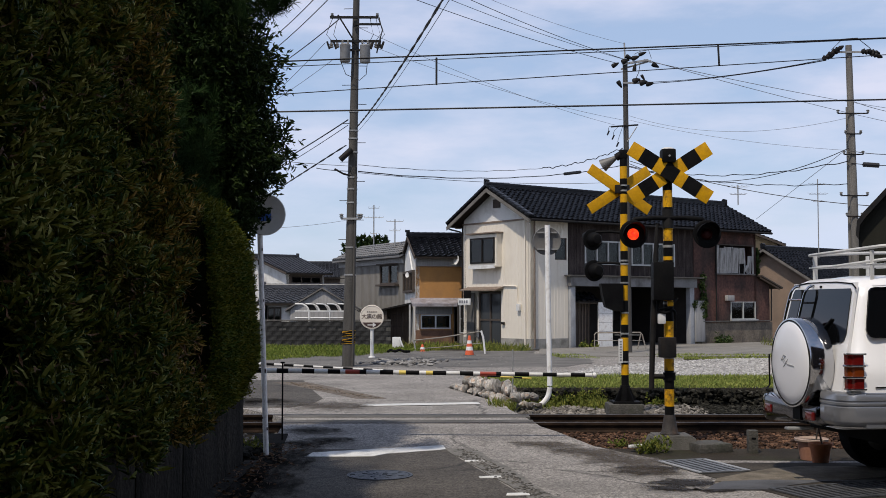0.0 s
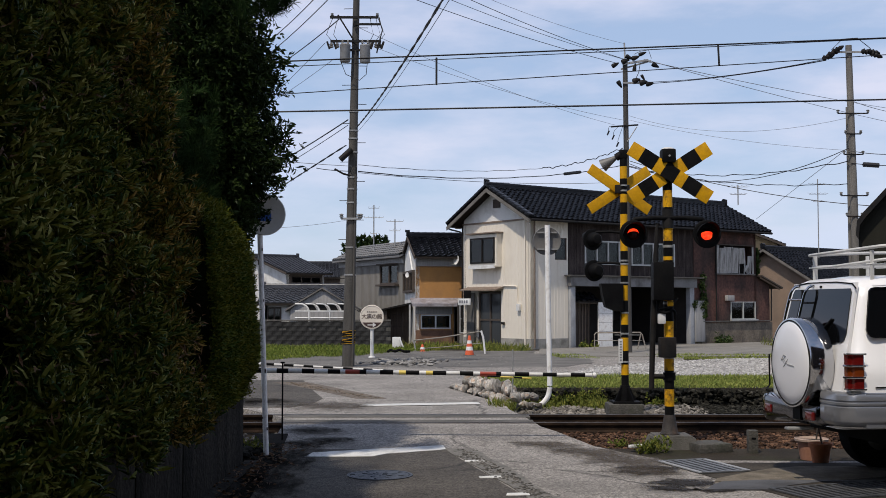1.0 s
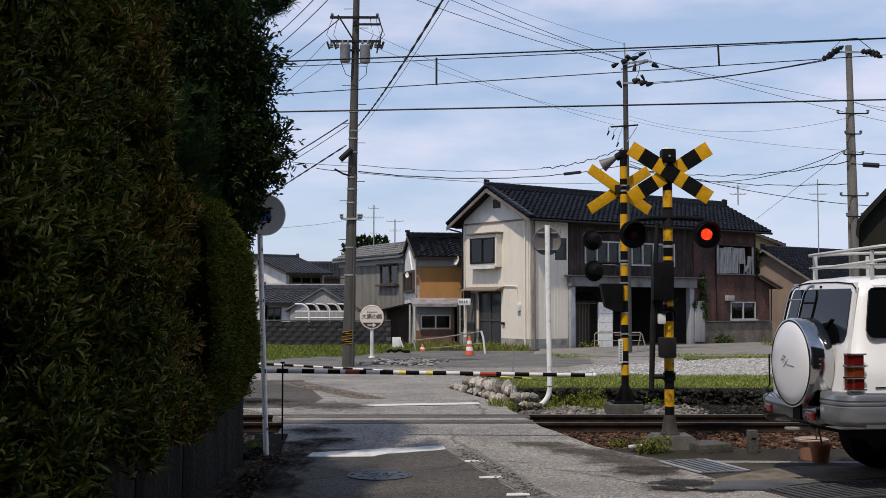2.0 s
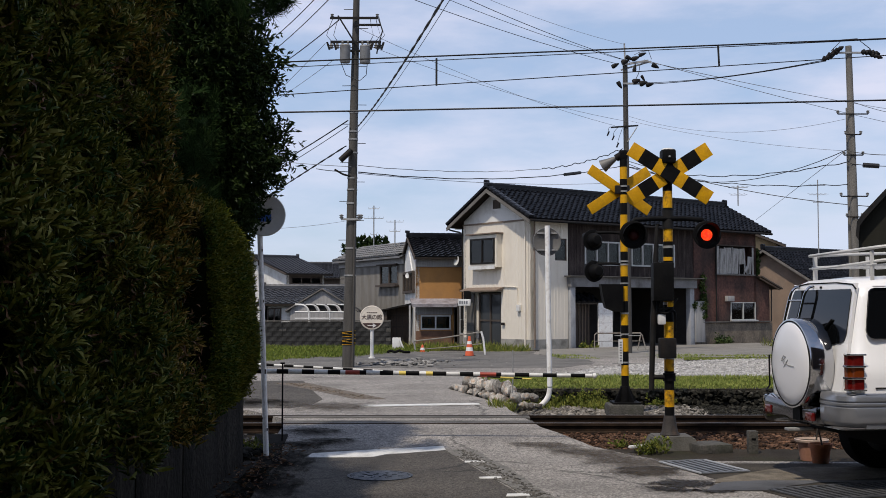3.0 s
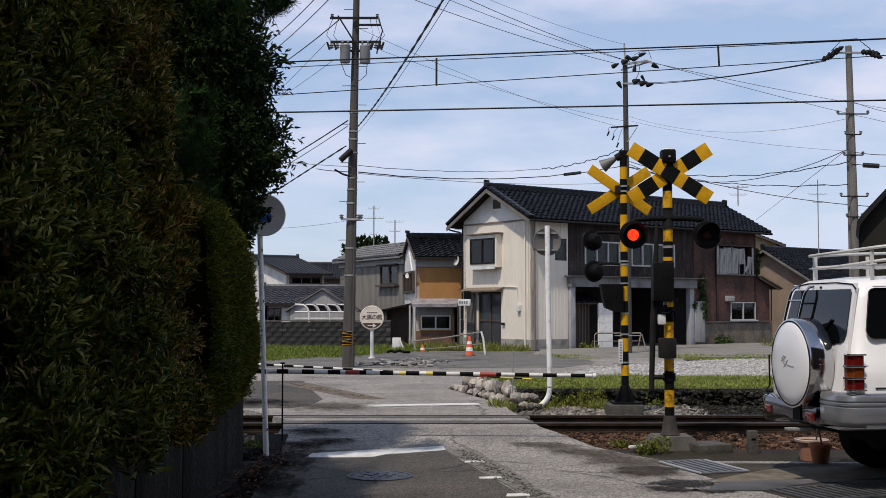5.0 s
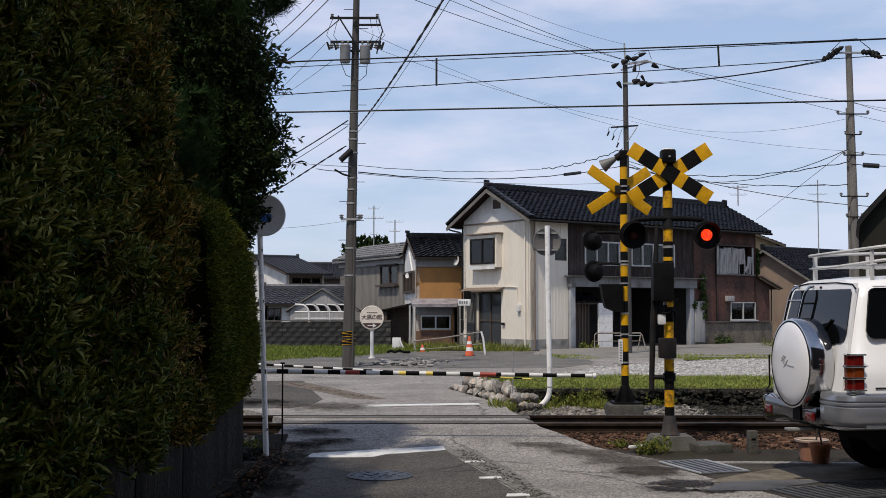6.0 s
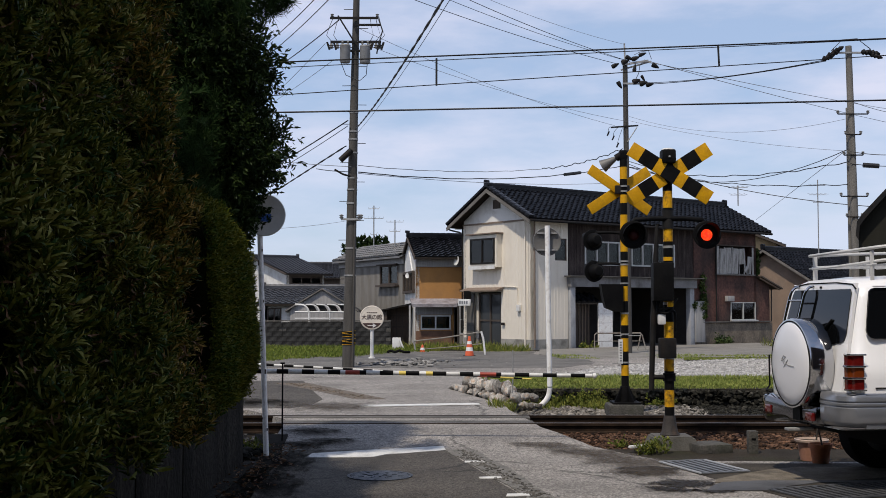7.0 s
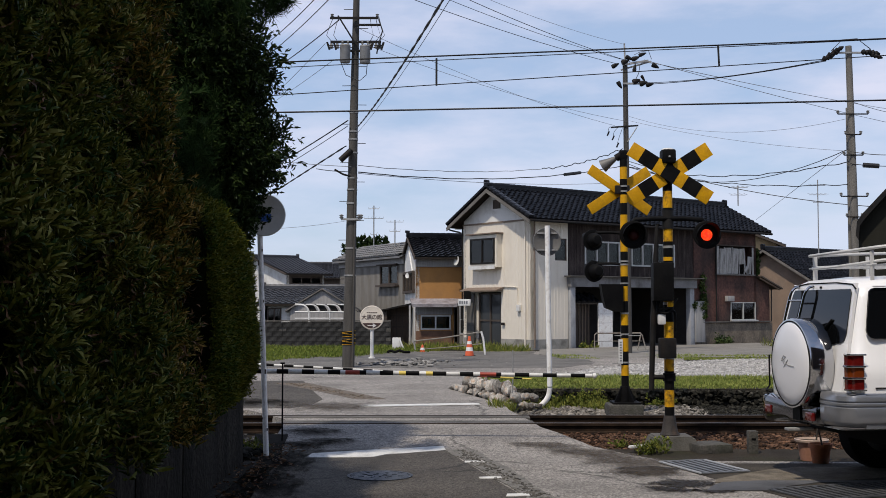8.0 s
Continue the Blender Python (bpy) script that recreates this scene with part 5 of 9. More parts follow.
    part("cable_box", box(bmesh.new(), (-0.07, 0.66, 1.62), (0.1, 0.18, 0.26), 0, 0.015), M_WHITE, e, "small white cable box")
    part("downpipe", tube(bmesh.new(), [(-0.07, 0.28, 5.0), (-0.07, 0.28, 0.1)], 0.03, 8), M_CREAM, e, "cream downpipe")
    part("downpipe", tube(bmesh.new(), [(-0.12, W - 0.1, 4.9), (-0.10, W - 0.05, 0.9)], 0.03, 8), M_DARK, e, "dark downpipe")
    part("meter", box(bmesh.new(), (-0.06, 1.62, 1.0), (0.06, 0.16, 0.1), 0, 0.01), M_DARK, e, "small meter")
    # street side
    wall("front_siding", 1.9, 0.42, zw, 0.15, [(1.22, 1.84, 3.46, 4.32)], M_CREAM, e, I, "cream ribbed metal siding", rib=0.17, rib_w=0.05, rib_d=0.006)
    boxpart("plinth", (0.95, 0.08, 0.19), (1.9, 0.17, 0.46), M_CONCRETE, e, "stained concrete plinth")
    part("downpipe", tube(bmesh.new(), [(0.12, -0.07, 5.0), (0.12, -0.07, 0.1)], 0.035, 8), M_WOOD, e, "brown downpipe")
    window(e, 1.22, 1.84, 3.46, 4.32, pose(0, 0.05, 0), 1, M_WOOD_DARK, 0.04, 0.06, label="dark narrow window")
    wall("upper_wall", 7.3, 2.86, zw, 0.15, [(0.9, 2.85, 3.32, 4.28), (3.5, 6.1, 3.32, 4.28)], M_BROWN, e, pose(1.9, 0.02, 0), "weathered dark brown boarding", rib=0.45, rib_w=0.04)
    window(e, 2.8, 4.75, 3.32, 4.28, pose(0, 0.03, 0), 3, M_ALU, 0.06, 0.12)
    window(e, 5.4, 8.0, 3.32, 4.28, pose(0, 0.03, 0), 4, M_ALU, 0.06, 0.12)
    for x, w in ((3.1, 0.55), (3.75, 0.5), (4.42, 0.6), (5.68, 0.5), (6.5, 0.6), (7.6, 0.5)):
        boxpart("curtain", (x, 0.28, 3.8), (w, 0.03, 1.0), M_DRAPE, e, "dusty curtain behind the glass")
    part("downpipe", tube(bmesh.new(), [(10.55, -0.08, 4.9), (10.55, -0.08, 1.0)], 0.032, 8), M_DARK, e, "dark downpipe on the red wall")
    part("meter_box", box(bmesh.new(), (11.42, -0.09, 2.02), (0.46, 0.16, 0.24), 0, 0.015), M_CURTAIN, e, "pale grey meter box")
    part("cupboard_door", box(bmesh.new(), (9.42, -0.10, 1.02), (0.60, 0.10, 1.75), 0, 0.01), M_CURTAIN, e, "grey sheet-metal cupboard door")
    part("wall_ledge", box(bmesh.new(), (11.9, -0.10, 1.0), (4.6, 0.10, 0.05), 0, 0.008), M_CONC_DARK, e, "thin ledge above the foundation wall")
    wall("red_wall", 4.16, 0.95, zw, 0.15, [(1.4, 3.9, 3.1, 4.34), (2.35, 4.05, 1.08, 1.86)], M_RUST, e, pose(9.2, 0.0, 0), "rust-red plastered wall with worn dark patches")
    # low side wing that carries on the wall under a sloping board roof
    part("wing_wall", prism(bmesh.new(), [(13.364, 0.004, 0.95), (14.30, 0.004, 0.95), (14.30, 0.004, 2.62), (13.364, 0.004, 2.96)], (0, 0.16, 0)), M_RUST, e, "rust-brown wall of the low side wing")
    part("wing_end", box(bmesh.new(), (14.22, 1.2, 1.72), (0.15, 2.06, 1.75)), M_RUST, e, "rust-brown end wall of the side wing")
    part("wing_roof", prism(bmesh.new(), [(13.37, -0.32, 3.06), (14.86, -0.32, 2.52), (14.86, -0.32, 2.45), (13.37, -0.32, 2.99)], (0, 2.7, 0)), M_WOOD_DARK, e, "warped dark board roof of the side wing")
    part("wing_rafter", box(bmesh.new(), (0, 0, 0), (1.45, 0.06, 0.09), m=pose(14.1, -0.20, 2.70, 0, 20, 0)), M_WOOD, e, "weathered rafter end board")
    part("downpipe", tube(bmesh.new(), [(14.30, -0.10, 2.45), (14.30, -0.08, 1.0)], 0.03, 8), M_DARK, e, "dark downpipe on the side wing")
    wall("foundation_wall", 5.3, -0.1, 0.95, 0.2, [], M_BASEWALL, e, pose(9.1, -0.06, 0), "stained grey concrete foundation wall")
    window(e, 11.55, 13.25, 1.08, 1.86, pose(0, 0.0, 0), 2, M_ALU, 0.035, 0.12, sill=True)
    # broken shuttered window
    sh = part("broken_window", box(bmesh.new(), (11.85, -0.06, 3.07), (2.6, 0.16, 0.06), 0, 0.01), M_VERGE, e, "broken shuttered window with grey boards hanging loose")
    for i, (x, w, z0, z1, t) in enumerate([(10.70, 0.14, 3.1, 4.32, 2), (11.02, 0.44, 3.1, 4.2, 2), (11.42, 0.40, 3.12, 4.26, -2), (11.84, 0.40, 3.12, 4.24, 1), (12.32, 0.44, 3.55, 4.24, -4), (12.82, 0.28, 3.12, 3.9, 5), (13.08, 0.1, 3.1, 4.3, 0), (12.66, 0.36, 3.14, 3.42, 38), (11.2, 0.07, 3.1, 4.28, -4), (11.64, 0.05, 3.1, 4.28, 3), (12.5, 0.06, 3.1, 3.6, 8), (12.1, 0.05, 3.1, 4.2, -2)]):
        b = part("shutter_board", box(bmesh.new(), (0, 0, 0), (w, 0.03, z1 - z0), 0, 0.004), M_LOOSE, sh, "pale grey loose board")
        b.matrix_basis = pose(x, -0.05 - 0.01 * (i % 2), (z0 + z1) / 2, 0, t, 0)
    # dark sheet behind the boards paints the unlit room
    boxpart("room_gloom_sheet", (11.85, 0.4, 3.7), (2.4, 0.02, 1.4), M_INSIDE, sh)
    boxpart("broken_lintel", (11.85, -0.04, 4.36), (2.6, 0.10, 0.05), M_WOOD_DARK, sh)
    # open ground floor: posts, beam and recess
    boxpart("beam", (5.5, -0.08, 2.64), (7.3, 0.28, 0.38), M_BEAM, e, "weathered grey beam over the bays")
    boxpart("beam_ledge", (5.55, -0.16, 2.86), (7.7, 0.5, 0.045), M_CONC_DARK, e, "weathered ledge")
    for x in (2.05, 4.95, 8.95):
        boxpart("bay_post", (x, 0.0, 1.22), (0.26 if x != 4.95 else 0.14, 0.24, 2.46), M_BAYPOST, e, "pale grey bay post", bev=0.01)
    # rear wall, ceiling and sides carry the bays' gloom in their colour
    boxpart("recess_wall", (5.5, 3.6, 1.3), (7.0, 0.1, 2.7), M_INSIDE, e, "rear wall of the open bays, gloom put in its colour")
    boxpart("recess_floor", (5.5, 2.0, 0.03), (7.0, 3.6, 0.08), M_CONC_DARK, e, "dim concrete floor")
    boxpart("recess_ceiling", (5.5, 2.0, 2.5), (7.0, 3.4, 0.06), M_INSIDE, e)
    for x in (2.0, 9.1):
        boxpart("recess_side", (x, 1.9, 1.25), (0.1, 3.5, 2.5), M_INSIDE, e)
    boxpart("white_shutter", (3.88, -0.02, 0.93), (0.77, 0.06, 1.78), M_POLE_WHITE, e, "white panelled shutter")
    for k in range(4):
        boxpart("shutter_groove", (3.88, -0.050, 0.3 + 0.36 * k), (0.75, 0.006, 0.012), M_CURTAIN, e)
    tile_slope(e, pose(2.2, -0.04, 1.82, 34, 0, 0), 1.35, 0.66, M_TILE_J)
    part("inner_shop_roof", box(bmesh.new(), (0, 0, 0), (1.35, 0.66, 0.04), m=pose(2.88, 0.245, 1.965, 34, 0, 0)), M_WOOD_DARK, e, "little inner roof")
    boxpart("inner_lattice", (2.85, 0.45, 0.95), (1.25, 0.05, 1.85), M_WOOD_DARK, e, "old dark wooden door")
    for k in range(7):
        boxpart("lattice_bar", (2.3 + 0.18 * k, 0.405, 0.95), (0.03, 0.03, 1.8), M_WOOD, e)
    # back, far gable and closing walls
    wall("back_wall", L, 0.0, zw, 0.15, [], M_BROWN, e, pose(L, W, 0, 0, 0, 180), "brown boarded wall")
    gable_end(e, W, 0.0, zw, zr - 0.16, L - 0.15, 0.15, M_RUST, "rust-red gable wall")
    gable_roof(e, L, W, ze, zr, og, oe, M_TILE_J, M_TILE, 300)
    verge(e, W, ze - 0.07, zr - 0.07, -og, oe, M_VERGE, 0.15)
    verge(e, W, ze, zr, L + og + 0.04, oe, M_WOOD)
    for s in (0, 1):
        run = W / 2 + oe
        ang = math.atan2(zr - ze, run)
        k = 11
        for i in range(k):
            t = (i + 0.5) / k
            y = -oe + run * t if s == 0 else W + oe - run * t
            tl = part("verge_tile", box(bmesh.new(), (0, 0, 0), (0.24, run / k / math.cos(ang) + 0.03, 0.10), 0, 0.02), M_TILE, e, "dark edge tile of the gable")
            tl.matrix_basis = pose(-og + 0.05, y, ze + (zr - ze) * t + 0.03, math.degrees(ang if s == 0 else -ang) - (2 if s == 0 else -2), 0, 0)
    bm = bmesh.new()
    rod(bm, (-og, -oe - 0.05, ze - 0.12), (L + og, -oe - 0.05, ze - 0.12), 0.05, n=10)
    part("gutter", bm, M_DARK, e, "dark half-round gutter")
    part("gutter_elbow", tube(bmesh.new(), [(-og, W + oe + 0.05, ze - 0.14), (-0.25, W + oe + 0.02, ze - 0.22), (-0.10, W + 0.12, ze - 0.32), (-0.10, W + 0.02, ze - 0.36)], 0.032, 8), M_DARK, e, "dark gutter elbow")
    part("power_bracket", tube(bmesh.new(), [(-0.1, W, 4.85), (-0.35, W + 0.1, 4.85)], 0.02, 8), M_WOOD, e)
    return e


M_LOOSE = mat("bleached_board", (0.42, 0.41, 0.39), (0.25, 0.243, 0.232), 3, 0.9, 0, 0.2, 40, 0.2, (0.14, 0.125, 0.11), 3, 0.7, (5, 5, 0.6))
M_BASEWALL = mat("stained_brown_concrete", (0.115, 0.094, 0.072), (0.20, 0.165, 0.126), 1.6, 0.9, 0, 0.5, 12, 0.35, (0.06, 0.053, 0.046), 1.2, 0.8, (1.5, 1.5, 1.0))
M_GLASS_DULL = plain("dusty_glass", (0.035, 0.038, 0.040), 0.25, 0, 0, 0, 0.5)
M_BEAM = mat("streaked_grey_paint", (0.155, 0.155, 0.158), (0.23, 0.23, 0.235), 1.6, 0.85, 0, 0.2, 40, 0.2, (0.075, 0.07, 0.066), 2.2, 0.8, (1, 1, 0.4))
M_BAYPOST = mat("faded_blue_grey_paint", (0.36, 0.37, 0.39), (0.30, 0.31, 0.33), 2, 0.8, 0, 0.1, 40, 0.15, (0.2, 0.2, 0.2), 2, 0.5)
build_main_house()


def ivy(m, outline, n, label, seed, leaf=None):
    """Climbing leaves on a wall; outline: (x, z, radius) spots in the wall's plane."""
    rng = np.random.default_rng(seed)
    e = thing("ivy", m, label, "ivy", "climbing plants")
    pts = []
    for x, z, r in outline:
        k = int(n * r * r)
        pts.append(np.stack([rng.normal(x, r * 0.5, k), -rng.uniform(0.02, 0.14, k), rng.normal(z, r * 0.5, k)], 1))
    p = np.concatenate(pts)
    k = len(p)
    v, f = blades(p, np.stack([rng.normal(0, 0.6, k), rng.normal(-0.5, 0.3, k), rng.normal(-0.3, 0.6, k)], 1), rng.uniform(0.07, 0.14, k), rng.uniform(0.03, 0.055, k), 0.3, rng)
    cloud("ivy_leaf_mass", v, f, leaf or M_IVY, e, "green leaves")
    part("ivy_stem", tube(bmesh.new(), [(x, -0.03, z) for x, z, r in outline], 0.015, 6), M_BARK, e, "thin ivy stem")


M_IVY = leaf_mat("ivy_leaves", (0.015, 0.035, 0.008), (0.06, 0.085, 0.02), 0.6, 0.2)
HOUSE_M = pose(3.35, 43.0, -0.06, 0, 0, 36.4)
ivy(HOUSE_M @ pose(9.6, 0, 0), [(0.1, 1.3, 0.16), (0.05, 1.7, 0.2), (-0.5, 1.75, 0.14), (0.1, 2.1, 0.15), (0.0, 2.5, 0.14), (0.05, 2.9, 0.12)], 9000, "green ivy climbing the rust-red wall", 31)
ivy(HOUSE_M @ pose(13.40, 0.0, 0, 0, 0, 55), [(0.25, 3.3, 0.2), (0.3, 3.65, 0.24), (0.3, 4.1, 0.18)], 6000, "green ivy hanging at the house corner", 32)
ivy(HOUSE_M @ pose(10.2, -0.4, 0), [(0.0, 0.15, 0.3), (0.6, 0.12, 0.25)], 4000, "low dark green plants at the foot of the wall", 33)
ivy(HOUSE_M @ pose(2.15, -0.5, 0), [(0.0, 0.10, 0.22), (0.4, 0.10, 0.16), (0.7, 0.07, 0.10)], 3600, "low green plants before the open bay", 34, M_WEED)


# ---- other houses ----
def simple_house(m, L, W, ze, zr, og, oe, wmat, tmat, label, openings=(), rib=0.0, tiles=True, wz0=0.0, group="town houses", name="house", gmat=None):
    e = thing(name, m, label, "house", group)
    slope = (zr - ze) / (W / 2 + oe)
    zw = ze + slope * oe - 0.14
    wall("front_wall", L, wz0, zw, 0.15, [o[:4] for o in openings], wmat, e, Matrix(), rib=rib)
    wall("back_wall", L, wz0, zw, 0.15, [], wmat, e, pose(L, W, 0, 0, 0, 180))
    for x in (0.0, L - 0.15):
        gable_end(e, W - 0.01, wz0, zw, zr - 0.16, x, 0.15, gmat or wmat)
    for o in openings:
        window(e, *o[:4], pose(0, 0.03, 0), o[4], o[5], 0.06, 0.12)
    gable_roof(e, L, W, ze, zr, og, oe, tmat, tiles=tiles, slab=None if tiles else tmat)
    verge(e, W, ze, zr, -og, oe, M_VERGE if wmat is M_MORTAR else M_TILE_L if tmat is M_TILE_L else M_WOOD_DARK)
    return e


M_AWNING = mat("faded_lavender_sheet", (0.34, 0.325, 0.355), (0.20, 0.185, 0.20), 4, 0.8, 0, 0.2, 30, 0.2, (0.16, 0.12, 0.10), 3, 0.5)
M_BRICKRED = mat("reddish_low_wall", (0.20, 0.108, 0.068), (0.145, 0.080, 0.053), 3, 0.85, 0, 0.3, 40, 0.25, (0.07, 0.05, 0.04), 2, 0.6)
M_SHED = mat("blackened_planks", (0.062, 0.044, 0.034), (0.10, 0.074, 0.058), 3, 0.85, 0, 0.3, 40, 0.3, stretch=(6, 6, 0.6))


def build_other_houses():
    # ochre house with a shop front
    e = simple_house(pose(-1.15, 48.0, -0.05, 0, 0, 9), 4.6, 4.2, 3.80, 4.78, 0.10, 0.45, M_ORANGE, M_TILE_J, "small ochre shop house with a black tile roof and white awning", [(0.2, 1.5, 0.68, 1.3, 2, M_WHITE), (1.62, 2.0, 0.1, 1.65, 1, M_WOOD_DARK)], gmat=M_PLASTER)
    boxpart("top_band", (2.3, -0.03, 3.62), (4.6, 0.08, 0.55), M_CURTAIN, e, "pale grey sheet band under the eaves")
    boxpart("brick_base", (0.78, -0.03, 0.32), (1.55, 0.06, 0.62), M_BRICKRED, e, "reddish low wall")
    boxpart("upper_frieze", (0.78, -0.03, 1.5), (1.55, 0.06, 0.36), M_CURTAIN, e, "pale grey frieze board")
    bm = bmesh.new()
    prism(bm, [(-0.25, -0.6, 1.76), (-0.25, 0.0, 2.0), (-0.25, 0.0, 1.94), (-0.25, -0.6, 1.70)], (2.45, 0, 0))
    for i in range(22):
        box(bm, (0, 0, 0), (0.05, 0.65, 0.012), m=pose(-0.2 + i * 0.112, -0.30, 1.885, 21.8, 0, 0))
    part("awning", bm, M_AWNING, e, "corrugated faded awning")
    boxpart("awning_edge", (0.98, -0.62, 1.70), (2.45, 0.05, 0.12), M_AWNING, e, "faded awning edge")
    for x, z, w, h in ((0.62, 1.02, 0.16, 0.22), (1.06, 0.84, 0.24, 0.16), (0.34, 0.86, 0.10, 0.14)):
        boxpart("shop_paper", (x, 0.20, z), (w, 0.02, h), M_DRAPE, e, "pale notice behind the shop window")
    # gable side windows
    Gm = pose(0, 4.2, 0, 0, 0, -90)
    part("gable_trim", prism(bmesh.new(), [(-0.05, 1.0, 3.2), (-0.05, 2.1, 4.1), (-0.05, 3.2, 3.2), (-0.05, 3.2, 3.05), (-0.05, 1.0, 3.05)], (0.06, 0, 0)), M_WHITE, e, "white gable trim")
    window(e, 0.5, 3.9, 2.25, 3.2, Gm @ pose(0, -0.05, 0), 3, M_WOOD_DARK, 0.10, 0.14)
    part("satellite_dish", lathe(bmesh.new(), [(0.0, 0.0), (0.12, 0.02), (0.2, 0.06), (0.205, 0.07), (0.12, 0.03), (0.0, 0.01)], pose(1.72, -0.45, 3.58, 75, 0, -68), 16), M_WHITE, e, "small white satellite dish")
    part("dish_arm", tube(bmesh.new(), [(1.80, 0.0, 3.4), (1.74, -0.4, 3.5), (1.60, -0.46, 3.42), (1.46, -0.48, 3.40)], 0.018, 6), M_STEEL, e)
    part("satellite_dish", lathe(bmesh.new(), [(0.0, 0.0), (0.07, 0.010), (0.12, 0.032), (0.125, 0.036), (0.07, 0.016), (0.0, 0.007)], pose(-0.12, 1.75, 3.02, 80, 0, -48), 16), M_WHITE, e, "small white satellite dish")
    part("dish_arm", tube(bmesh.new(), [(0.0, 1.8, 2.96), (-0.11, 1.76, 3.0)], 0.018, 6), M_STEEL, e)
    # glazed entrance between the two houses
    gp = thing("glazed_porch", pose(0.68, 46.5, -0.05, 0, 0, 6), "narrow glazed aluminium porch between the shop and its neighbour", "porch")
    boxpart("back", (0.26, 0.5, 0.9), (0.6, 0.04, 1.8), M_INSIDE, gp, "porch back with gloom put in its colour")
    window(gp, 0.0, 0.54, 0.55, 1.72, Matrix(), 2, M_ALU, 0.035, 0.06, rows=2, label="aluminium glazed upper part")
    boxpart("lower_panel", (0.27, 0.0, 0.28), (0.54, 0.05, 0.52), M_GREYWALL, gp, "grey lower panel")
    # grey sheet-clad house
    e = simple_house(pose(-5.33, 58.49, -0.05, 0, 0, -62), 7.55, 2.7, 4.02, 4.76, 0.2, 0.35, M_GREYWALL, M_TILE_L, "grey metal-clad house with a pale sheet roof", [(4.96, 6.96, 2.69, 3.59, 2, M_WOOD_DARK)], rib=0.14, tiles=False)
    boxpart("window_shelf", (5.96, -0.12, 2.63), (2.15, 0.22, 0.09), M_WOOD_DARK, e, "dark window shelf")
    boxpart("window_hood", (5.96, -0.10, 3.63), (2.15, 0.18, 0.05), M_WOOD_DARK, e, "dark window hood")
    boxpart("curtain", (5.96, 0.22, 3.14), (1.60, 0.03, 0.8), M_DRAPE, e, "dusty curtain behind the glass")
    boxpart("eave_band", (3.77, -0.04, 3.80), (7.55, 0.08, 0.36), M_CURTAIN, e)
    tile_slope(e, pose(-0.2, -0.35, 4.0, 23.5, 0, 0), 7.95, 1.86, M_TILE_L, tl=0.27)
    # dark lean-to in front of it
    lt = thing("lean_to", pose(-2.74, 48.8, -0.05), "dark wooden lean-to shed, open in front, beside the shop house", "shed")
    part("roof", prism(bmesh.new(), [(-0.10, -0.15, 1.49), (1.36, -0.15, 1.81), (1.36, -0.15, 1.75), (-0.10, -0.15, 1.43)], (0, 2.1, 0)), M_DARK, lt, "dark sheet roof")
    part("wall", prism(bmesh.new(), [(0.0, 0.66, 0.0), (1.30, 0.66, 0.0), (1.30, 0.66, 1.73), (0.0, 0.66, 1.45)], (0, 0.08, 0)), M_SHED, lt, "dark plank wall")
    boxpart("side_wall", (0.03, 0.88, 0.72), (0.06, 1.72, 1.43), M_SHED, lt, "dark plank side wall")
    for x, w in ((0.13, 0.12), (0.26, 0.11)):
        boxpart("front_board", (x, -0.02, 0.72), (w, 0.03, 1.44 + 0.2 * x), M_WOOD_DARK, lt, "weathered brown board")
    for x in (0.46, 0.72, 0.98, 1.24):
        boxpart("lattice_post", (x, 0.55, 0.80), (0.05, 0.05, 1.58), M_WOOD_DARK, lt, "dark lattice post")
    for z in (0.30, 0.78, 1.28):
        boxpart("lattice_rail", (0.82, 0.60, z), (1.0, 0.03, 0.05), M_WOOD_DARK, lt, "dark lattice rail")
    boxpart("post", (1.31, -0.10, 0.86), (0.07, 0.07, 1.74), M_ALU, lt, "pale post")
    # white house at the far side of the yard, tile roof
    e = simple_house(pose(-10.04, 72.83, -0.05, 0, 0, 36.4), 2.75, 8.40, 3.80, 5.01, 0.35, 0.55, M_WOOD_DARK, M_TILE_G, "white plastered house with a dark grey tile roof", [(0.3, 2.5, 3.1, 3.55, 3, M_WOOD_DARK)], gmat=M_PLASTER)
    boxpart("white_eave", (1.2, -0.55, 2.78), (3.8, 0.9, 0.10), M_WHITE, e, "white lower eave")
    boxpart("side_wing", (0.4, -0.6, 1.35), (2.2, 1.2, 2.7), M_PLASTER, e, "white plastered wing")
    simple_house(pose(-10.9, 82.0, -0.05, 0, 0, 8), 5.6, 6.0, 3.75, 4.85, 0.5, 0.55, M_WOOD, M_TILE_G, "brown boarded house with a grey tile roof", [(1.0, 2.6, 1.6, 2.5, 2, M_ALU)])
    e = simple_house(pose(-8.1, 51.5, -0.05, 0, 0, 0), 3.4, 3.2, 1.83, 2.55, 0.3, 0.35, M_PLASTER, M_TILE_B, "single-storey annex with a grey tile roof", [(0.1, 0.75, 0.6, 1.6, 2, M_WOOD_DARK)])
    part("porch_gable", prism(bmesh.new(), [(1.2, -0.42, 1.55), (2.65, -0.42, 2.4), (4.1, -0.42, 1.55), (4.1, -0.42, 1.0), (1.2, -0.42, 1.0)], (0, 0.2, 0)), M_CURTAIN, e, "pale grey porch gable")
    for s, (a, b) in enumerate(((1.0, 2.65), (4.3, 2.65))):
        part("porch_verge", prism(bmesh.new(), [(a, -0.55, 1.5), (b, -0.55, 2.5), (b, -0.55, 2.43), (a, -0.55, 1.43)], (0, 0.028, 0)), M_VERGE, e, "pale verge board")
        bm = bmesh.new()
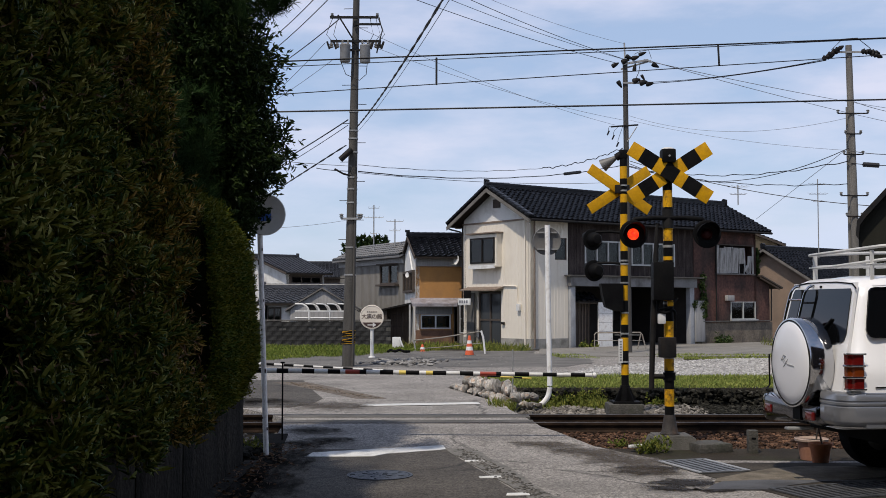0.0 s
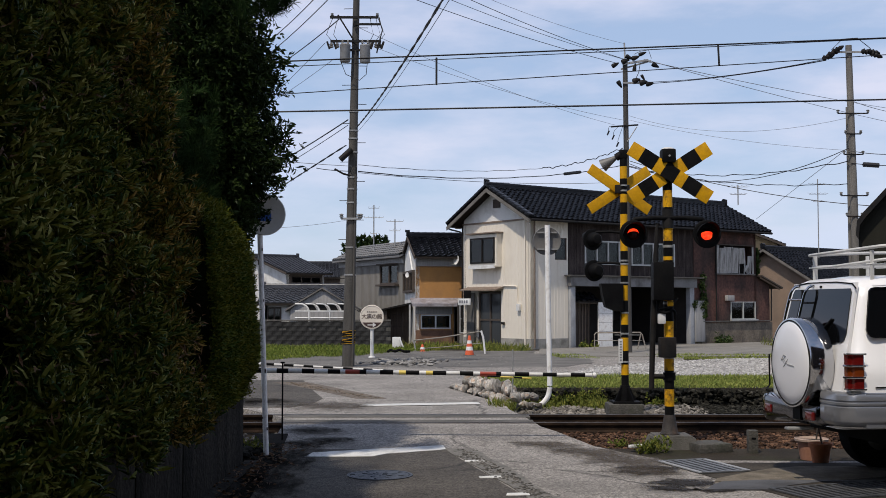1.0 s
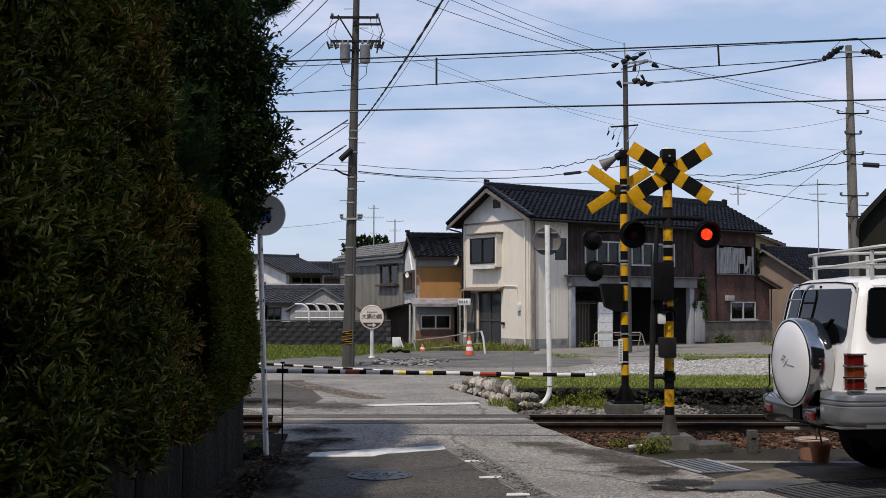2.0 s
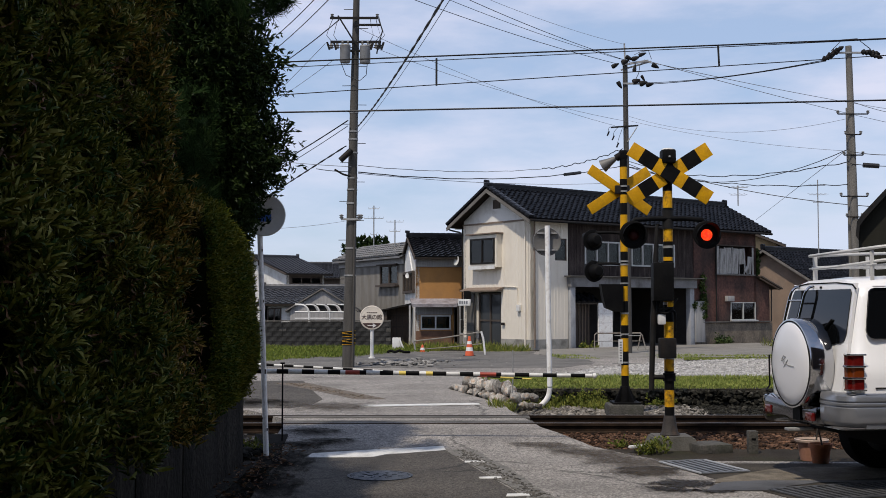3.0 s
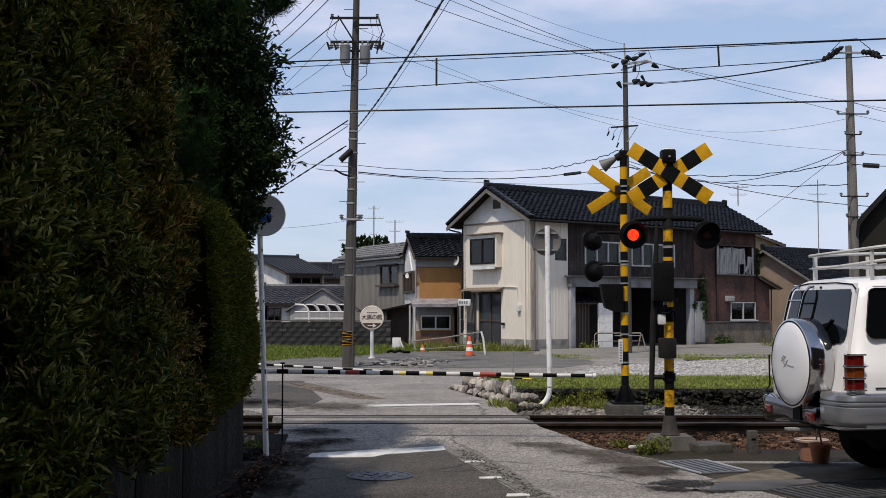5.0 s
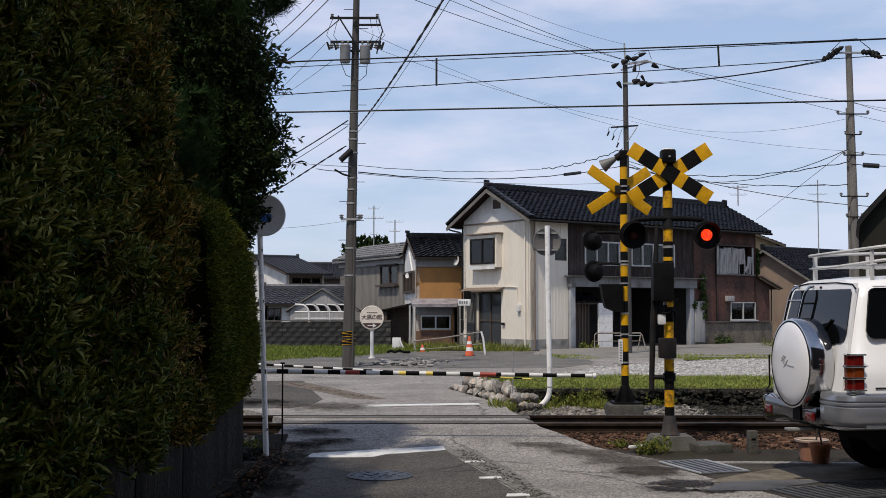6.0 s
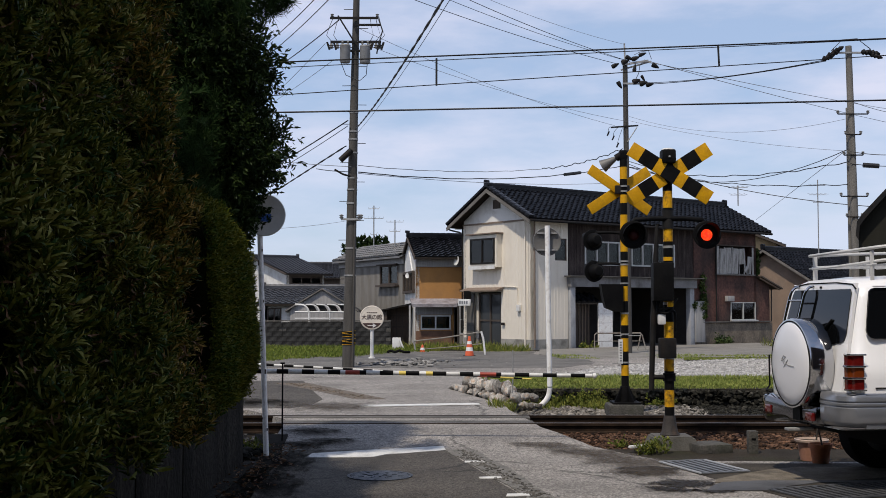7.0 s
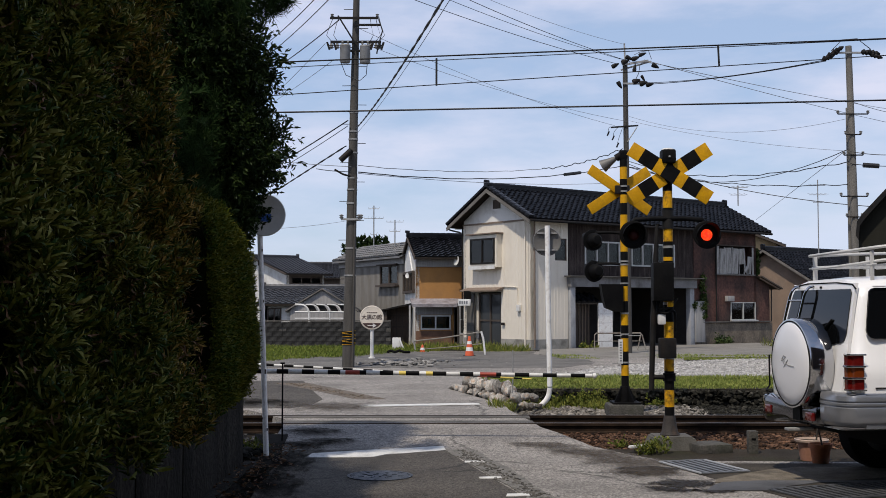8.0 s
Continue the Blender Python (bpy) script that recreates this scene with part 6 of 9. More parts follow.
        prism(bm, [(a, -0.52, 1.505), (b, -0.52, 2.505), (b, -0.52, 2.42), (a, -0.52, 1.4)], (0, 1.4, 0))
        part("porch_roof", bm, M_TILE_G, e, "grey porch roof")
    # carport of bent white pipes
    cpt = thing("carport", pose(-6.06, 48.6, 0.0), "white pipe-framed carport with a curved clear roof", "carport")
    for k in range(5):
        x = 0.46 * k
        arc = [(x - 0.30, 0, 1.70), (x + 0.02, 0, 1.68), (x + 0.20, 0, 1.58), (x + 0.29, 0, 1.40)]
        part("hoop", tube(bmesh.new(), bent(arc + ([(0.32, 0, 1.1), (0.33, 0, 0.0)] if k == 0 else []), 4), 0.045 if k == 0 else 0.03, 8), M_WHITE, cpt, "bent white pipe")
        if k < 4:
            bm = bmesh.new()
            line = bent([(x + 0.05, 0.06, 1.70), (x + 0.22, 0.06, 1.62), (x + 0.34, 0.06, 1.42)], 3)
            for a, b in zip(line, line[1:]):
                prism(bm, [a, b, b + Vector((0.30, 0, 0)), a + Vector((0.30, 0, 0))], (0, 0.01, 0))
            part("roof_sheet", bm, M_DARK, cpt, "smoky clear roof sheet")
    for z in (1.38, 1.10):
        part("rail", rod(bmesh.new(), (-0.3, 0.0, z), (2.25, 0.0, z), 0.032), M_WHITE, cpt, "white rail")
    for x in (1.2, 2.2):
        part("post", rod(bmesh.new(), (x, 0.0, 0.0), (x, 0.0, 1.4), 0.03), M_WHITE, cpt, "white post")
    # right-hand neighbours
    simple_house(pose(18.26, 56.11, -0.05, 0, 0, 36.4), 9.0, 5.2, 2.86, 4.62, 0.35, 0.52, M_MORTAR, M_TILE_J, "tan mortar house with a black tile roof", [(1.0, 2.0, 1.0, 1.9, 2, M_ALU)])
    simple_house(pose(19.73, 66.46, -0.05, 0, 0, 80), 6.0, 6.4, 5.26, 6.76, 0.4, 0.4, M_TANWALL, M_TILE_G, "ochre house with a tile roof behind its neighbour", [])
    # dark shed behind the car
    sh = thing("shed", pose(8.84, 24.0, -0.02, 0, 0, -22), "dark olive metal shed with a steep gambrel roof", "shed")
    bm = bmesh.new()
    prism(bm, [(0, 0, 0), (3.6, 0, 0), (3.6, 0, 3.4), (2.6, 0, 4.5), (1.8, 0, 4.9), (1.0, 0, 4.5), (0.06, 0, 3.45), (0, 0, 3.3)], (0, 3.5, 0))
    part("wall", bm, M_OLIVE, sh, "dark olive metal walls")
    out = [(-0.05, 3.15), (-0.02, 3.45), (0.10, 3.62), (1.0, 4.60), (1.8, 5.02), (2.6, 4.60), (3.65, 3.5), (3.65, 3.15)]
    bm = bmesh.new()
    prism(bm, [(x, -0.22, z) for x, z in out] + [(1.8 + (x - 1.8) * 0.97, -0.22, z - 0.10) for x, z in out[::-1]], (0, 4.0, 0))
    part("roof", bm, M_DARK, sh, "dark sheet roof")
    # garden wall of blocks is built with the pieces at the end


M_TANWALL = mat("yellowish_mortar", (0.42, 0.30, 0.16), (0.34, 0.245, 0.135), 1.5, 0.9, 0, 0.2, 40, 0.12, (0.24, 0.18, 0.11), 1.2, 0.5)
M_OLIVE = mat("dark_olive_sheet", (0.015, 0.015, 0.011), (0.023, 0.022, 0.016), 2, 0.8, 0, 0.1, 40, 0.15, spec=0.15)
build_other_houses()


def build_sky_blockers():
    """Unseen plain boxes beside and behind the camera, added to block skylight."""
    for x, y, w, l, h in ((8.2, -2.5, 8.0, 15.0, 6.2), (0.0, -16.0, 20.0, 6.0, 6.5), (-8.5, 0.0, 6.0, 20.0, 3.0)):
        bm = bmesh.new()
        prism(bm, [(x - w / 2, y - l / 2, -0.05), (x + w / 2, y - l / 2, -0.05), (x + w / 2, y + l / 2, -0.05), (x - w / 2, y + l / 2, -0.05)], (0, 0, h))
        tagged(part("sky_blocker", bm, M_BROWN), "unseen plain box added to block skylight from the street", "wall", "", "structure")


build_sky_blockers()


# ---- utility poles ----
M_DRUM = mat("transformer_grey", (0.17, 0.175, 0.18), (0.22, 0.225, 0.23), 5, 0.55, 0, 0.05, 50, 0.1, (0.12, 0.10, 0.085), 4, 0.5)


def utility_pole(base, top, r0, r1, label, steps=True, stuff=None):
    e = thing("utility_pole", pose(*base), label, "utility pole", "utility poles")
    d = Vector(top) - Vector(base)
    part("shaft", rod(bmesh.new(), (0, 0, -0.2), d, r0, r1, 20), stuff or M_POLE, e, "tapered grey concrete shaft")
    if steps:
        for i in range(16):
            t = 0.22 + i * 0.047
            p = d * t
            s = 1 if i % 2 else -1
            part("step", rod(bmesh.new(), p, p + Vector((s * 0.32, 0.02, 0.0)), 0.009, n=6), M_DARK, e)
    return e, d


def insulator(parent, loc, m=None, s=1.0):
    part("insulator", lathe(bmesh.new(), [(0.0, 0.0), (0.03 * s, 0.0), (0.03 * s, 0.03 * s), (0.06 * s, 0.05 * s), (0.03 * s, 0.07 * s), (0.06 * s, 0.10 * s), (0.03 * s, 0.12 * s), (0.0, 0.13 * s)], (Matrix.Translation(loc) @ (m or Matrix())), 10), M_CERAMIC, parent, "white porcelain insulator")


def build_poles():
    e, d = utility_pole((-2.42, 28.9, 0.0), (-2.22, 28.9, 10.6), 0.162, 0.074, "grey concrete utility pole with two transformers and wires")
    def at(z):
        return d * (z / d.z)
    for z, w, dx in ((9.04, 1.25, -0.03), (8.42, 1.3, 0.02), (8.55, 0.0, 0)):
        if w:
            p = at(z)
            part("crossarm", box(bmesh.new(), (p.x + dx, -0.16, z), (w, 0.06, 0.055)), M_DARK, e, "dark steel crossarm")
    part("crossarm", box(bmesh.new(), (at(8.9).x + 0.3, -0.16, 8.86), (0.7, 0.05, 0.05)), M_DARK, e, "short steel crossarm")
    part("brace", rod(bmesh.new(), (at(9).x - 0.45, -0.16, 9.1), (at(8.3).x, -0.14, 8.4), 0.02), M_DARK, e)
    for x in (-0.235, 0.275):
        tr = part("transformer", lathe(bmesh.new(), [(0.0, -0.03), (0.12, -0.03), (0.135, 0.0), (0.135, 0.38), (0.142, 0.40), (0.13, 0.43), (0.0, 0.44)], pose(at(7.8).x + x, -0.2, 7.90 + (0 if x < 0 else -0.02)), 20), M_DRUM, e, "grey drum transformer")
        for k in (-0.07, 0.07):
            part("bushing", lathe(bmesh.new(), [(0.02, 0.0), (0.035, 0.02), (0.02, 0.04), (0.035, 0.06), (0.0, 0.12)], pose(at(7.8).x + x + k, -0.2, 8.34), 8), M_CERAMIC, tr)
        part("bracket", box(bmesh.new(), (at(7.8).x + x * 0.5, -0.1, 8.2), (0.2, 0.08, 0.05)), M_DARK, e)
    for x in (-0.60, 0.56):
        insulator(e, (at(9.1).x + x, -0.16, 9.05), s=0.8)
    for x in (-0.6, -0.45, 0.4, 0.55, 0.64):
        insulator(e, (at(8.1).x + x, -0.16, 8.38), pose(0, 0, 0, 180), s=1.1)
        part("fuse_cutout", box(bmesh.new(), (0, 0, 0), (0.05, 0.06, 0.2), m=pose(at(8.1).x + x * 1.12, -0.22, 8.30, 0, 18 * (1 if x > 0 else -1), 0)), M_DARK, e, "dark fuse cutout")
        part("jumper", tube(bmesh.new(), [(at(8.1).x + x, -0.16, 8.44), (at(8.1).x + x * 1.2, -0.2, 8.58), (at(8.1).x + x * 1.05, -0.2, 8.85), (at(9).x + x * 0.95, -0.16, 9.05)], 0.008, 6), M_WIRE, e)
    part("jumper", tube(bmesh.new(), [(at(9).x + 0.6, -0.16, 9.0), (at(9).x + 0.7, -0.2, 8.7), (at(9).x + 0.6, -0.2, 8.35), (at(9).x + 0.55, -0.2, 8.1)], 0.02, 6), M_WIRE, e)
    part("jumper", tube(bmesh.new(), [(at(8).x - 0.35, -0.2, 7.88), (at(7).x - 0.2, -0.2, 7.55), (at(7).x + 0.15, -0.2, 7.40), (at(7).x + 0.32, -0.2, 7.55), (at(8).x + 0.33, -0.2, 7.86)], 0.01, 6), M_WIRE, e)
    part("cable_closure", rod(bmesh.new(), (at(5.6).x - 0.30, -0.25, 5.35), (at(5.6).x - 0.02, -0.2, 5.62), 0.075, 0.075, 12), M_DARK, e, "black cable closure")
    for z in (6.6, 6.1, 5.9, 5.55, 4.9, 4.6, 4.25, 3.1, 2.4):
        p = at(z)
        r = 0.162 + (0.074 - 0.162) * z / 10.6
        part("band", lathe(bmesh.new(), [(r - 0.02, 0.0), (r + 0.012, 0.0), (r + 0.012, 0.04), (r - 0.02, 0.04)], pose(p.x, 0, z), 20), M_STEEL, e, "steel band")
    for z0, z1 in ((0.66, 0.80), (0.84, 1.00)):
        p = at(z0)
        part("guard_sheath", lathe(bmesh.new(), [(0.14, z0), (0.167, z0), (0.1655, z1), (0.14, z1)], pose(p.x, 0, 0), 20), M_BLACK, e, "black guard sheath with yellow lines")
    for z, tilt in ((0.99, 0.02), (0.93, -0.02), (0.87, 0.015), (0.79, 0.025), (0.73, -0.015), (0.67, 0.01)):
        p = at(z)
        part("guard_stripe", tube(bmesh.new(), [(p.x + 0.168 * math.cos(a), 0.168 * math.sin(a), z + tilt * math.cos(a)) for a in [math.pi + i * math.pi / 8 for i in range(9)]], 0.006, 6), M_YELLOW, e, "yellow guard line")
    part("conduit", rod(bmesh.new(), (0.12, -0.13, 0.0), (at(5.0).x + 0.09, -0.11, 5.0), 0.028, n=8), M_POLE, e, "grey cable conduit")
    p = at(3.85)
    part("bracket", box(bmesh.new(), (p.x, -0.16, 3.85), (0.5, 0.05, 0.05)), M_STEEL, e, "small steel bracket")
    for x in (-0.24, 0.2, 0.26):
        insulator(e, (p.x + x, -0.16, 3.85), s=1.0)
    part("lamp_arm", tube(bmesh.new(), [(p.x, -0.1, 4.95), (p.x - 0.2, -0.15, 5.0), (p.x - 0.42, -0.2, 5.12)], 0.025, 8), M_DARK, e, "short dark arm")
    # middle pole
    e, d = utility_pole((6.40, 39.0, 0.0), (6.34, 39.0, 10.2), 0.112, 0.085, "slim concrete utility pole beside the old house", False)
    x0 = 6.34 - 6.40
    part("top_rod", rod(bmesh.new(), (x0, 0, 10.1), (x0 - 0.02, 0, 10.78), 0.03), M_STEEL, e)
    part("crossarm", box(bmesh.new(), (0, 0, 0), (0.9, 0.07, 0.07), m=pose(x0 + 0.35, -0.1, 10.08, 0, -9, 0)), M_STEEL, e, "tilted steel crossarm")
    part("crossarm", box(bmesh.new(), (x0 + 0.35, -0.1, 9.35), (0.9, 0.06, 0.06)), M_STEEL, e)
    part("crossarm", box(bmesh.new(), (0, 0, 0), (0.95, 0.05, 0.05), m=pose(x0 - 0.05, -0.1, 7.85, 0, -4, 0)), M_DARK, e)
    for x, z, ry, s in ((-0.34, 9.96, 62, 0.9), (0.0, 10.10, 70, 1.1), (0.14, 10.30, 118, 0.9), (0.36, 10.22, 70, 1.0), (0.60, 10.36, 70, 0.8), (1.05, 10.02, 118, 1.0), (0.40, 9.82, 10, 0.8), (0.66, 9.62, 150, 0.6), (-0.16, 9.40, 150, 0.9), (0.38, 9.42, 70, 1.2), (0.62, 9.36, 75, 1.2), (0.84, 9.32, 80, 1.0)):
        part("insulator_cover", lathe(bmesh.new(), [(0.0, -0.04), (0.075 * s, -0.035), (0.09 * s, 0.02), (0.065 * s, 0.13), (0.028 * s, 0.22), (0.0, 0.25)], pose(x0 + x - 0.1, -0.12, z - 0.02, 0, ry, 0), 10), M_DARK, e, "dark insulator cover")
    part("crossarm", box(bmesh.new(), (0, 0, 0), (1.1, 0.06, 0.05), m=pose(x0 + 0.4, 0.1, 10.02, 0, -16, 0)), M_STEEL, e, "second tilted crossarm")
    part("strain_link", rod(bmesh.new(), (x0 + 0.70, -0.1, 10.10), (x0 + 1.22, -0.1, 10.02), 0.014, n=6), M_STEEL, e, "thin steel link to the power line")
    part("brace", rod(bmesh.new(), (x0 + 0.04, -0.1, 7.3), (x0 + 0.38, -0.1, 7.82), 0.018, n=6), M_STEEL, e)
    for x, z in ((-0.62, 7.6), (-0.45, 7.45), (-0.30, 7.2)):
        part("fuse_cutout", box(bmesh.new(), (0, 0, 0), (0.05, 0.05, 0.17), m=pose(x0 + x, -0.12, z, 0, 24, 0)), M_DARK, e, "dark fuse cutout")
        part("jumper", tube(bmesh.new(), bent([(x0 + x, -0.12, z + 0.08), (x0 + x + 0.04, -0.12, z + 0.22), (x0 + x + 0.18, -0.12, 7.82)], 3), 0.008, 6), M_WIRE, e)
    part("jumper", tube(bmesh.new(), [(x0 + 0.3, -0.12, 9.4), (x0 + 0.45, -0.12, 9.7), (x0 + 0.5, -0.12, 10.0)], 0.012, 6), M_WIRE, e)
    part("jumper", tube(bmesh.new(), [(x0 + 0.9, -0.12, 10.2), (x0 + 0.8, -0.12, 10.5), (x0 + 0.5, -0.12, 10.45), (x0 + 0.3, -0.12, 10.35)], 0.010, 6), M_WIRE, e)
    # right pole
    e, d = utility_pole((11.02, 30.0, 0.0), (10.87, 30.0, 8.6), 0.118, 0.082, "pale concrete utility pole with dark insulators behind the car", False, M_POLE_PALE)
    x0 = -0.15
    part("second_shaft", rod(bmesh.new(), (-0.15, 0.1, 0), (-0.175, 0.1, 6.95), 0.048, 0.045, 12), M_POLE_PALE, e, "shorter attached pole")
    part("crossarm", box(bmesh.new(), (x0 + 0.05, -0.1, 8.4), (1.1, 0.045, 0.045)), M_STEEL, e)
    for x, z, ry in ((-0.62, 8.22, 70), (-0.48, 8.32, 70), (-0.35, 8.4, 60), (0.42, 8.42, 100), (0.58, 8.42, 100), (0.66, 8.36, 110)):
        part("insulator", lathe(bmesh.new(), [(0.0, -0.03), (0.04, -0.02), (0.085, 0.04), (0.05, 0.08), (0.08, 0.13), (0.045, 0.17), (0.065, 0.22), (0.02, 0.32), (0.0, 0.33)], pose(x0 + x - 0.1, -0.12, z, 0, ry, 0), 10), M_DARK, e, "dark insulator")
    for z, w in ((6.75, 0.8), (6.2, 0.4), (5.65, 0.5), (4.55, 0.7), (4.0, 0.4)):
        part("bracket", box(bmesh.new(), (x0 + 0.05, -0.1, z), (w, 0.035, 0.03)), M_DARK, e)
        for s in (-1, 1):
            insulator(e, (x0 + 0.05 + s * w / 2, -0.1, z), s=0.8)
    part("jumper", tube(bmesh.new(), [(x0 - 0.5, -0.1, 8.45), (x0 - 0.2, -0.1, 8.75), (x0 + 0.2, -0.1, 8.78), (x0 + 0.55, -0.1, 8.5)], 0.01, 6), M_WIRE, e)


build_poles()


# ---- wires ----
def wire(name, a, b, sag, r, material, label, n=18, bulges=(), twist=0.0, wave=0.0):
    a, b = Vector(a), Vector(b)
    pts = []
    for i in range(n + 1):
        t = i / n
        p = a.lerp(b, t)
        p.z -= 4 * sag * t * (1 - t) - wave * (math.sin(37 * t) + 0.6 * math.sin(83 * t + 1))
        pts.append(p)
    e = thing(name, pose(*a), label, "wire", "overhead wires")
    if twist:
        length = (b - a).length
        m = int(length * 6)
        for s in (0, 1):
            q = []
            for i in range(m + 1):
                t = i / m
                p = a.lerp(b, t)
                p.z -= 4 * sag * t * (1 - t)
                ang = 2 * math.pi * length * t / 1.7 + s * math.pi
                q.append(p - a + Vector((math.cos(ang), 0, math.sin(ang))) * twist)
            part("strand", tube(bmesh.new(), q, r, 5), material, e, "twisted strand")
    else:
        part("strand", tube(bmesh.new(), [p - a for p in pts], r, 6), material, e)
    for t0, t1, rr in bulges:
        def q(t):
            p = a.lerp(b, t)
            p.z -= 4 * sag * t * (1 - t)
            return p - a
        part("splice", rod(bmesh.new(), q(t0), q(t1), rr, n=8), M_WIRE, e, "thicker splice sleeve")
    return e


# ---- vegetation ----
def hedge_one(rng):
    """Tall, loose row of large-needled conifers along the road."""
    e = thing("hedge", pose(0, 0, 0), "tall dark evergreen hedge with long needle leaves on a wall", "hedge", "hedges")
    Y0, Y1, Z0, Z1 = -2.0, 9.15, 0.70, 5.3

    def face_x(y, z):
        bulge = 0.22 * np.abs(np.cos((y - 8.45) * math.pi / 1.7)) ** 0.7 + 0.04 * np.sin(z * 3.1 + y * 2.3) + 0.03 * np.sin(z * 7 + y * 5)
        end = 0.55 * smooth01(8.3, 9.15, y) ** 2.2
        return -2.14 + bulge - 0.10 * np.maximum(z - 1.4, 0) - end + 0.12 * smooth01(2.4, 0.9, z)

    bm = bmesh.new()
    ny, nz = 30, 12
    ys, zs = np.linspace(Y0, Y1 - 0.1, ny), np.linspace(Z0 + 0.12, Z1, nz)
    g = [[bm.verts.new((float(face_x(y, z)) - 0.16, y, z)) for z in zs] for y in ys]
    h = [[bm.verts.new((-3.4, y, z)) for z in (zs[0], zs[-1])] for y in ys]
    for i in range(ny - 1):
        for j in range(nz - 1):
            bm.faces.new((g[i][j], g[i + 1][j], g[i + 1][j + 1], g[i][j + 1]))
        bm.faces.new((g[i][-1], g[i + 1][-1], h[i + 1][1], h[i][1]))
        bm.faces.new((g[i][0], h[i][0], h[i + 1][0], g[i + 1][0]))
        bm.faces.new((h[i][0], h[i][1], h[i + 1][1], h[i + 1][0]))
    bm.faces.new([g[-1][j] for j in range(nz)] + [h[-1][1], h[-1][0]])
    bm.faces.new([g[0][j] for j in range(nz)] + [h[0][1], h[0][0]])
    # dark core, coloured as the shade behind the leaves
    part("shaded_core", bm, M_CORE, e, "dark solid core, shade inside the foliage put in its colour")
    # upright shoots with narrow leaves all round, in clumps with dark gaps between them
    ns, m = 9200, 32
    sy = np.where(rng.uniform(0, 1, ns) < 0.1, rng.uniform(1.5, 4.6, ns), 4.6 + (Y1 - 4.6) * rng.uniform(0, 1, ns) ** 0.85)
    sz = rng.uniform(Z0, Z1, ns)
    tuft = np.sin(sy * 10.0 + 2.1 * np.sin(sz * 4.3)) * np.sin(sz * 8.5 + 1.9 * np.sin(sy * 5.1 + 1.0)) + 0.45 * np.sin(sy * 19.0 + sz * 15.0) + 0.35 * np.sin(sy * 3.1 - sz * 2.3 + 0.6)
    keep = tuft + rng.normal(0, 0.30, ns) > 0.05
    sy, sz, tuft = sy[keep], sz[keep], tuft[keep]
    ns = len(sy)
    root = np.stack([face_x(sy, sz) - rng.uniform(0.0, 0.12, ns) + 0.11 * np.clip(tuft, -1, 1), sy, sz], 1)
    axis = unit(np.stack([rng.normal(0.42, 0.40, ns), rng.normal(-0.10, 0.50, ns), rng.normal(0.70, 0.38, ns)], 1))
    long = rng.uniform(0.10, 0.24, ns)
    # far leaves golden, the sunnier light put in their colour; near ones deep green
    gold = smooth01(6.4, 8.6, sy + rng.normal(0, 0.55, ns) + 0.5 * np.sin(sz * 3.7)) > rng.uniform(0.15, 0.95, ns)
    for sel, leafs, said in ((~gold, M_HEDGE, "dark green long-leaved foliage"), (gold, M_HEDGE_GOLD, "golden brown and green long-leaved foliage, sunlight put in its colour")):
        q = int(sel.sum())
        u = rng.uniform(0, 1, (q, m))
        n = q * m
        stem = np.repeat(axis[sel], m, 0)
        p = np.repeat(root[sel], m, 0) + stem * (np.repeat(long[sel], m)[:, None] * (u.reshape(-1, 1) - 0.35)) + rng.normal(0, 0.005, (n, 3))
        around = rng.normal(0, 1, (n, 3))
        around = unit(around - stem * np.sum(around * stem, 1, keepdims=True))
        uu = u.reshape(-1)
        big = 1.0 + 0.35 * smooth01(8.0, 5.0, p[:, 1])
        v, f = leaves(p, stem * (0.35 + 0.7 * uu)[:, None] + around * (1.0 - 0.5 * uu)[:, None] + rng.normal(0, 0.15, (n, 3)), rng.uniform(0.055, 0.11, n) * (1.1 - 0.4 * uu) * big, rng.uniform(0.0048, 0.0082, n) * big, 0.6, rng)
        cloud("foliage", v, [q[:3] if q[2] == q[3] else q for q in f.tolist()], leafs, e, said)
    vs, fs, k = [], [], 0
    # sparse filling deeper inside
    n = 8000
    y = 1.5 + (Y1 - 1.5) * rng.uniform(0, 1, n) ** 0.8
    z = rng.uniform(Z0, Z1, n)
    v, f = blades(np.stack([face_x(y, z) - rng.uniform(0.08, 0.2, n), y, z], 1), np.stack([rng.normal(0.6, 0.4, n), rng.normal(0, 0.6, n), rng.normal(0.4, 0.5, n)], 1), rng.uniform(0.05, 0.1, n), rng.uniform(0.004, 0.007, n), 0.4, rng)
    vs.append(v)
    fs.append(f + k)
    k += len(v)
    m = 5200
    y3 = rng.uniform(Y0, Y1, m)
    top = np.stack([rng.uniform(-3.45, -2.3, m), y3, np.full(m, Z1) + rng.normal(0.0, 0.05, m)], 1)
    back = np.stack([np.full(m, -3.42) + rng.normal(0, 0.03, m), y3, rng.uniform(Z0, Z1, m)], 1)
    early = np.stack([face_x(rng.uniform(Y0, 1.6, m), rng.uniform(Z0, Z1, m)), rng.uniform(Y0, 1.6, m), rng.uniform(Z0, Z1, m)], 1)
    for q, nor in ((top, (0.1, 0, 0.9)), (back, (-0.8, 0, 0.4)), (early, (0.7, 0, 0.4))):
        q5 = np.repeat(q, 5, 0)
        v, f = blades(q5, np.array(nor) + rng.normal(0, 0.55, (m * 5, 3)), rng.uniform(0.06, 0.13, m * 5), rng.uniform(0.006, 0.010, m * 5), 0.5, rng)
        vs.append(v)
        fs.append(f + k)
        k += len(v)
    # far end, seen as a ragged edge
    m = 1800
    z2, x2 = rng.uniform(Z0, Z1, m), rng.uniform(0, 1, m)
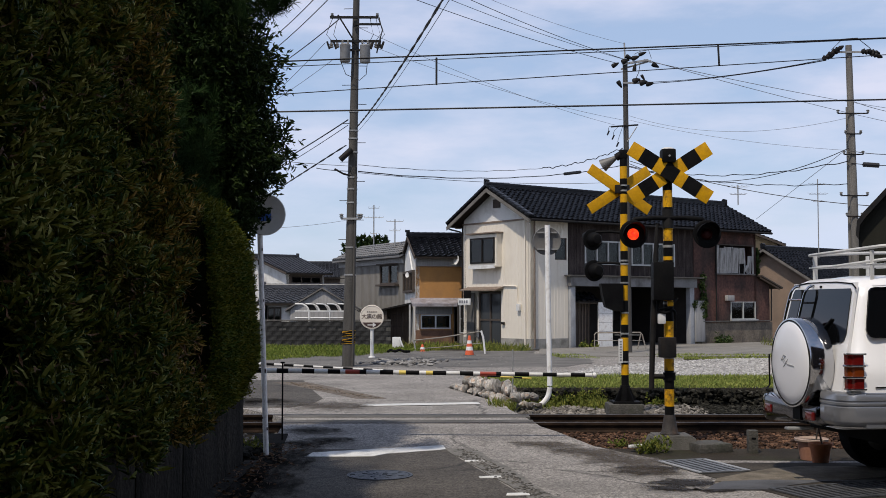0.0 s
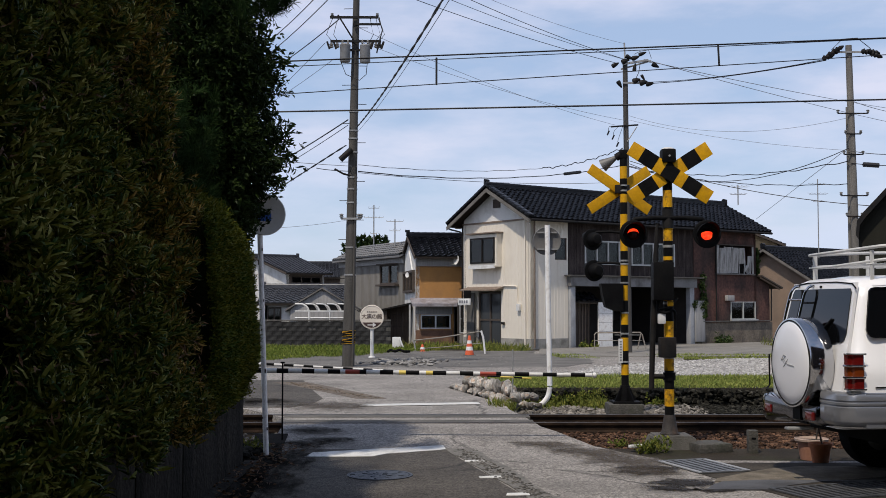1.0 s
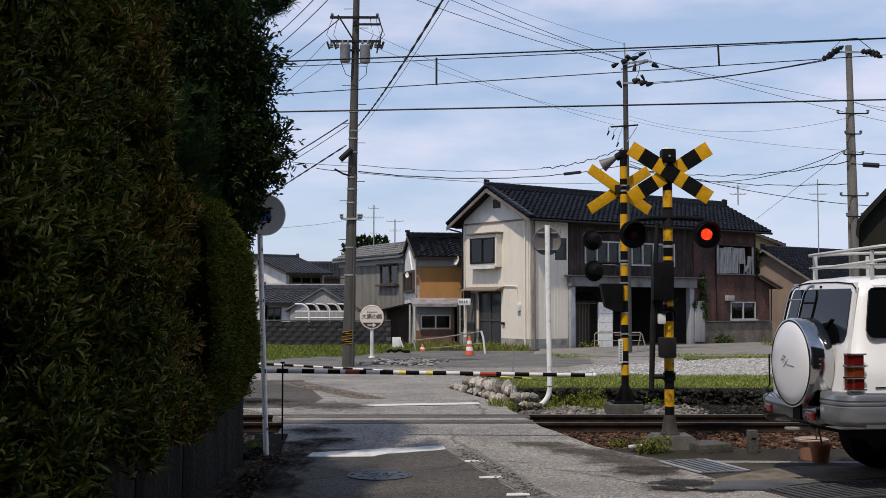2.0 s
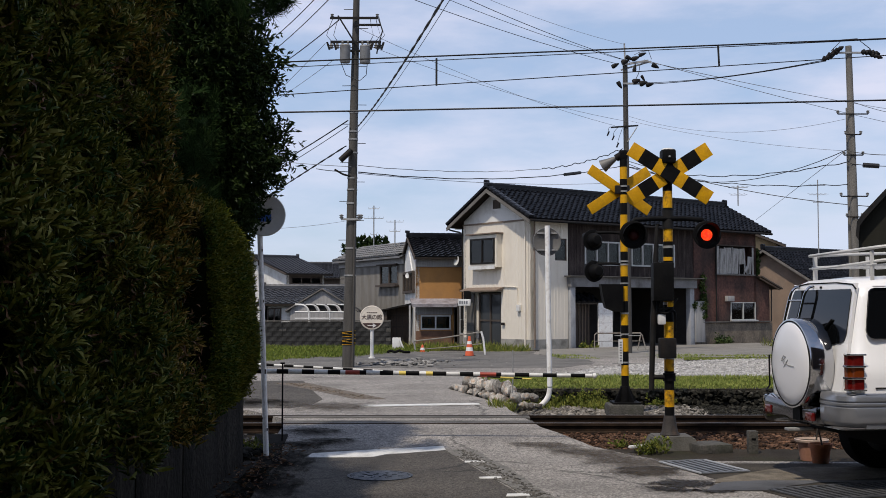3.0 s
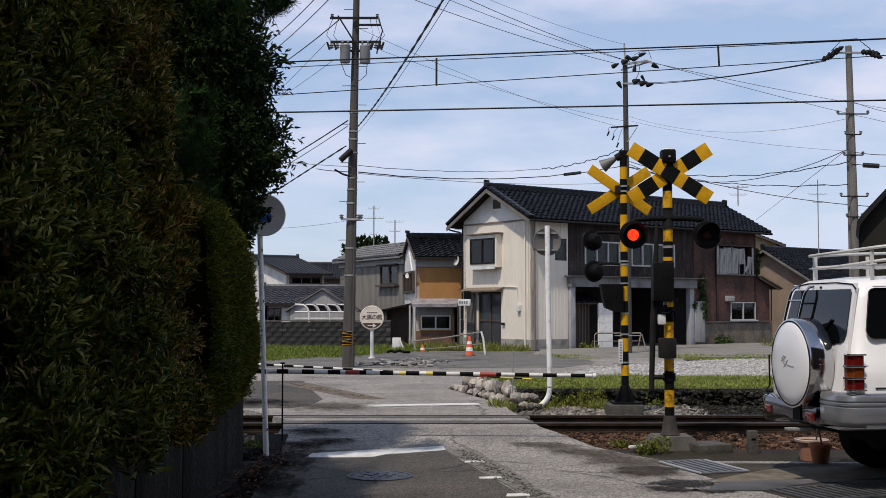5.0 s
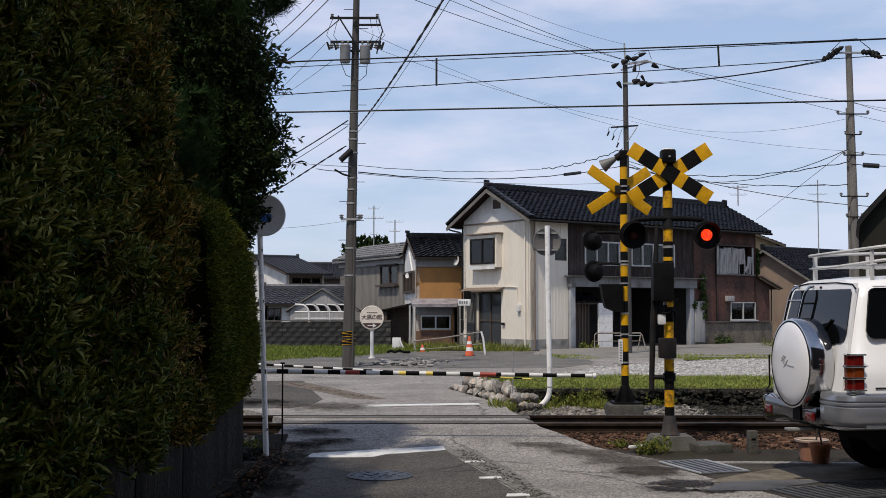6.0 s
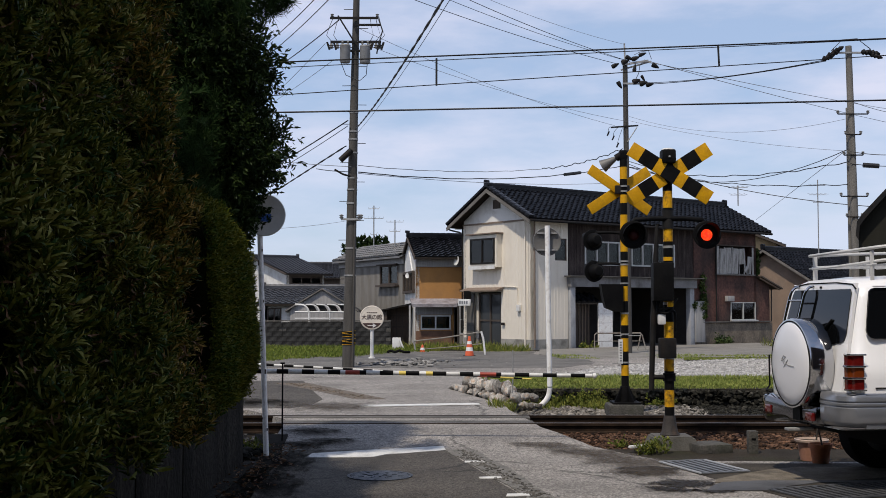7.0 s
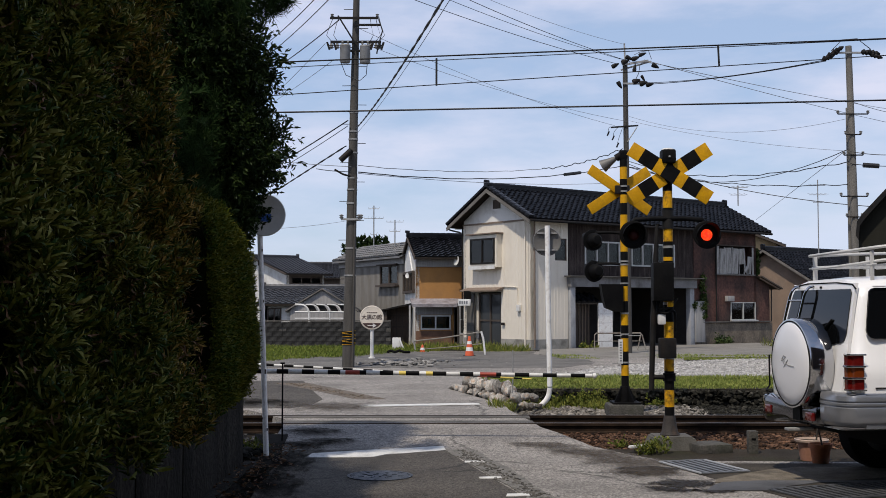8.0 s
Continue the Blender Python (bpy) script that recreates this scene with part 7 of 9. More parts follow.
    p2 = np.stack([face_x(np.full(m, 9.1), z2) - x2 * 0.8, np.full(m, 9.1) + rng.normal(0, 0.05, m), z2], 1)
    v, f = blades(np.repeat(p2, 4, 0), unit(np.repeat(np.stack([rng.normal(0.3, 0.3, m), rng.normal(0.6, 0.3, m), rng.normal(0.3, 0.4, m)], 1), 4, 0)) + rng.normal(0, 0.4, (m * 4, 3)), rng.uniform(0.05, 0.12, m * 4), 0.007, 0.5, rng)
    vs.append(v)
    fs.append(f + k)
    cloud("inner_leaves", np.concatenate(vs), np.concatenate(fs), M_HEDGE, e, "sparse dark inner leaves")
    n = 1900
    y, z = rng.uniform(4.6, Y1, n), rng.uniform(Z0, Z1, n)
    v, f = blades(np.stack([face_x(y, z) + rng.uniform(-0.02, 0.09, n), y, z], 1), np.stack([rng.normal(0.3, 0.5, n), rng.normal(0, 0.6, n), rng.normal(-0.1, 0.6, n)], 1), rng.uniform(0.05, 0.10, n), 0.007, 0.6, rng)
    cloud("dry_leaves", v, f, M_DEADLEAF, e, "withered brown leaves")


def hedge_two(rng):
    """Low clipped hedge at the end of the wall."""
    e = thing("hedge", pose(0, 0, 0), "clipped dark green hedge, rounded at its end, on a concrete wall", "hedge", "hedges")
    Y0, Y1, Z0 = 9.55, 11.75, 0.72

    def top(y):
        return 2.60 - 0.50 * smooth01(10.75, 11.75, y) ** 1.6

    def face_x(y, z):
        t = (z - Z0) / (top(y) - Z0)
        return -1.908 - 0.26 * smooth01(0.75, 1.0, t) ** 2 - 0.10 * smooth01(0.25, 0.0, t) - 0.10 * smooth01(11.3, 11.75, y) ** 2 + 0.03 * np.sin(z * 5 + y * 4)

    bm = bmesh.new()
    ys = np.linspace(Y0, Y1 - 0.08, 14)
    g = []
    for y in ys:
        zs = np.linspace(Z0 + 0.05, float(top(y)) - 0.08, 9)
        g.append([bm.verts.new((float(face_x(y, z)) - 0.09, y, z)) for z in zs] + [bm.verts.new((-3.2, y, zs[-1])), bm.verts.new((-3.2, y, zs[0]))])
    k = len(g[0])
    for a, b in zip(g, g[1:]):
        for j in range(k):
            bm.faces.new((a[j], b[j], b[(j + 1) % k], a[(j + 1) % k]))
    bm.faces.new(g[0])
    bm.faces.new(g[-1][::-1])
    part("shaded_core", bm, M_CORE, e, "dark solid core, shade inside the foliage put in its colour")
    n = 12000
    y = rng.uniform(Y0, Y1, n)
    t = rng.uniform(0, 1, n)
    z = Z0 + (top(y) - Z0) * t
    p = np.stack([face_x(y, z) - rng.uniform(0, 0.08, n), y, z], 1)
    m = 5000
    y2 = rng.uniform(Y0, Y1, m)
    q = np.stack([rng.uniform(-3.2, -2.1, m), y2, top(y2) - rng.uniform(0, 0.06, m)], 1)
    m2 = 3500
    z3 = rng.uniform(Z0, 2.15, m2)
    s = np.stack([rng.uniform(-3.0, -1.97, m2), Y1 - rng.uniform(0, 0.07, m2) - 0.03, z3], 1)
    base = np.concatenate([p, q, s])
    nor = np.concatenate([np.tile((0.8, 0.1, 0.3), (n, 1)), np.tile((0.1, 0.1, 0.9), (m, 1)), np.tile((0.1, 0.8, 0.3), (m2, 1))])
    vs, fs, k = [], [], 0
    for r in range(4):
        N = len(base)
        v, f = blades(base + rng.normal(0, 0.015, (N, 3)), nor + rng.normal(0, 0.5, (N, 3)), rng.uniform(0.03, 0.08, N), rng.uniform(0.004, 0.0075, N), 0.5, rng)
        vs.append(v)
        fs.append(f + k)
        k += len(v)
    cloud("foliage", np.concatenate(vs), np.concatenate(fs), M_HEDGE_B, e, "fine clipped green foliage")


def leaf_ball(rng, centre, radii, n, shell=0.45, leaf=(0.05, 0.085), w=(0.010, 0.016), droop=-0.2, twigs=None):
    """Leaves in tufts through an ellipsoid, denser to the outside. Returns verts, faces."""
    tufts = n // 9
    d = unit(rng.normal(size=(tufts, 3)))
    r = (shell + (1 - shell) * rng.uniform(0, 1, tufts) ** 0.6)[:, None] * rng.uniform(0.88, 1.12, (tufts, 1))
    lump = 1 + 0.14 * np.sin(d[:, :1] * 7 + 1.3) * np.sin(d[:, 2:] * 6 + d[:, 1:2] * 5)
    c = np.array(centre) + d * r * lump * np.array(radii)
    way = unit(d + rng.normal(0, 0.5, (tufts, 3)) + (0, 0, 0.1))
    base = np.repeat(c, 9, 0) + np.repeat(way, 9, 0) * rng.uniform(-0.10, 0.06, (tufts * 9, 1)) + rng.normal(0, 0.012, (tufts * 9, 3))
    ld = np.repeat(way, 9, 0) + rng.normal(0, 0.75, (tufts * 9, 3)) + (0, 0, droop)
    return blades(base, ld, rng.uniform(*leaf, tufts * 9), rng.uniform(*w, tufts * 9), 0.35, rng)


TREE_PIVOT = (-3.0, 11.8, 3.0)
SWAYING = []


def build_tree(rng):
    e = thing("tree", pose(-3.05, 11.85, 0.0), "dark broad-leaved evergreen tree overhanging the clipped hedge", "tree", "trees")
    part("trunk", tube(bmesh.new(), [(0, 0, -0.1), (0.03, 0.02, 0.8), (-0.02, 0.0, 1.7), (0.05, 0.0, 2.6), (0.0, 0.05, 3.6), (0.02, 0.0, 4.6)], [0.13, 0.11, 0.095, 0.08, 0.055, 0.03], 10), M_BARK, e, "dark bark trunk")
    limbs = [((0.0, 0, 1.9), (0.35, -0.1, 2.3), (0.9, -0.15, 2.6)), ((0.03, 0, 2.5), (0.5, -0.1, 2.95), (1.25, -0.1, 3.35)), ((0.02, 0, 3.0), (0.4, 0.1, 3.7), (0.95, 0.0, 4.2)),
             ((0.0, 0, 3.6), (0.3, -0.1, 4.3), (0.6, 0.0, 4.9)), ((0, 0, 2.6), (-0.5, 0.1, 3.1), (-1.0, 0.0, 3.5)), ((0, 0, 2.8), (0.1, -0.6, 3.3), (0.2, -1.0, 3.7))]
    for pts in limbs:
        part("limb", tube(bmesh.new(), pts, [0.055, 0.035, 0.014], 8), M_BARK, e, "dark limb")
    groups = [((0.69, -0.15, 3.24), (0.74, 0.75, 0.64), 19000, True), ((0.58, -0.1, 4.10), (0.72, 0.85, 0.74), 25000, True), ((0.64, -0.2, 2.60), (0.50, 0.55, 0.42), 12000, True),
              ((0.45, 0.0, 4.95), (0.72, 0.8, 0.62), 12000, False), ((-0.4, 0.0, 3.6), (1.0, 0.95, 1.3), 13000, False), ((0.1, -0.3, 3.3), (0.62, 0.6, 0.9), 9000, False)]
    for c, r, n, sway in groups:
        v, f = leaf_ball(rng, (0, 0, 0), r, n)
        ob = cloud("leafy_branch", v + np.array(c) - (0.05, -0.05, 3.0), f, M_LEAF, e, "dark glossy leaves")
        ob.matrix_basis = pose(0.05, -0.05, 3.0)
        if sway:
            SWAYING.append(ob)
    # solid dark core paints the shade within the crown
    part("shaded_core", lathe(bmesh.new(), [(0.0, -1.1), (0.50, -0.75), (0.74, -0.2), (0.74, 0.5), (0.66, 1.2), (0.45, 1.9), (0.0, 2.2)], pose(0.22, 0, 3.3), 11), M_CORE, e, "dark solid core of the crown, shade put in its colour")


def build_pine(rng):
    e = thing("pine_tree", pose(-3.15, 10.6, 0.0), "dark pine with tufts of long needles above the hedge", "tree", "trees")
    part("trunk", tube(bmesh.new(), [(0, 0, -0.1), (-0.1, 0.1, 1.5), (0.05, 0.0, 2.8), (-0.1, 0.1, 4.2), (0.0, 0.2, 5.6)], [0.14, 0.12, 0.10, 0.08, 0.04], 10), M_BARK, e, "scaly bark trunk")
    tips = []
    for _ in range(64):
        tips.append((rng.uniform(0.05, 0.98), rng.uniform(-0.5, 0.5), rng.uniform(2.55, 3.75)))
    for _ in range(44):
        tips.append((rng.uniform(0.5, 1.66), rng.uniform(-0.1, 0.9), rng.uniform(4.42, 5.1)))
    for _ in range(80):
        tips.append((rng.uniform(0.35, 1.06), rng.uniform(-0.75, -0.2), rng.uniform(2.6, 3.35)))
    for _ in range(46):
        tips.append((rng.uniform(1.22, 1.66), rng.uniform(0.0, 0.4), rng.uniform(4.52, 4.85)))
    for x0, y0, z0 in ((0.0, 0.0, 2.5), (0.0, 0.1, 3.2), (-0.05, 0.1, 4.6)):
        part("limb", tube(bmesh.new(), [(0, 0.05, z0), (0.3, 0.0, z0 + 0.12), (0.55, 0.1, z0 + 0.2)] if z0 < 4 else [(0, 0.1, z0), (0.8, 0.3, z0 + 0.35), (1.5, 0.4, z0 + 0.3)], [0.05, 0.03, 0.012], 8), M_BARK, e, "dark limb")
    vs, fs, k = [], [], 0
    for t in tips:
        n = 90
        ax = unit(np.array([[rng.normal(0.35, 0.4), rng.normal(-0.3, 0.5), rng.normal(0.5, 0.4)]]))
        along = rng.uniform(-0.12, 0.05, (n, 1))
        v, f = blades(np.array(t) + ax * along, ax + rng.normal(0, 0.62, (n, 3)), rng.uniform(0.09, 0.15, n), 0.0027, 0.15, rng)
        vs.append(v)
        fs.append(f + k)
        k += len(v)
    cloud("needles", np.concatenate(vs), np.concatenate(fs), M_PINE, e, "long dark green needles")


def build_vegetation():
    rng = np.random.default_rng(21)
    hedge_one(rng)
    hedge_two(rng)
    build_tree(rng)
    build_pine(rng)
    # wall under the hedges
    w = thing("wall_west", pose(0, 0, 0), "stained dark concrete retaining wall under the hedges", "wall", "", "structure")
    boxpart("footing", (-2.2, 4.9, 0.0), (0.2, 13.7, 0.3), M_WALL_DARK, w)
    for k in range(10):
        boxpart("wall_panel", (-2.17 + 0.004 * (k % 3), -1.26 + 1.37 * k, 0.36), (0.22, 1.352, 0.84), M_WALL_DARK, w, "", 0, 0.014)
    tagged(boxpart("bank", (-5.2, 4.9, 0.3), (5.8, 13.7, 0.9), M_SOIL), "raised soil bed behind the wall", "ground", "", "structure")
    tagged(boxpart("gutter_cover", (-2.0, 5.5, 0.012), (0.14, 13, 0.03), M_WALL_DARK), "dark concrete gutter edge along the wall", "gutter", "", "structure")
    c = np.stack([rng.normal(-2.2, 0.10, 130), rng.uniform(11.9, 13.0, 130), rng.uniform(-0.02, 0.07, 130)], 1)
    tagged(rocks("dark_rubble", c, rng.uniform(0.03, 0.085, 130), M_STONE_DARK, None, "", 0.7, rng), "dark rubble at the wall's end", "rubble")
    # leaf litter
    n = 420
    p = np.stack([rng.normal(-1.82, 0.14, n), rng.uniform(8.5, 13.2, n), np.full(n, 0.03) + rng.uniform(0, 0.02, n)], 1)
    v, f = blades(p, rng.normal(0, 1, (n, 3)) * (1, 1, 0.15), rng.uniform(0.03, 0.07, n), 0.01, 0.2, rng)
    tagged(cloud("leaf_litter", v, f, M_DEADLEAF), "dry brown leaf litter along the wall foot", "leaves")

    def grass(name, n, x0, x1, y0, y1, z, hmin, hmax, w, mat_, label, mask=None, category="grass"):
        x, y = rng.uniform(x0, x1, n), rng.uniform(y0, y1, n)
        if mask is not None:
            ok = mask(x, y)
            x, y = x[ok], y[ok]
        m = len(x)
        patch = 0.55 + 0.45 * np.sin(x * 2.1 + y * 1.3) * np.sin(x * 0.9 - y * 2.2)
        zz = z(y) if callable(z) else np.full(m, z)
        v, f = blades(np.stack([x, y, zz], 1), np.stack([rng.normal(0, 0.35, m), rng.normal(0, 0.35, m), np.ones(m)], 1), rng.uniform(hmin, hmax, m) * (0.6 + 0.6 * patch), w, 0.5, rng)
        tagged(cloud(name, v, f, mat_), label, category)

    grass("verge_grass", 30000, 0.6, 9.5, 19.2, 22.6, lambda y: terrace_h(y) + 0.005, 0.035, 0.105, 0.006, M_GRASS, "short green grass on the verge above the stone wall", lambda x, y: x > 1.2 - (y - 19.2) * 0.30 + 0.1 * np.sin(y * 5))
    grass("yard_grass", 34000, -10.5, -0.5, 31.6, 44.8, lambda y: road_h(y), 0.05, 0.19, 0.010, M_YARD_GRASS, "long green grass growing before the block wall", lambda x, y: y > np.minimum(40.5, 32.0 + 1.9 * np.maximum(0, x + 5.2)) + 0.5 * np.sin(x * 2.7) + 0.4 * np.sin(x * 7.1 + y))
    grass("yard_grass", 3600, -1.8, 3.2, 40.5, 45.5, -0.06, 0.08, 0.40, 0.012, M_WEED, "green weeds in front of the shop house", lambda x, y: y > 41.9 + 1.0 * np.sin(x * 2.3) + 0.5 * np.sin(x * 6.0) - x * 0.6)
    grass("lot_grass", 9000, 3.5, 16, 34.0, 37.2, -0.0, 0.03, 0.12, 0.012, M_GRASS, "thin dry grass strip along the gravel lot", lambda x, y: np.sin(x * 1.9) + np.sin(x * 0.7 + 1) > -0.4)
    grass("weeds", 1500, 13.0, 17.0, 41.5, 46.5, -0.04, 0.15, 0.55, 0.014, M_WEED, "tall yellow-green weeds by the lot", category="weeds")
    grass("weeds", 3200, 1.0, 2.7, 17.6, 19.15, -0.04, 0.04, 0.20, 0.007, M_WEED, "green weeds below the stone wall", lambda x, y: y > 18.9 - 0.7 * np.abs(np.sin(x * 3.0)), "weeds")
    grass("weeds", 110, 2.20, 2.56, 12.86, 13.04, 0.0, 0.08, 0.22, 0.0045, M_WEED, "yellow-green grass tuft against the signal's concrete foot", None, "weeds")
    grass("weeds", 60, 2.02, 2.20, 13.38, 13.52, -0.02, 0.05, 0.13, 0.0045, M_WEED, "small grass tuft beside the road", None, "weeds")
    grass("weeds", 500, 0.75, 1.1, 17.2, 18.2, 0.0, 0.08, 0.26, 0.007, M_WEED, "green weed tuft at the road edge", None, "weeds")
    for x, y, z, rx, ry, rz, n, lab in ((2.36, 12.98, 0.03, 0.20, 0.12, 0.12, 170, "leafy yellow-green weeds against the signal's concrete foot"), (2.54, 12.97, 0.03, 0.11, 0.09, 0.12, 90, "leafy weeds against the concrete foot"),
                                        (2.12, 13.45, -0.02, 0.15, 0.10, 0.07, 110, "small leafy weed tuft beside the road"), (2.30, 12.86, 0.0, 0.12, 0.1, 0.12, 110, "leafy weeds at the road edge"),
                                        (2.05, 18.95, 0.06, 0.30, 0.16, 0.16, 700, "green weeds growing on the rubble wall"), (2.45, 18.9, 0.10, 0.26, 0.16, 0.16, 600, "green weeds growing on the rubble wall"),
                                        (-2.12, 12.85, 0.02, 0.14, 0.25, 0.10, 260, "dark weeds at the foot of the sign pole"),
                                        (3.6, 18.98, 0.02, 0.3, 0.1, 0.1, 350, "green weeds growing on the rubble wall")):
        v, f = leaf_ball(rng, (x, y, z), (rx, ry, rz), n, 0.1, (0.028, 0.055), (0.011, 0.019), 0.4)
        v[:, 2] = np.maximum(v[:, 2], -0.03)
        tagged(cloud("weeds", v, f, M_WEED), lab, "weeds")


build_vegetation()


def sway_tree():
    base = pose(0.05, -0.05, 3.0)
    lift = [(0.0, 0.0), (0.5, 0.4), (1.0, 1.2), (1.5, 0.4), (2.2, -0.2), (3.0, 0.35), (3.5, -0.9), (4.0, -1.4), (4.5, -1.4), (5.2, -1.0), (6.0, -1.4), (6.5, -2.0), (7.0, -1.1), (7.5, -1.6), (8.0, -1.1)]
    for k, ob in enumerate(SWAYING):
        s = (1.0, 0.7, 0.5)[k % 3]
        walk(ob, [(t, base @ pose(0, 0, 0, 0.3 * a * s, a * s, 0.25 * a * s)) for t, a in lift])


# ---- stones of the retaining wall ----
M_RUBBLE = mat("broken_asphalt", (0.13, 0.125, 0.118), (0.26, 0.25, 0.235), 6, 0.9, 0, 0.4, 30, 0.4, island=0.5)


def build_stone_walls():
    rng = np.random.default_rng(5)
    e = thing("stone_wall", pose(0, 0, 0), "low wall of rounded pale field stones beside the road", "stone wall")
    k = 0
    path = [(1.05, 17.75), (0.92, 18.6), (0.72, 19.4), (0.45, 20.4), (0.16, 21.45)]
    seg = []
    for a, b in zip(path, path[1:]):
        for i in range(7):
            t = i / 7
            seg.append((a[0] + (b[0] - a[0]) * t, a[1] + (b[1] - a[1]) * t))
    meshes = []
    for _ in range(6):
        bm = bmesh.new()
        bmesh.ops.create_icosphere(bm, subdivisions=2, radius=1.0)
        o = rng.uniform(0, 10, 3)
        for v in bm.verts:
            v.co *= 1 + 0.55 * noise.noise(v.co * 1.0 + Vector(o)) + 0.16 * noise.noise(v.co * 2.6 + Vector(o))
        me = bpy.data.meshes.new("stone")
        bm.to_mesh(me)
        bm.free()
        me.materials.append(M_STONE)
        me.shade_smooth()
        me.set_sharp_from_angle(angle=radians(48))
        meshes.append(me)

    def put(x, y, z, s, flat=0.75):
        ob = new("stone", meshes[int(rng.integers(0, 6))])
        ob.parent = e
        q = rng.uniform(0.7, 1.35, 3)
        ob.matrix_basis = pose(x, y, z, *rng.uniform(-25, 25, 2), rng.uniform(0, 360)) @ Matrix.Diagonal((s * q[0], s * q[1], s * flat * q[2], 1))

    for i, (x, y) in enumerate(seg):
        low = float(road_h(y)) if y > 18 else 0.02
        put(x + rng.normal(0, 0.02), y, low + 0.03, rng.uniform(0.052, 0.090), 0.95)
        if y < 20.9:
            put(x + 0.10 + rng.normal(0, 0.015), y + 0.06, low + 0.185, rng.uniform(0.055, 0.088), 1.4)
    for k in range(9):
        t = k / 8
        put(1.20 + 0.30 * t + rng.normal(0, 0.02), 18.25 - 0.15 * t + rng.normal(0, 0.04), 0.21 - 0.03 * t, rng.uniform(0.05, 0.075), 0.8)
        put(1.22 + 0.28 * t + rng.normal(0, 0.02), 18.10 - 0.15 * t + rng.normal(0, 0.04), 0.07, rng.uniform(0.045, 0.07), 0.8)
    # dark rubble face along the track
    n = 1500
    c = np.stack([rng.uniform(1.1, 9.5, n), 19.12 + rng.normal(0, 0.03, n), rng.uniform(-0.10, 0.22, n)], 1)
    w = thing("rubble_wall", pose(0, 0, 0), "dark mossy rubble wall holding up the grass verge", "stone wall")
    rocks("rubble", c, rng.uniform(0.035, 0.075, n), M_STONE_DARK, w, "dark mossy stones", 0.8, rng)
    boxpart("backing", (5.4, 19.22, 0.05), (8.6, 0.12, 0.34), M_STONE_DARK, w, "dark earth backing")
    # heaps of broken asphalt by the pole
    c = np.stack([rng.normal(-1.05, 0.55, 230), rng.normal(30.3, 0.6, 230), 0.07 + rng.uniform(0, 0.10, 230)], 1)
    tagged(rocks("rubble_heap", c, rng.uniform(0.03, 0.15, 230), M_RUBBLE, None, "", 0.4, rng), "heap of broken grey asphalt pieces", "rubble")


build_stone_walls()


def build_gravel():
    rng = np.random.default_rng(15)
    n = 7000
    y = 22.4 + 11.0 * rng.uniform(0, 1, n) ** 1.4
    x = 2.0 + 0.32 * (y - 22.4) + 0.026 * (y - 22.4) ** 2 + rng.normal(0, 0.2, n) + rng.uniform(0, 1, n) * (9 + (y - 22.4) * 0.1)
    c = np.stack([x, y, terrace_h(y) + 0.002], 1)
    tagged(rocks("gravel", c, rng.uniform(0.018, 0.05, n), M_GRAVEL_STONE, None, "", 0.7, rng), "loose pale gravel on the lot", "gravel")
    n = 450
    y = rng.uniform(29, 38, n)
    x = rng.uniform(-6, 2, n)
    c = np.stack([x, y, road_h(y) + 0.004], 1)
    tagged(rocks("grit", c, rng.uniform(0.012, 0.03, n), M_RUBBLE, None, "", 0.7, rng), "scattered grey grit on the pavement", "grit")


build_gravel()


# ---- roadside signs ----
M_CHIP = mat("rust_spot", (0.022, 0.014, 0.010), (0.05, 0.028, 0.018), 20, 0.9, 0, 0.2, 60, 0.3)


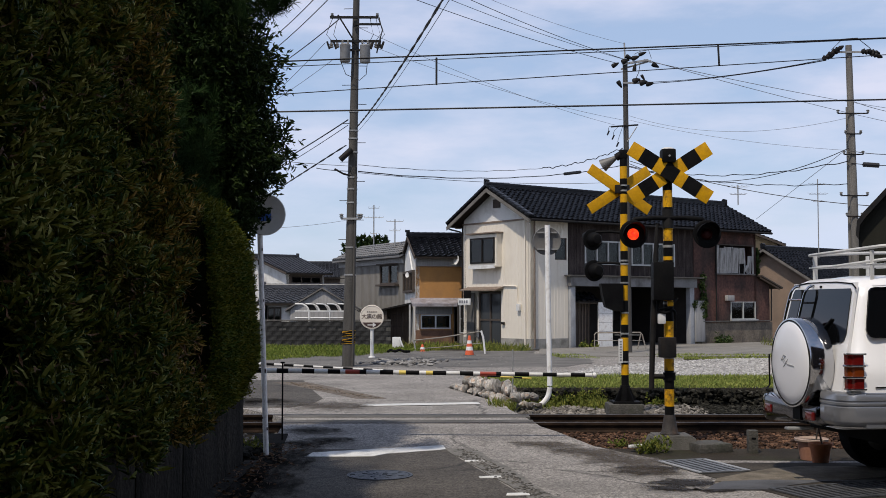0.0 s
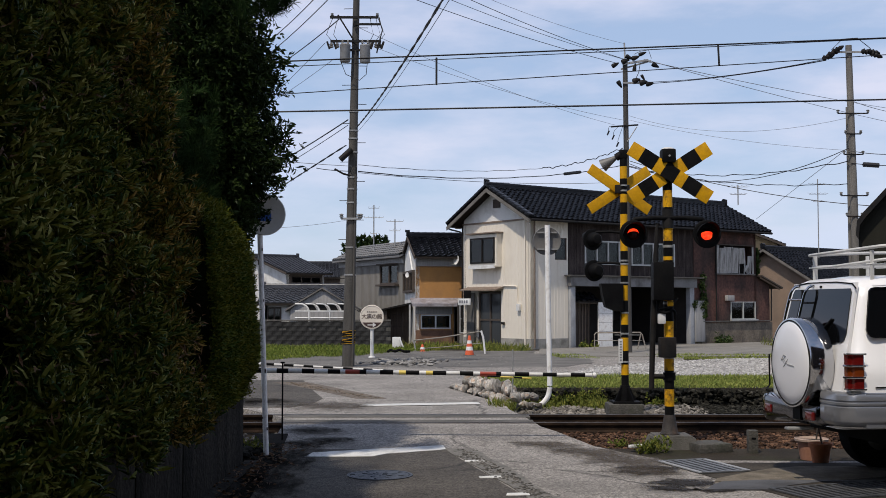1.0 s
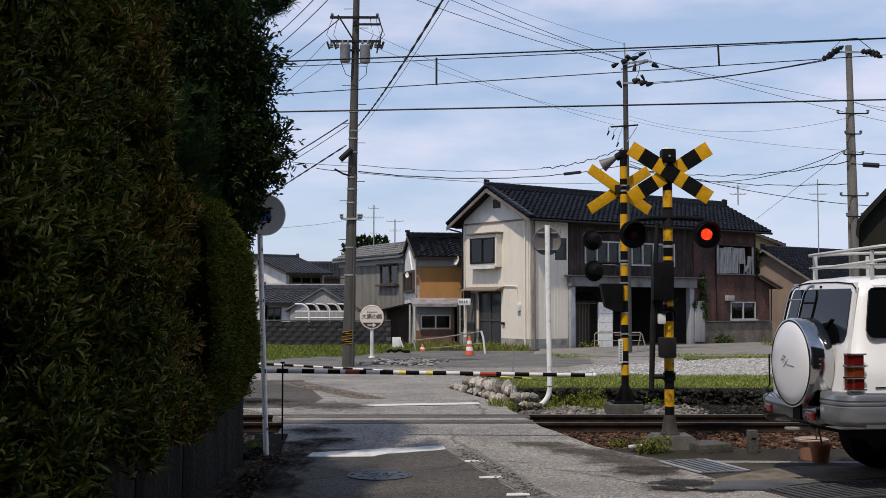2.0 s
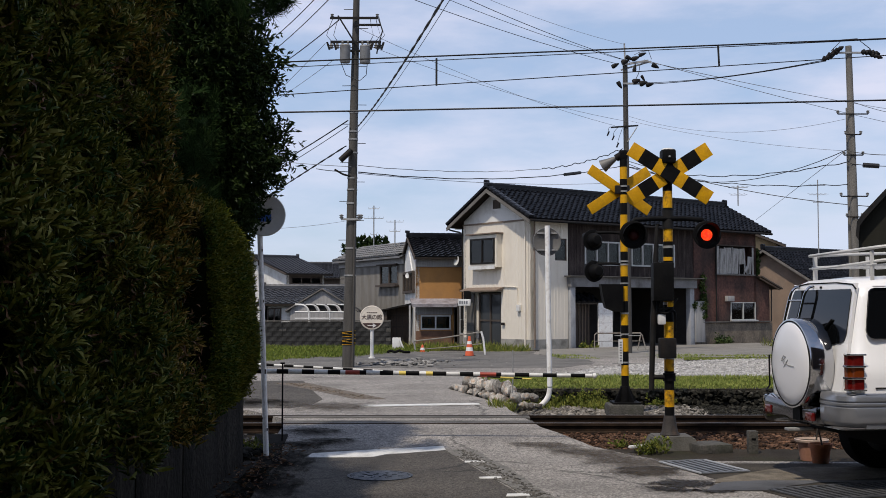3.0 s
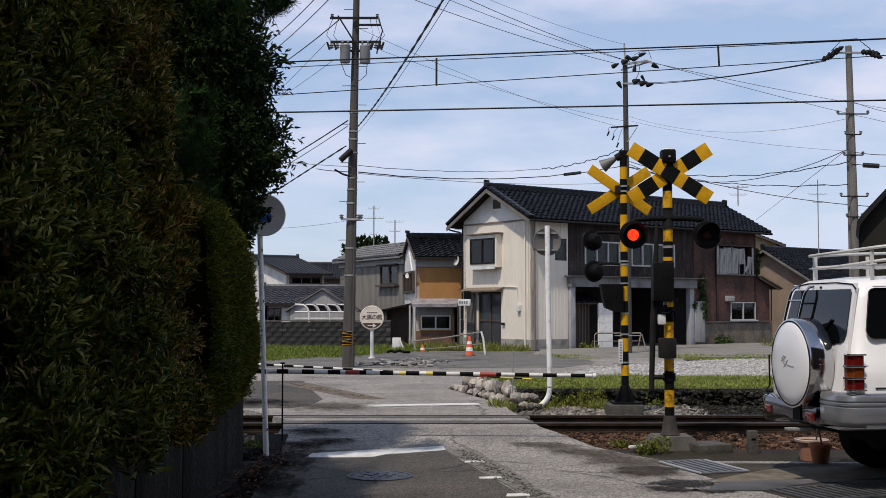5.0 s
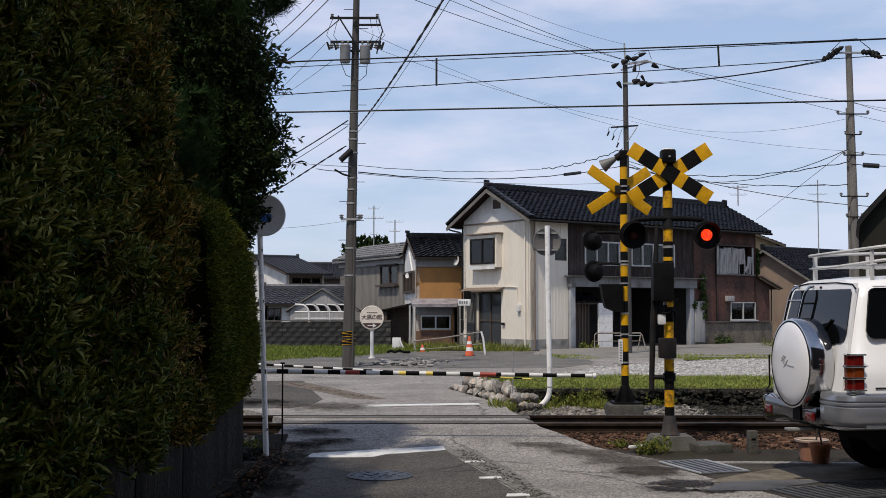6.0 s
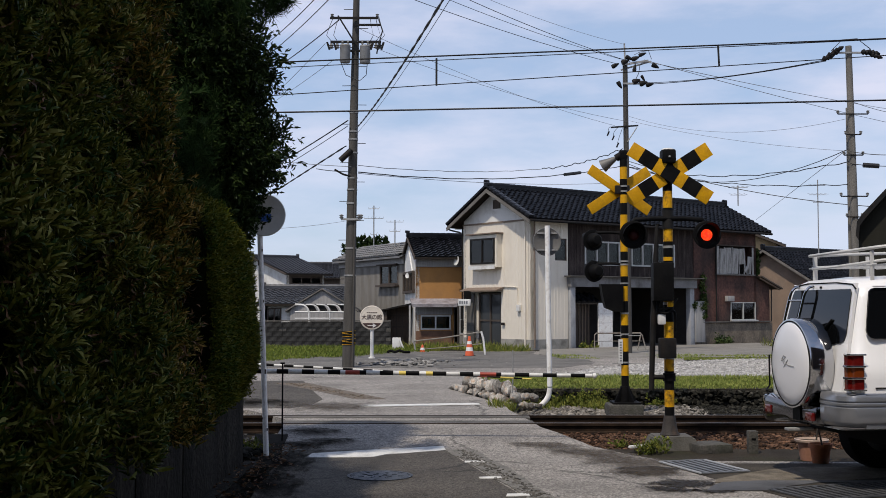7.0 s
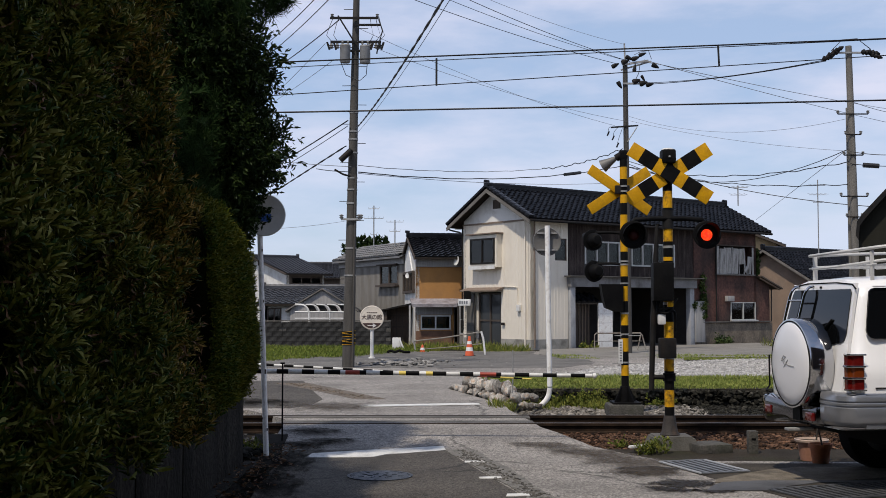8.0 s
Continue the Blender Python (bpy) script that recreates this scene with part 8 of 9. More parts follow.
def build_signs():
    # round sign on the near side
    e = thing("road_sign", pose(-1.93, 12.45, 0.0), "round white sign with blue print on a chipped white pole", "sign", "round signs")
    part("pole", tube(bmesh.new(), [(0, 0, -0.05), (-0.09, 0, 2.44)], 0.030, 12), M_POLE_WHITE, e, "chipped white pole with rust")
    for k, (z, a, h) in enumerate(((0.30, 48, 0.03), (0.42, -50, 0.025), (0.93, 42, 0.05), (1.38, -12, 0.02), (1.70, 55, 0.03), (2.12, -52, 0.06), (2.26, 50, 0.03))):
        c = part("rust_chip", box(bmesh.new(), (0, -0.0295, 0), (0.016, 0.004, h), 0, 0.0015), M_CHIP, e, "dark rust chip")
        c.matrix_basis = pose(-0.036 * z - 0.002, 0, z, 0, 0, a)
    d = part("disc", lathe(bmesh.new(), [(0.0, -0.012), (0.225, -0.012), (0.232, -0.004), (0.232, 0.006), (0.222, 0.014), (0.212, 0.010), (0.0, 0.008)], pose(0, 0, 0, 90, 0, 0), 36), M_SIGNFACE, e, "round grey-white disc")
    d.matrix_basis = pose(-0.035, -0.045, 2.645, 0, 0, 8)
    for x, z, w, h in ((-0.03, -0.03, 0.21, 0.085), (-0.10, 0.07, 0.10, 0.05)):
        boxpart("print_bar", (x, -0.013, z), (w, 0.006, h), M_BLUE, d, "blue print bar")
    # the same kind of sign beyond the track, seen from behind
    e = thing("road_sign", pose(1.62, 18.5, 0.0), "round sign seen from behind on a white bent pole", "sign", "round signs")
    part("pole", tube(bmesh.new(), bent([(-0.10, 0, -0.10), (-0.07, 0, -0.01), (0.01, 0, 0.06), (0.08, 0, 0.15), (0.115, 0, 0.28), (0.117, 0, 0.5), (0.10, 0, 1.7), (0.09, 0, 2.96)], 5), 0.043, 14), M_POLE_CLEAN, e, "white pipe bent at its foot")
    d = part("disc", lathe(bmesh.new(), [(0.0, -0.008), (0.215, -0.008), (0.228, -0.016), (0.235, -0.004), (0.235, 0.01), (0.0, 0.012)], pose(0, 0, 0, -90, 0, 0), 36), M_SIGNBACK, e, "grey back of a round sign")
    d.matrix_basis = pose(0.09, 0.075, 2.70, 0, 0, 6)
    for z in (0.14, -0.135):
        boxpart("clamp_bar", (0, -0.03, z), (0.34, 0.03, 0.025), M_STEEL, d, "steel clamp bar")
    # guide sign with an arrow
    e = thing("guide_sign", pose(-2.17, 34.6, 0.03), "round cream guide sign with dark writing and arrow", "sign")
    part("post", rod(bmesh.new(), (0, 0, -0.05), (0, 0, 0.95), 0.055, 0.05, 14), M_WHITE, e, "white post")
    part("foot", lathe(bmesh.new(), [(0.0, 0.0), (0.11, 0.0), (0.10, 0.05), (0.06, 0.07), (0.0, 0.07)], None, 14), M_WHITE, e)
    d = part("disc", lathe(bmesh.new(), [(0.0, -0.02), (0.35, -0.02), (0.37, 0.0), (0.36, 0.02), (0.34, 0.025), (0.335, 0.015), (0.0, 0.015)], pose(0, 0, 0, 90, 0, 0), 40), M_SIGNRIM, e, "round cream disc with a white rim")
    d.matrix_basis = pose(0.0, -0.06, 1.255)
    # dark lower segment
    pts = []
    R = 0.325
    a0 = math.asin(-0.165 / R)
    for i in range(13):
        a = math.pi - a0 + (math.pi + 2 * a0) * i / 12
        pts.append((R * math.cos(a), -0.019, R * math.sin(a)))
    part("arrow_field", prism(bmesh.new(), pts, (0, -0.004, 0)), M_INK, d, "dark lower field")
    bm = bmesh.new()
    prism(bm, [(-0.13, -0.024, -0.225), (0.03, -0.024, -0.225), (0.03, -0.024, -0.165), (0.14, -0.024, -0.24), (0.03, -0.024, -0.315), (0.03, -0.024, -0.255), (-0.13, -0.024, -0.255)], (0, -0.004, 0))
    part("arrow", bm, M_SIGNFACE, d, "white arrow")
    for i, ch in enumerate("大黒の館"):
        cu = bpy.data.curves.new("letter", "FONT")
        cu.body, cu.size, cu.extrude, cu.align_x = ch, 0.17, 0.002, "CENTER"
        cu.offset = 0.001
        t = new("letter", cu)
        deps = bpy.context.evaluated_depsgraph_get()
        me = bpy.data.meshes.new_from_object(t.evaluated_get(deps))
        bpy.data.objects.remove(t)
        me.materials.clear()
        me.materials.append(M_INK)
        ob = new("letter", me)
        ob.parent = d
        ob.matrix_basis = pose(-0.235 + 0.157 * i, -0.019, -0.045, 90, 0, 0)
    for i in range(5):
        boxpart("print_bar", (-0.13 + 0.065 * i, -0.018, 0.155), (0.045, 0.006, 0.03), M_INK, d, "small unreadable print")


build_signs()


M_PIPE = mat("weathered_pipe", (0.30, 0.28, 0.24), (0.22, 0.20, 0.17), 5, 0.7, 0, 0.1, 50, 0.15, (0.15, 0.09, 0.05), 4, 0.6)


# ---- cone, barrier rails, small street things ----
def build_street_things():
    e = thing("traffic_cone", pose(0.86, 36.9, -0.02), "orange traffic cone with white bands on a black base", "traffic cone", "traffic cones")
    boxpart("base", (0, 0, 0.025), (0.4, 0.4, 0.05), M_RUBBER, e, "black rubber base", bev=0.01)
    zs = [0.05, 0.2, 0.32, 0.42, 0.52, 0.68]
    r = lambda z: 0.15 - 0.115 * (z - 0.05) / 0.63
    for a, b, m_, l_ in zip(zs, zs[1:], (M_CONE, M_WHITE, M_CONE, M_WHITE, M_CONE), ("orange", "white", "orange", "white", "orange")):
        part("band", rod(bmesh.new(), (0, 0, a), (0, 0, b), r(a), r(b), 18), m_, e, l_ + " cone band")
    e2 = thing("traffic_cone", pose(-0.73, 40.3, -0.04), "small orange traffic cone standing in weeds", "traffic cone", "traffic cones")
    part("body", lathe(bmesh.new(), [(0.0, 0.0), (0.14, 0.0), (0.14, 0.03), (0.1, 0.05), (0.03, 0.3), (0.0, 0.31)], None, 14), M_CONE, e2)
    part("band", rod(bmesh.new(), (0, 0, 0.12), (0, 0, 0.2), 0.084, 0.064, 14), M_WHITE, e2, "white cone band")
    # low pipe barrier beside the lot
    b = thing("pipe_barrier", pose(-1.2, 41.0, -0.03), "pale low pipe barrier leaning beside the lot", "barrier", "pipe barriers")
    part("top_rail", tube(bmesh.new(), [(0.15, 0, 0.40), (1.2, -1.2, 0.55), (2.3, -2.6, 0.76), (2.52, -2.9, 0.80)], 0.022, 8), M_PIPE, b, "pale top rail")
    part("low_rail", tube(bmesh.new(), [(0.3, -0.1, 0.10), (1.3, -1.3, 0.22), (2.5, -2.85, 0.40)], 0.014, 8), M_PIPE, b, "thin lower rail")
    part("end_post", tube(bmesh.new(), [(2.48, -2.9, 0.82), (2.55, -2.9, 0.6), (2.62, -2.92, 0.0)], 0.035, 8), M_WHITE, b, "pale end post")
    part("start_post", rod(bmesh.new(), (0.2, 0, 0.0), (0.15, 0, 0.42), 0.03), M_CURTAIN, b, "pale post")
    b = thing("pipe_barrier", pose(5.55, 41.5, -0.05, 0, 0, 8), "thin rusty pipe barrier before the open bays", "barrier", "pipe barriers")
    part("hoop", tube(bmesh.new(), [(0.0, 0, 0.0), (0.0, 0, 0.62), (0.06, 0, 0.69), (1.74, 0, 0.69), (1.80, 0, 0.62), (1.97, 0, 0.0)], 0.025, 8), M_PIPE, b, "thin rusty hoop")
    part("brace", rod(bmesh.new(), (1.76, 0, 0.66), (1.62, 0.05, 0.0), 0.022, n=8), M_PIPE, b, "slanting brace")
    part("middle_rail", rod(bmesh.new(), (0.02, 0, 0.40), (1.80, 0, 0.40), 0.014, n=6), M_PIPE, b, "thin middle rail")
    c = thing("white_cabinet", pose(-1.75, 42.8, -0.03), "small white metal cabinet on the ground", "cabinet")
    part("body", box(bmesh.new(), (0, 0, 0.25), (0.32, 0.25, 0.45), 0, 0.015), M_WHITE, c)
    part("lean_pipe", rod(bmesh.new(), (0.12, -0.2, 0.4), (0.3, -0.25, -0.02), 0.04), M_WHITE, c, "leaning white pipe")
    b = thing("black_hose", pose(-2.1, 39.0, 0.0), "black corrugated hose lying on the ground", "hose")
    part("hose", tube(bmesh.new(), bent([(0.2, 0, 0.05), (0.3, 0.1, 0.10), (0.45, 0.0, 0.06), (0.6, 0.1, 0.11), (0.75, 0.0, 0.06), (0.95, 0.15, 0.05)], 3), 0.045, 8), M_RUBBER, b)
    # manhole
    m = thing("manhole_cover", pose(-0.61, 11.02, 0.006), "round bluish iron manhole cover in the asphalt", "manhole cover")
    part("ring", lathe(bmesh.new(), [(0.315, 0.0), (0.318, 0.008), (0.29, 0.008), (0.29, 0.0)], None, 40), M_MANHOLE, m, "iron ring")
    part("lid", lathe(bmesh.new(), [(0.0, 0.007), (0.28, 0.007), (0.283, 0.0)], None, 40), M_MANHOLE, m, "patterned iron lid")
    for i in range(18):
        a, r_ = i * 2.4, 0.045 + 0.0128 * i
        part("lid_stud", box(bmesh.new(), (r_ * math.cos(a), r_ * math.sin(a), 0.009), (0.05, 0.02, 0.006), math.degrees(a)), M_MANHOLE, m)
    # drain grates
    for (x, y, rz, w, h) in ((2.65, 11.62, 17, 0.52, 0.86), (3.66, 10.12, 20, 1.35, 0.62)):
        g = thing("drain_grate", pose(x, y, 0.012, 0, 0, rz), "galvanised steel drain grate in a concrete gutter", "drain grate", "drain grates")
        for s in (-1, 1):
            boxpart("frame_bar", (s * w / 2, 0, 0.004), (0.04, h, 0.012), M_GRATE if w < 1 else M_GRATE_DARK, g)
            boxpart("frame_bar", (0, s * h / 2, 0.004), (w, 0.04, 0.012), M_GRATE_BAR if w < 1 else M_GRATE_DARK, g)
        gm = M_GRATE_BAR if w < 1 else M_GRATE_DARK
        k = 6 if w < 1 else 15
        for i in range(1, k):
            boxpart("grate_bar", (-w / 2 + i * w / k, 0, 0.004), (0.045, h, 0.007), gm, g)
        # thin black sheet in place of an open, unlit pit
        boxpart("pit", (0, 0, -0.001), (w, h, 0.004), M_BLACK, g, "black sheet painting the dark of the pit below")
    # kilometre marker
    mk = thing("boundary_marker", pose(3.52, 12.95, -0.03), "small weathered concrete boundary post by the track", "marker post")
    part("post", box(bmesh.new(), (0, 0, 0.10), (0.11, 0.11, 0.32), 0, 0.012), M_FOOT, mk)
    boxpart("mark", (0.0, -0.057, 0.17), (0.05, 0.004, 0.02), M_BLACK, mk, "short dark mark")
    kb = thing("concrete_kerb", pose(1.99 + 0.25, 13.05, 0.0, 0, 0, 30), "broken pale concrete kerb piece in the weeds", "kerb")
    part("piece", box(bmesh.new(), (0, 0, 0.04), (0.26, 0.05, 0.03), 0, 0.006), M_WHITE, kb)
    sl = thing("concrete_slab", pose(3.06, 13.12, -0.02, 0, 0, 14), "low dark concrete slab beside the signal's foot", "slab")
    part("slab", box(bmesh.new(), (0, 0, 0.03), (0.42, 0.40, 0.13), 0, 0.035), M_FOOT, sl)
    # flower pots
    p = thing("plant_pot", pose(3.96, 11.95, 0.0), "terracotta plant pot on the driveway", "plant pot", "plant pots")
    part("pot", lathe(bmesh.new(), [(0.0, 0.0), (0.082, 0.0), (0.105, 0.160), (0.120, 0.160), (0.123, 0.205), (0.114, 0.205), (0.107, 0.178), (0.0, 0.178)], None, 28), M_TERRA, p)
    part("soil", lathe(bmesh.new(), [(0.0, 0.182), (0.108, 0.180)], None, 16), M_SOIL, p, "dry soil")
    part("plant_stems", tube(bmesh.new(), [(0.02, 0, 0.18), (0.0, 0.02, 0.3), (-0.03, 0.0, 0.42)], [0.012, 0.008, 0.004], 6), M_BARK, p, "bare stem")
    p = thing("plant_pot", pose(4.02, 12.42, -0.03), "wide faded pink plastic plant pot with a pale rim", "plant pot", "plant pots")
    part("pot", lathe(bmesh.new(), [(0.0, 0.0), (0.120, 0.0), (0.150, 0.20), (0.0, 0.20)], None, 28), M_PINKPOT, p)
    part("rim", lathe(bmesh.new(), [(0.145, 0.205), (0.178, 0.205), (0.182, 0.226), (0.174, 0.231), (0.166, 0.196), (0.145, 0.20)], None, 28), M_PALERIM, p, "pale bleached rim")
    part("soil", lathe(bmesh.new(), [(0.0, 0.212), (0.166, 0.206)], None, 20), M_SOIL, p, "dry soil")
    part("plant_stems", tube(bmesh.new(), [(0.05, 0, 0.18), (0.07, 0.02, 0.32), (0.10, 0.0, 0.44)], [0.012, 0.008, 0.004], 6), M_BARK, p, "bare stem")
    # stakes by the stones
    st = thing("marker_stake", pose(1.1, 17.9, 0.0), "thin grey steel stake at the road edge", "stake")
    part("stake", rod(bmesh.new(), (0, 0, -0.05), (0, 0, 0.95), 0.010, n=6), M_STEEL, st)


build_street_things()


# ---- antennas and far trees ----
def antenna(x, y, z0, z1, arms, label):
    e = thing("tv_antenna", pose(x, y, 0), label, "antenna", "tv antennas")
    part("mast", rod(bmesh.new(), (0, 0, z0), (0, 0, z1), 0.028, n=6), M_STEEL, e)
    for z, w, k in arms:
        part("boom", rod(bmesh.new(), (-w / 2, 0, z), (w / 2, 0, z), 0.014, n=6), M_STEEL, e)
        for i in range(k):
            xx = -w / 2 + w * i / (k - 1)
            part("element", rod(bmesh.new(), (xx, -0.3, z), (xx, 0.3, z + 0.1), 0.008, n=5), M_STEEL, e)


antenna(-3.25, 53.0, 4.2, 6.35, [(6.2, 0.5, 4), (5.75, 0.9, 6), (5.0, 0.3, 3)], "thin television antenna above the grey house")
antenna(-2.3, 54.0, 4.0, 5.75, [(5.65, 0.8, 5), (5.2, 0.5, 4)], "thin television antenna above the grey house")
antenna(19.8, 59.5, 4.0, 8.3, [(8.0, 0.8, 5), (7.5, 0.9, 5), (7.1, 0.5, 3)], "tall television antenna above the tan house")
antenna(13.75, 52.5, 6.3, 7.25, [(7.15, 0.9, 5), (6.8, 0.7, 4)], "television antenna on the tiled ridge")


def far_tree(x, y, h, r, n, rng):
    e = thing("tree", pose(x, y, 0), "dark green garden tree behind the houses", "tree", "trees")
    part("trunk", tube(bmesh.new(), [(0, 0, 0), (0.1, 0, h * 0.5), (0, 0, h * 0.9)], [0.16, 0.1, 0.04], 8), M_BARK, e)
    for k in range(5):
        c = (rng.normal(0, r * 0.55), rng.normal(0, r * 0.5), h * rng.uniform(0.62, 0.95))
        part("limb", tube(bmesh.new(), [(0.05, 0, h * 0.5), c], [0.06, 0.02], 6), M_BARK, e)
        v, f = leaf_ball(rng, c, (r * 0.6, r * 0.6, r * 0.5), n // 5, 0.2, (0.15, 0.3), (0.04, 0.08))
        cloud("leafy_branch", v, f, M_LEAF, e, "dark green leaves")


_r = np.random.default_rng(9)
far_tree(-5.0, 70, 6.2, 1.2, 4200, _r)


# ---- overhead wires ----
wire("catenary_wire", (-16.35, 15.5, 4.5), (16.14, 15.5, 5.76), 0.03, 0.0106, M_COPPER, "dark messenger wire over the railway track")
wire("catenary_wire", (-16.36, 15.6, 4.32), (16.18, 15.6, 5.85), 0.02, 0.0059, M_COPPER, "dark auxiliary wire over the railway track")
wire("contact_wire", (-16.06, 15.45, 3.64), (16.12, 15.45, 5.76), 0.0, 0.0066, M_COPPER, "dark contact wire over the railway track")
wire("feeder_cable", (-16.38, 18.6, 4.64), (17.35, 18.6, 5.3), 0.06, 0.0145, M_WIRE, "thick black cable across the tracks")
wire("service_cable", (-2.24, 28.7, 6.15), (0.04, 12, 5.0), 0.1, 0.011, M_WIRE, "thick black cable bundle running overhead to a utility pole", twist=0.0075)
wire("service_cable", (-2.22, 28.7, 6.03), (0.115, 12, 5.0), 0.10, 0.0045, M_WIRE_GREY, "black cable running overhead to a utility pole")
wire("service_cable", (-2.48, 28.7, 5.72), (-6.9, 40, 5.1), 0.0, 0.013, M_WIRE, "black cable bundle leaving a utility pole", twist=0.011)
wire("service_cable", (-2.43, 28.7, 6.38), (-6.22, 36, 5.66), 0.05, 0.0158, M_WIRE, "black cable leaving a utility pole")
wire("service_cable", (-2.43, 28.7, 6.24), (-6.22, 36, 5.44), 0.05, 0.0092, M_WIRE, "thin cable leaving a utility pole")
wire("power_line", (-2.85, 28.7, 9.6), (-8.04, 45, 10.99), 0.15, 0.0132, M_WIRE, "black power line leaving the pole top")
wire("power_line", (-2.67, 28.7, 8.98), (-8.03, 45, 10.44), 0.15, 0.0145, M_WIRE, "black power line leaving the crossarm")
wire("power_line", (-3.25, 28.7, 9.57), (-8.04, 45, 11.54), 0.15, 0.0132, M_WIRE, "black power line leaving the pole top")
wire("power_line", (-3.02, 28.7, 8.37), (-8.91, 50, 9.82), 0.1, 0.0079, M_WIRE_GREY, "thin power line leaving the pole")
wire("power_line", (-2.81, 28.7, 7.94), (-8.91, 50, 9.95), 0.1, 0.0066, M_WIRE_GREY, "thin power line leaving the pole")
wire("power_line", (-1.0, 31, 10.21), (6.05, 38.9, 10.04), 0.1, 0.0092, M_WIRE, "power line between two utility poles")
wire("power_line", (-0.09, 31, 10.24), (6.21, 38.9, 10.2), 0.1, 0.0073, M_WIRE, "power line between two utility poles")
wire("power_line", (0.49, 31, 10.24), (6.5, 38.9, 10.12), 0.1, 0.0092, M_WIRE, "power line between two utility poles")
wire("power_line", (1.04, 31, 10.24), (6.33, 38.9, 10.72), 0.1, 0.0053, M_WIRE_GREY, "thin earth wire to the pole top")
wire("power_line", (7.18, 38.9, 9.33), (10.23, 29.9, 8.18), 0.09, 0.0132, M_WIRE, "sagging power line between two poles")
wire("power_line", (6.98, 38.9, 9.37), (10.23, 29.9, 8.21), 0.12, 0.0106, M_WIRE, "sagging power line between two poles")
wire("power_line", (7.54, 38.9, 10.02), (24.66, 60, 12.03), 0.1, 0.0106, M_WIRE_GREY, "power line leaving the pole")
wire("power_line", (6.99, 38.9, 10.18), (24.64, 60, 11.24), 0.1, 0.0106, M_WIRE_GREY, "power line leaving the pole")
wire("phone_cable", (-5.68, 36, 6.31), (-2.34, 28.7, 5.19), 0.02, 0.0092, M_WIRE_GREY, "thin phone cable at a utility pole")
wire("phone_cable", (-3.71, 33, 5.66), (-2.34, 28.7, 5.06), 0.02, 0.0119, M_WIRE, "black phone cable at a utility pole")
wire("phone_cable", (-2.16, 28.7, 5.22), (3.18, 36, 6.02), 0.12, 0.0092, M_WIRE_GREY, "thin phone cable between two poles", 60, wave=0.006)
wire("phone_cable", (3.18, 36, 6.02), (6.22, 38.9, 7.08), 0.12, 0.0145, M_WIRE, "black wavy phone cable rising to a pole", 120, wave=0.022)
wire("phone_cable", (-2.16, 28.7, 5.05), (6.25, 38.9, 6.49), 0.3, 0.0145, M_WIRE, "black phone cable with a splice sleeve", 60, wave=0.006, bulges=[(0.72, 0.79, 0.05)])
wire("phone_cable", (-2.16, 28.7, 5.02), (6.25, 38.9, 5.9), 0.15, 0.0079, M_WIRE_GREY, "thin phone cable between two poles")
wire("phone_cable", (6.45, 38.9, 6.43), (10.79, 29.9, 5.48), 0.35, 0.0132, M_WIRE, "black phone cable between two poles", 60, wave=0.018)
wire("phone_cable", (6.45, 38.9, 6.53), (10.8, 29.9, 5.82), 0.75, 0.0106, M_WIRE, "sagging black phone cable between two poles")
wire("phone_cable", (6.45, 38.9, 6.41), (10.75, 29.9, 4.87), 0.25, 0.0119, M_WIRE, "black wavy phone cable between two poles", 60, wave=0.014)
wire("phone_cable", (6.45, 38.9, 6.63), (13.91, 34, 4.58), 0.3, 0.0132, M_WIRE, "black phone cable leaving the pole")
wire("phone_cable", (-2.20, 28.7, 8.78), (5.95, 38.9, 7.88), 0.2, 0.0053, M_WIRE_GREY, "thin grey wire between two poles")
wire("phone_cable", (-2.20, 28.7, 8.42), (6.36, 38.9, 8.03), 0.2, 0.0053, M_WIRE_GREY, "thin grey wire between two poles")
wire("phone_cable", (6.46, 38.9, 8.05), (10.74, 29.9, 5.76), 0.15, 0.0053, M_WIRE_GREY, "thin grey wire between two poles")
wire("phone_cable", (6.46, 38.9, 8.20), (10.74, 29.9, 6.62), 0.45, 0.0053, M_WIRE_GREY, "thin grey wire between two poles")
wire("phone_cable", (10.73, 29.9, 5.79), (14.44, 52, 5.61), 0.0, 0.0079, M_WIRE_GREY, "thin service wire down to the house")
wire("phone_cable", (10.83, 29.9, 5.75), (11.9, 29, 5.55), 0.05, 0.0106, M_WIRE, "black phone cable leaving the pole")
wire("phone_cable", (10.83, 29.9, 5.42), (12.2, 29.9, 5.36), 0.03, 0.0106, M_WIRE, "black phone cable with a long splice box", bulges=[(0.25, 0.55, 0.065)])
wire("phone_cable", (10.94, 29.9, 7.07), (13.97, 34, 7.43), 0.05, 0.0079, M_WIRE_GREY, "thin wire leaving the pole")
wire("phone_cable", (-9.14, 60, 5.73), (-5.41, 75, 7.47), 0.1, 0.0106, M_WIRE_GREY, "thin far wire over the houses")
# droppers of the overhead line
for x, z0, z1 in ((-0.09, 5.07, 4.68), (3.81, 5.26, 4.95)):
    e = thing("dropper", pose(x, 15.5, 0), "short steel dropper between two overhead wires", "dropper", "droppers")
    part("rod", rod(bmesh.new(), (0, 0, z0), (0, -0.05, z1), 0.014, n=6), M_COPPER, e)


# ---- parked off-road car ----
M_RACK = mat("pale_rack_paint", (0.56, 0.56, 0.55), (0.48, 0.48, 0.47), 5, 0.45, 0, 0.05, 50, 0.06)
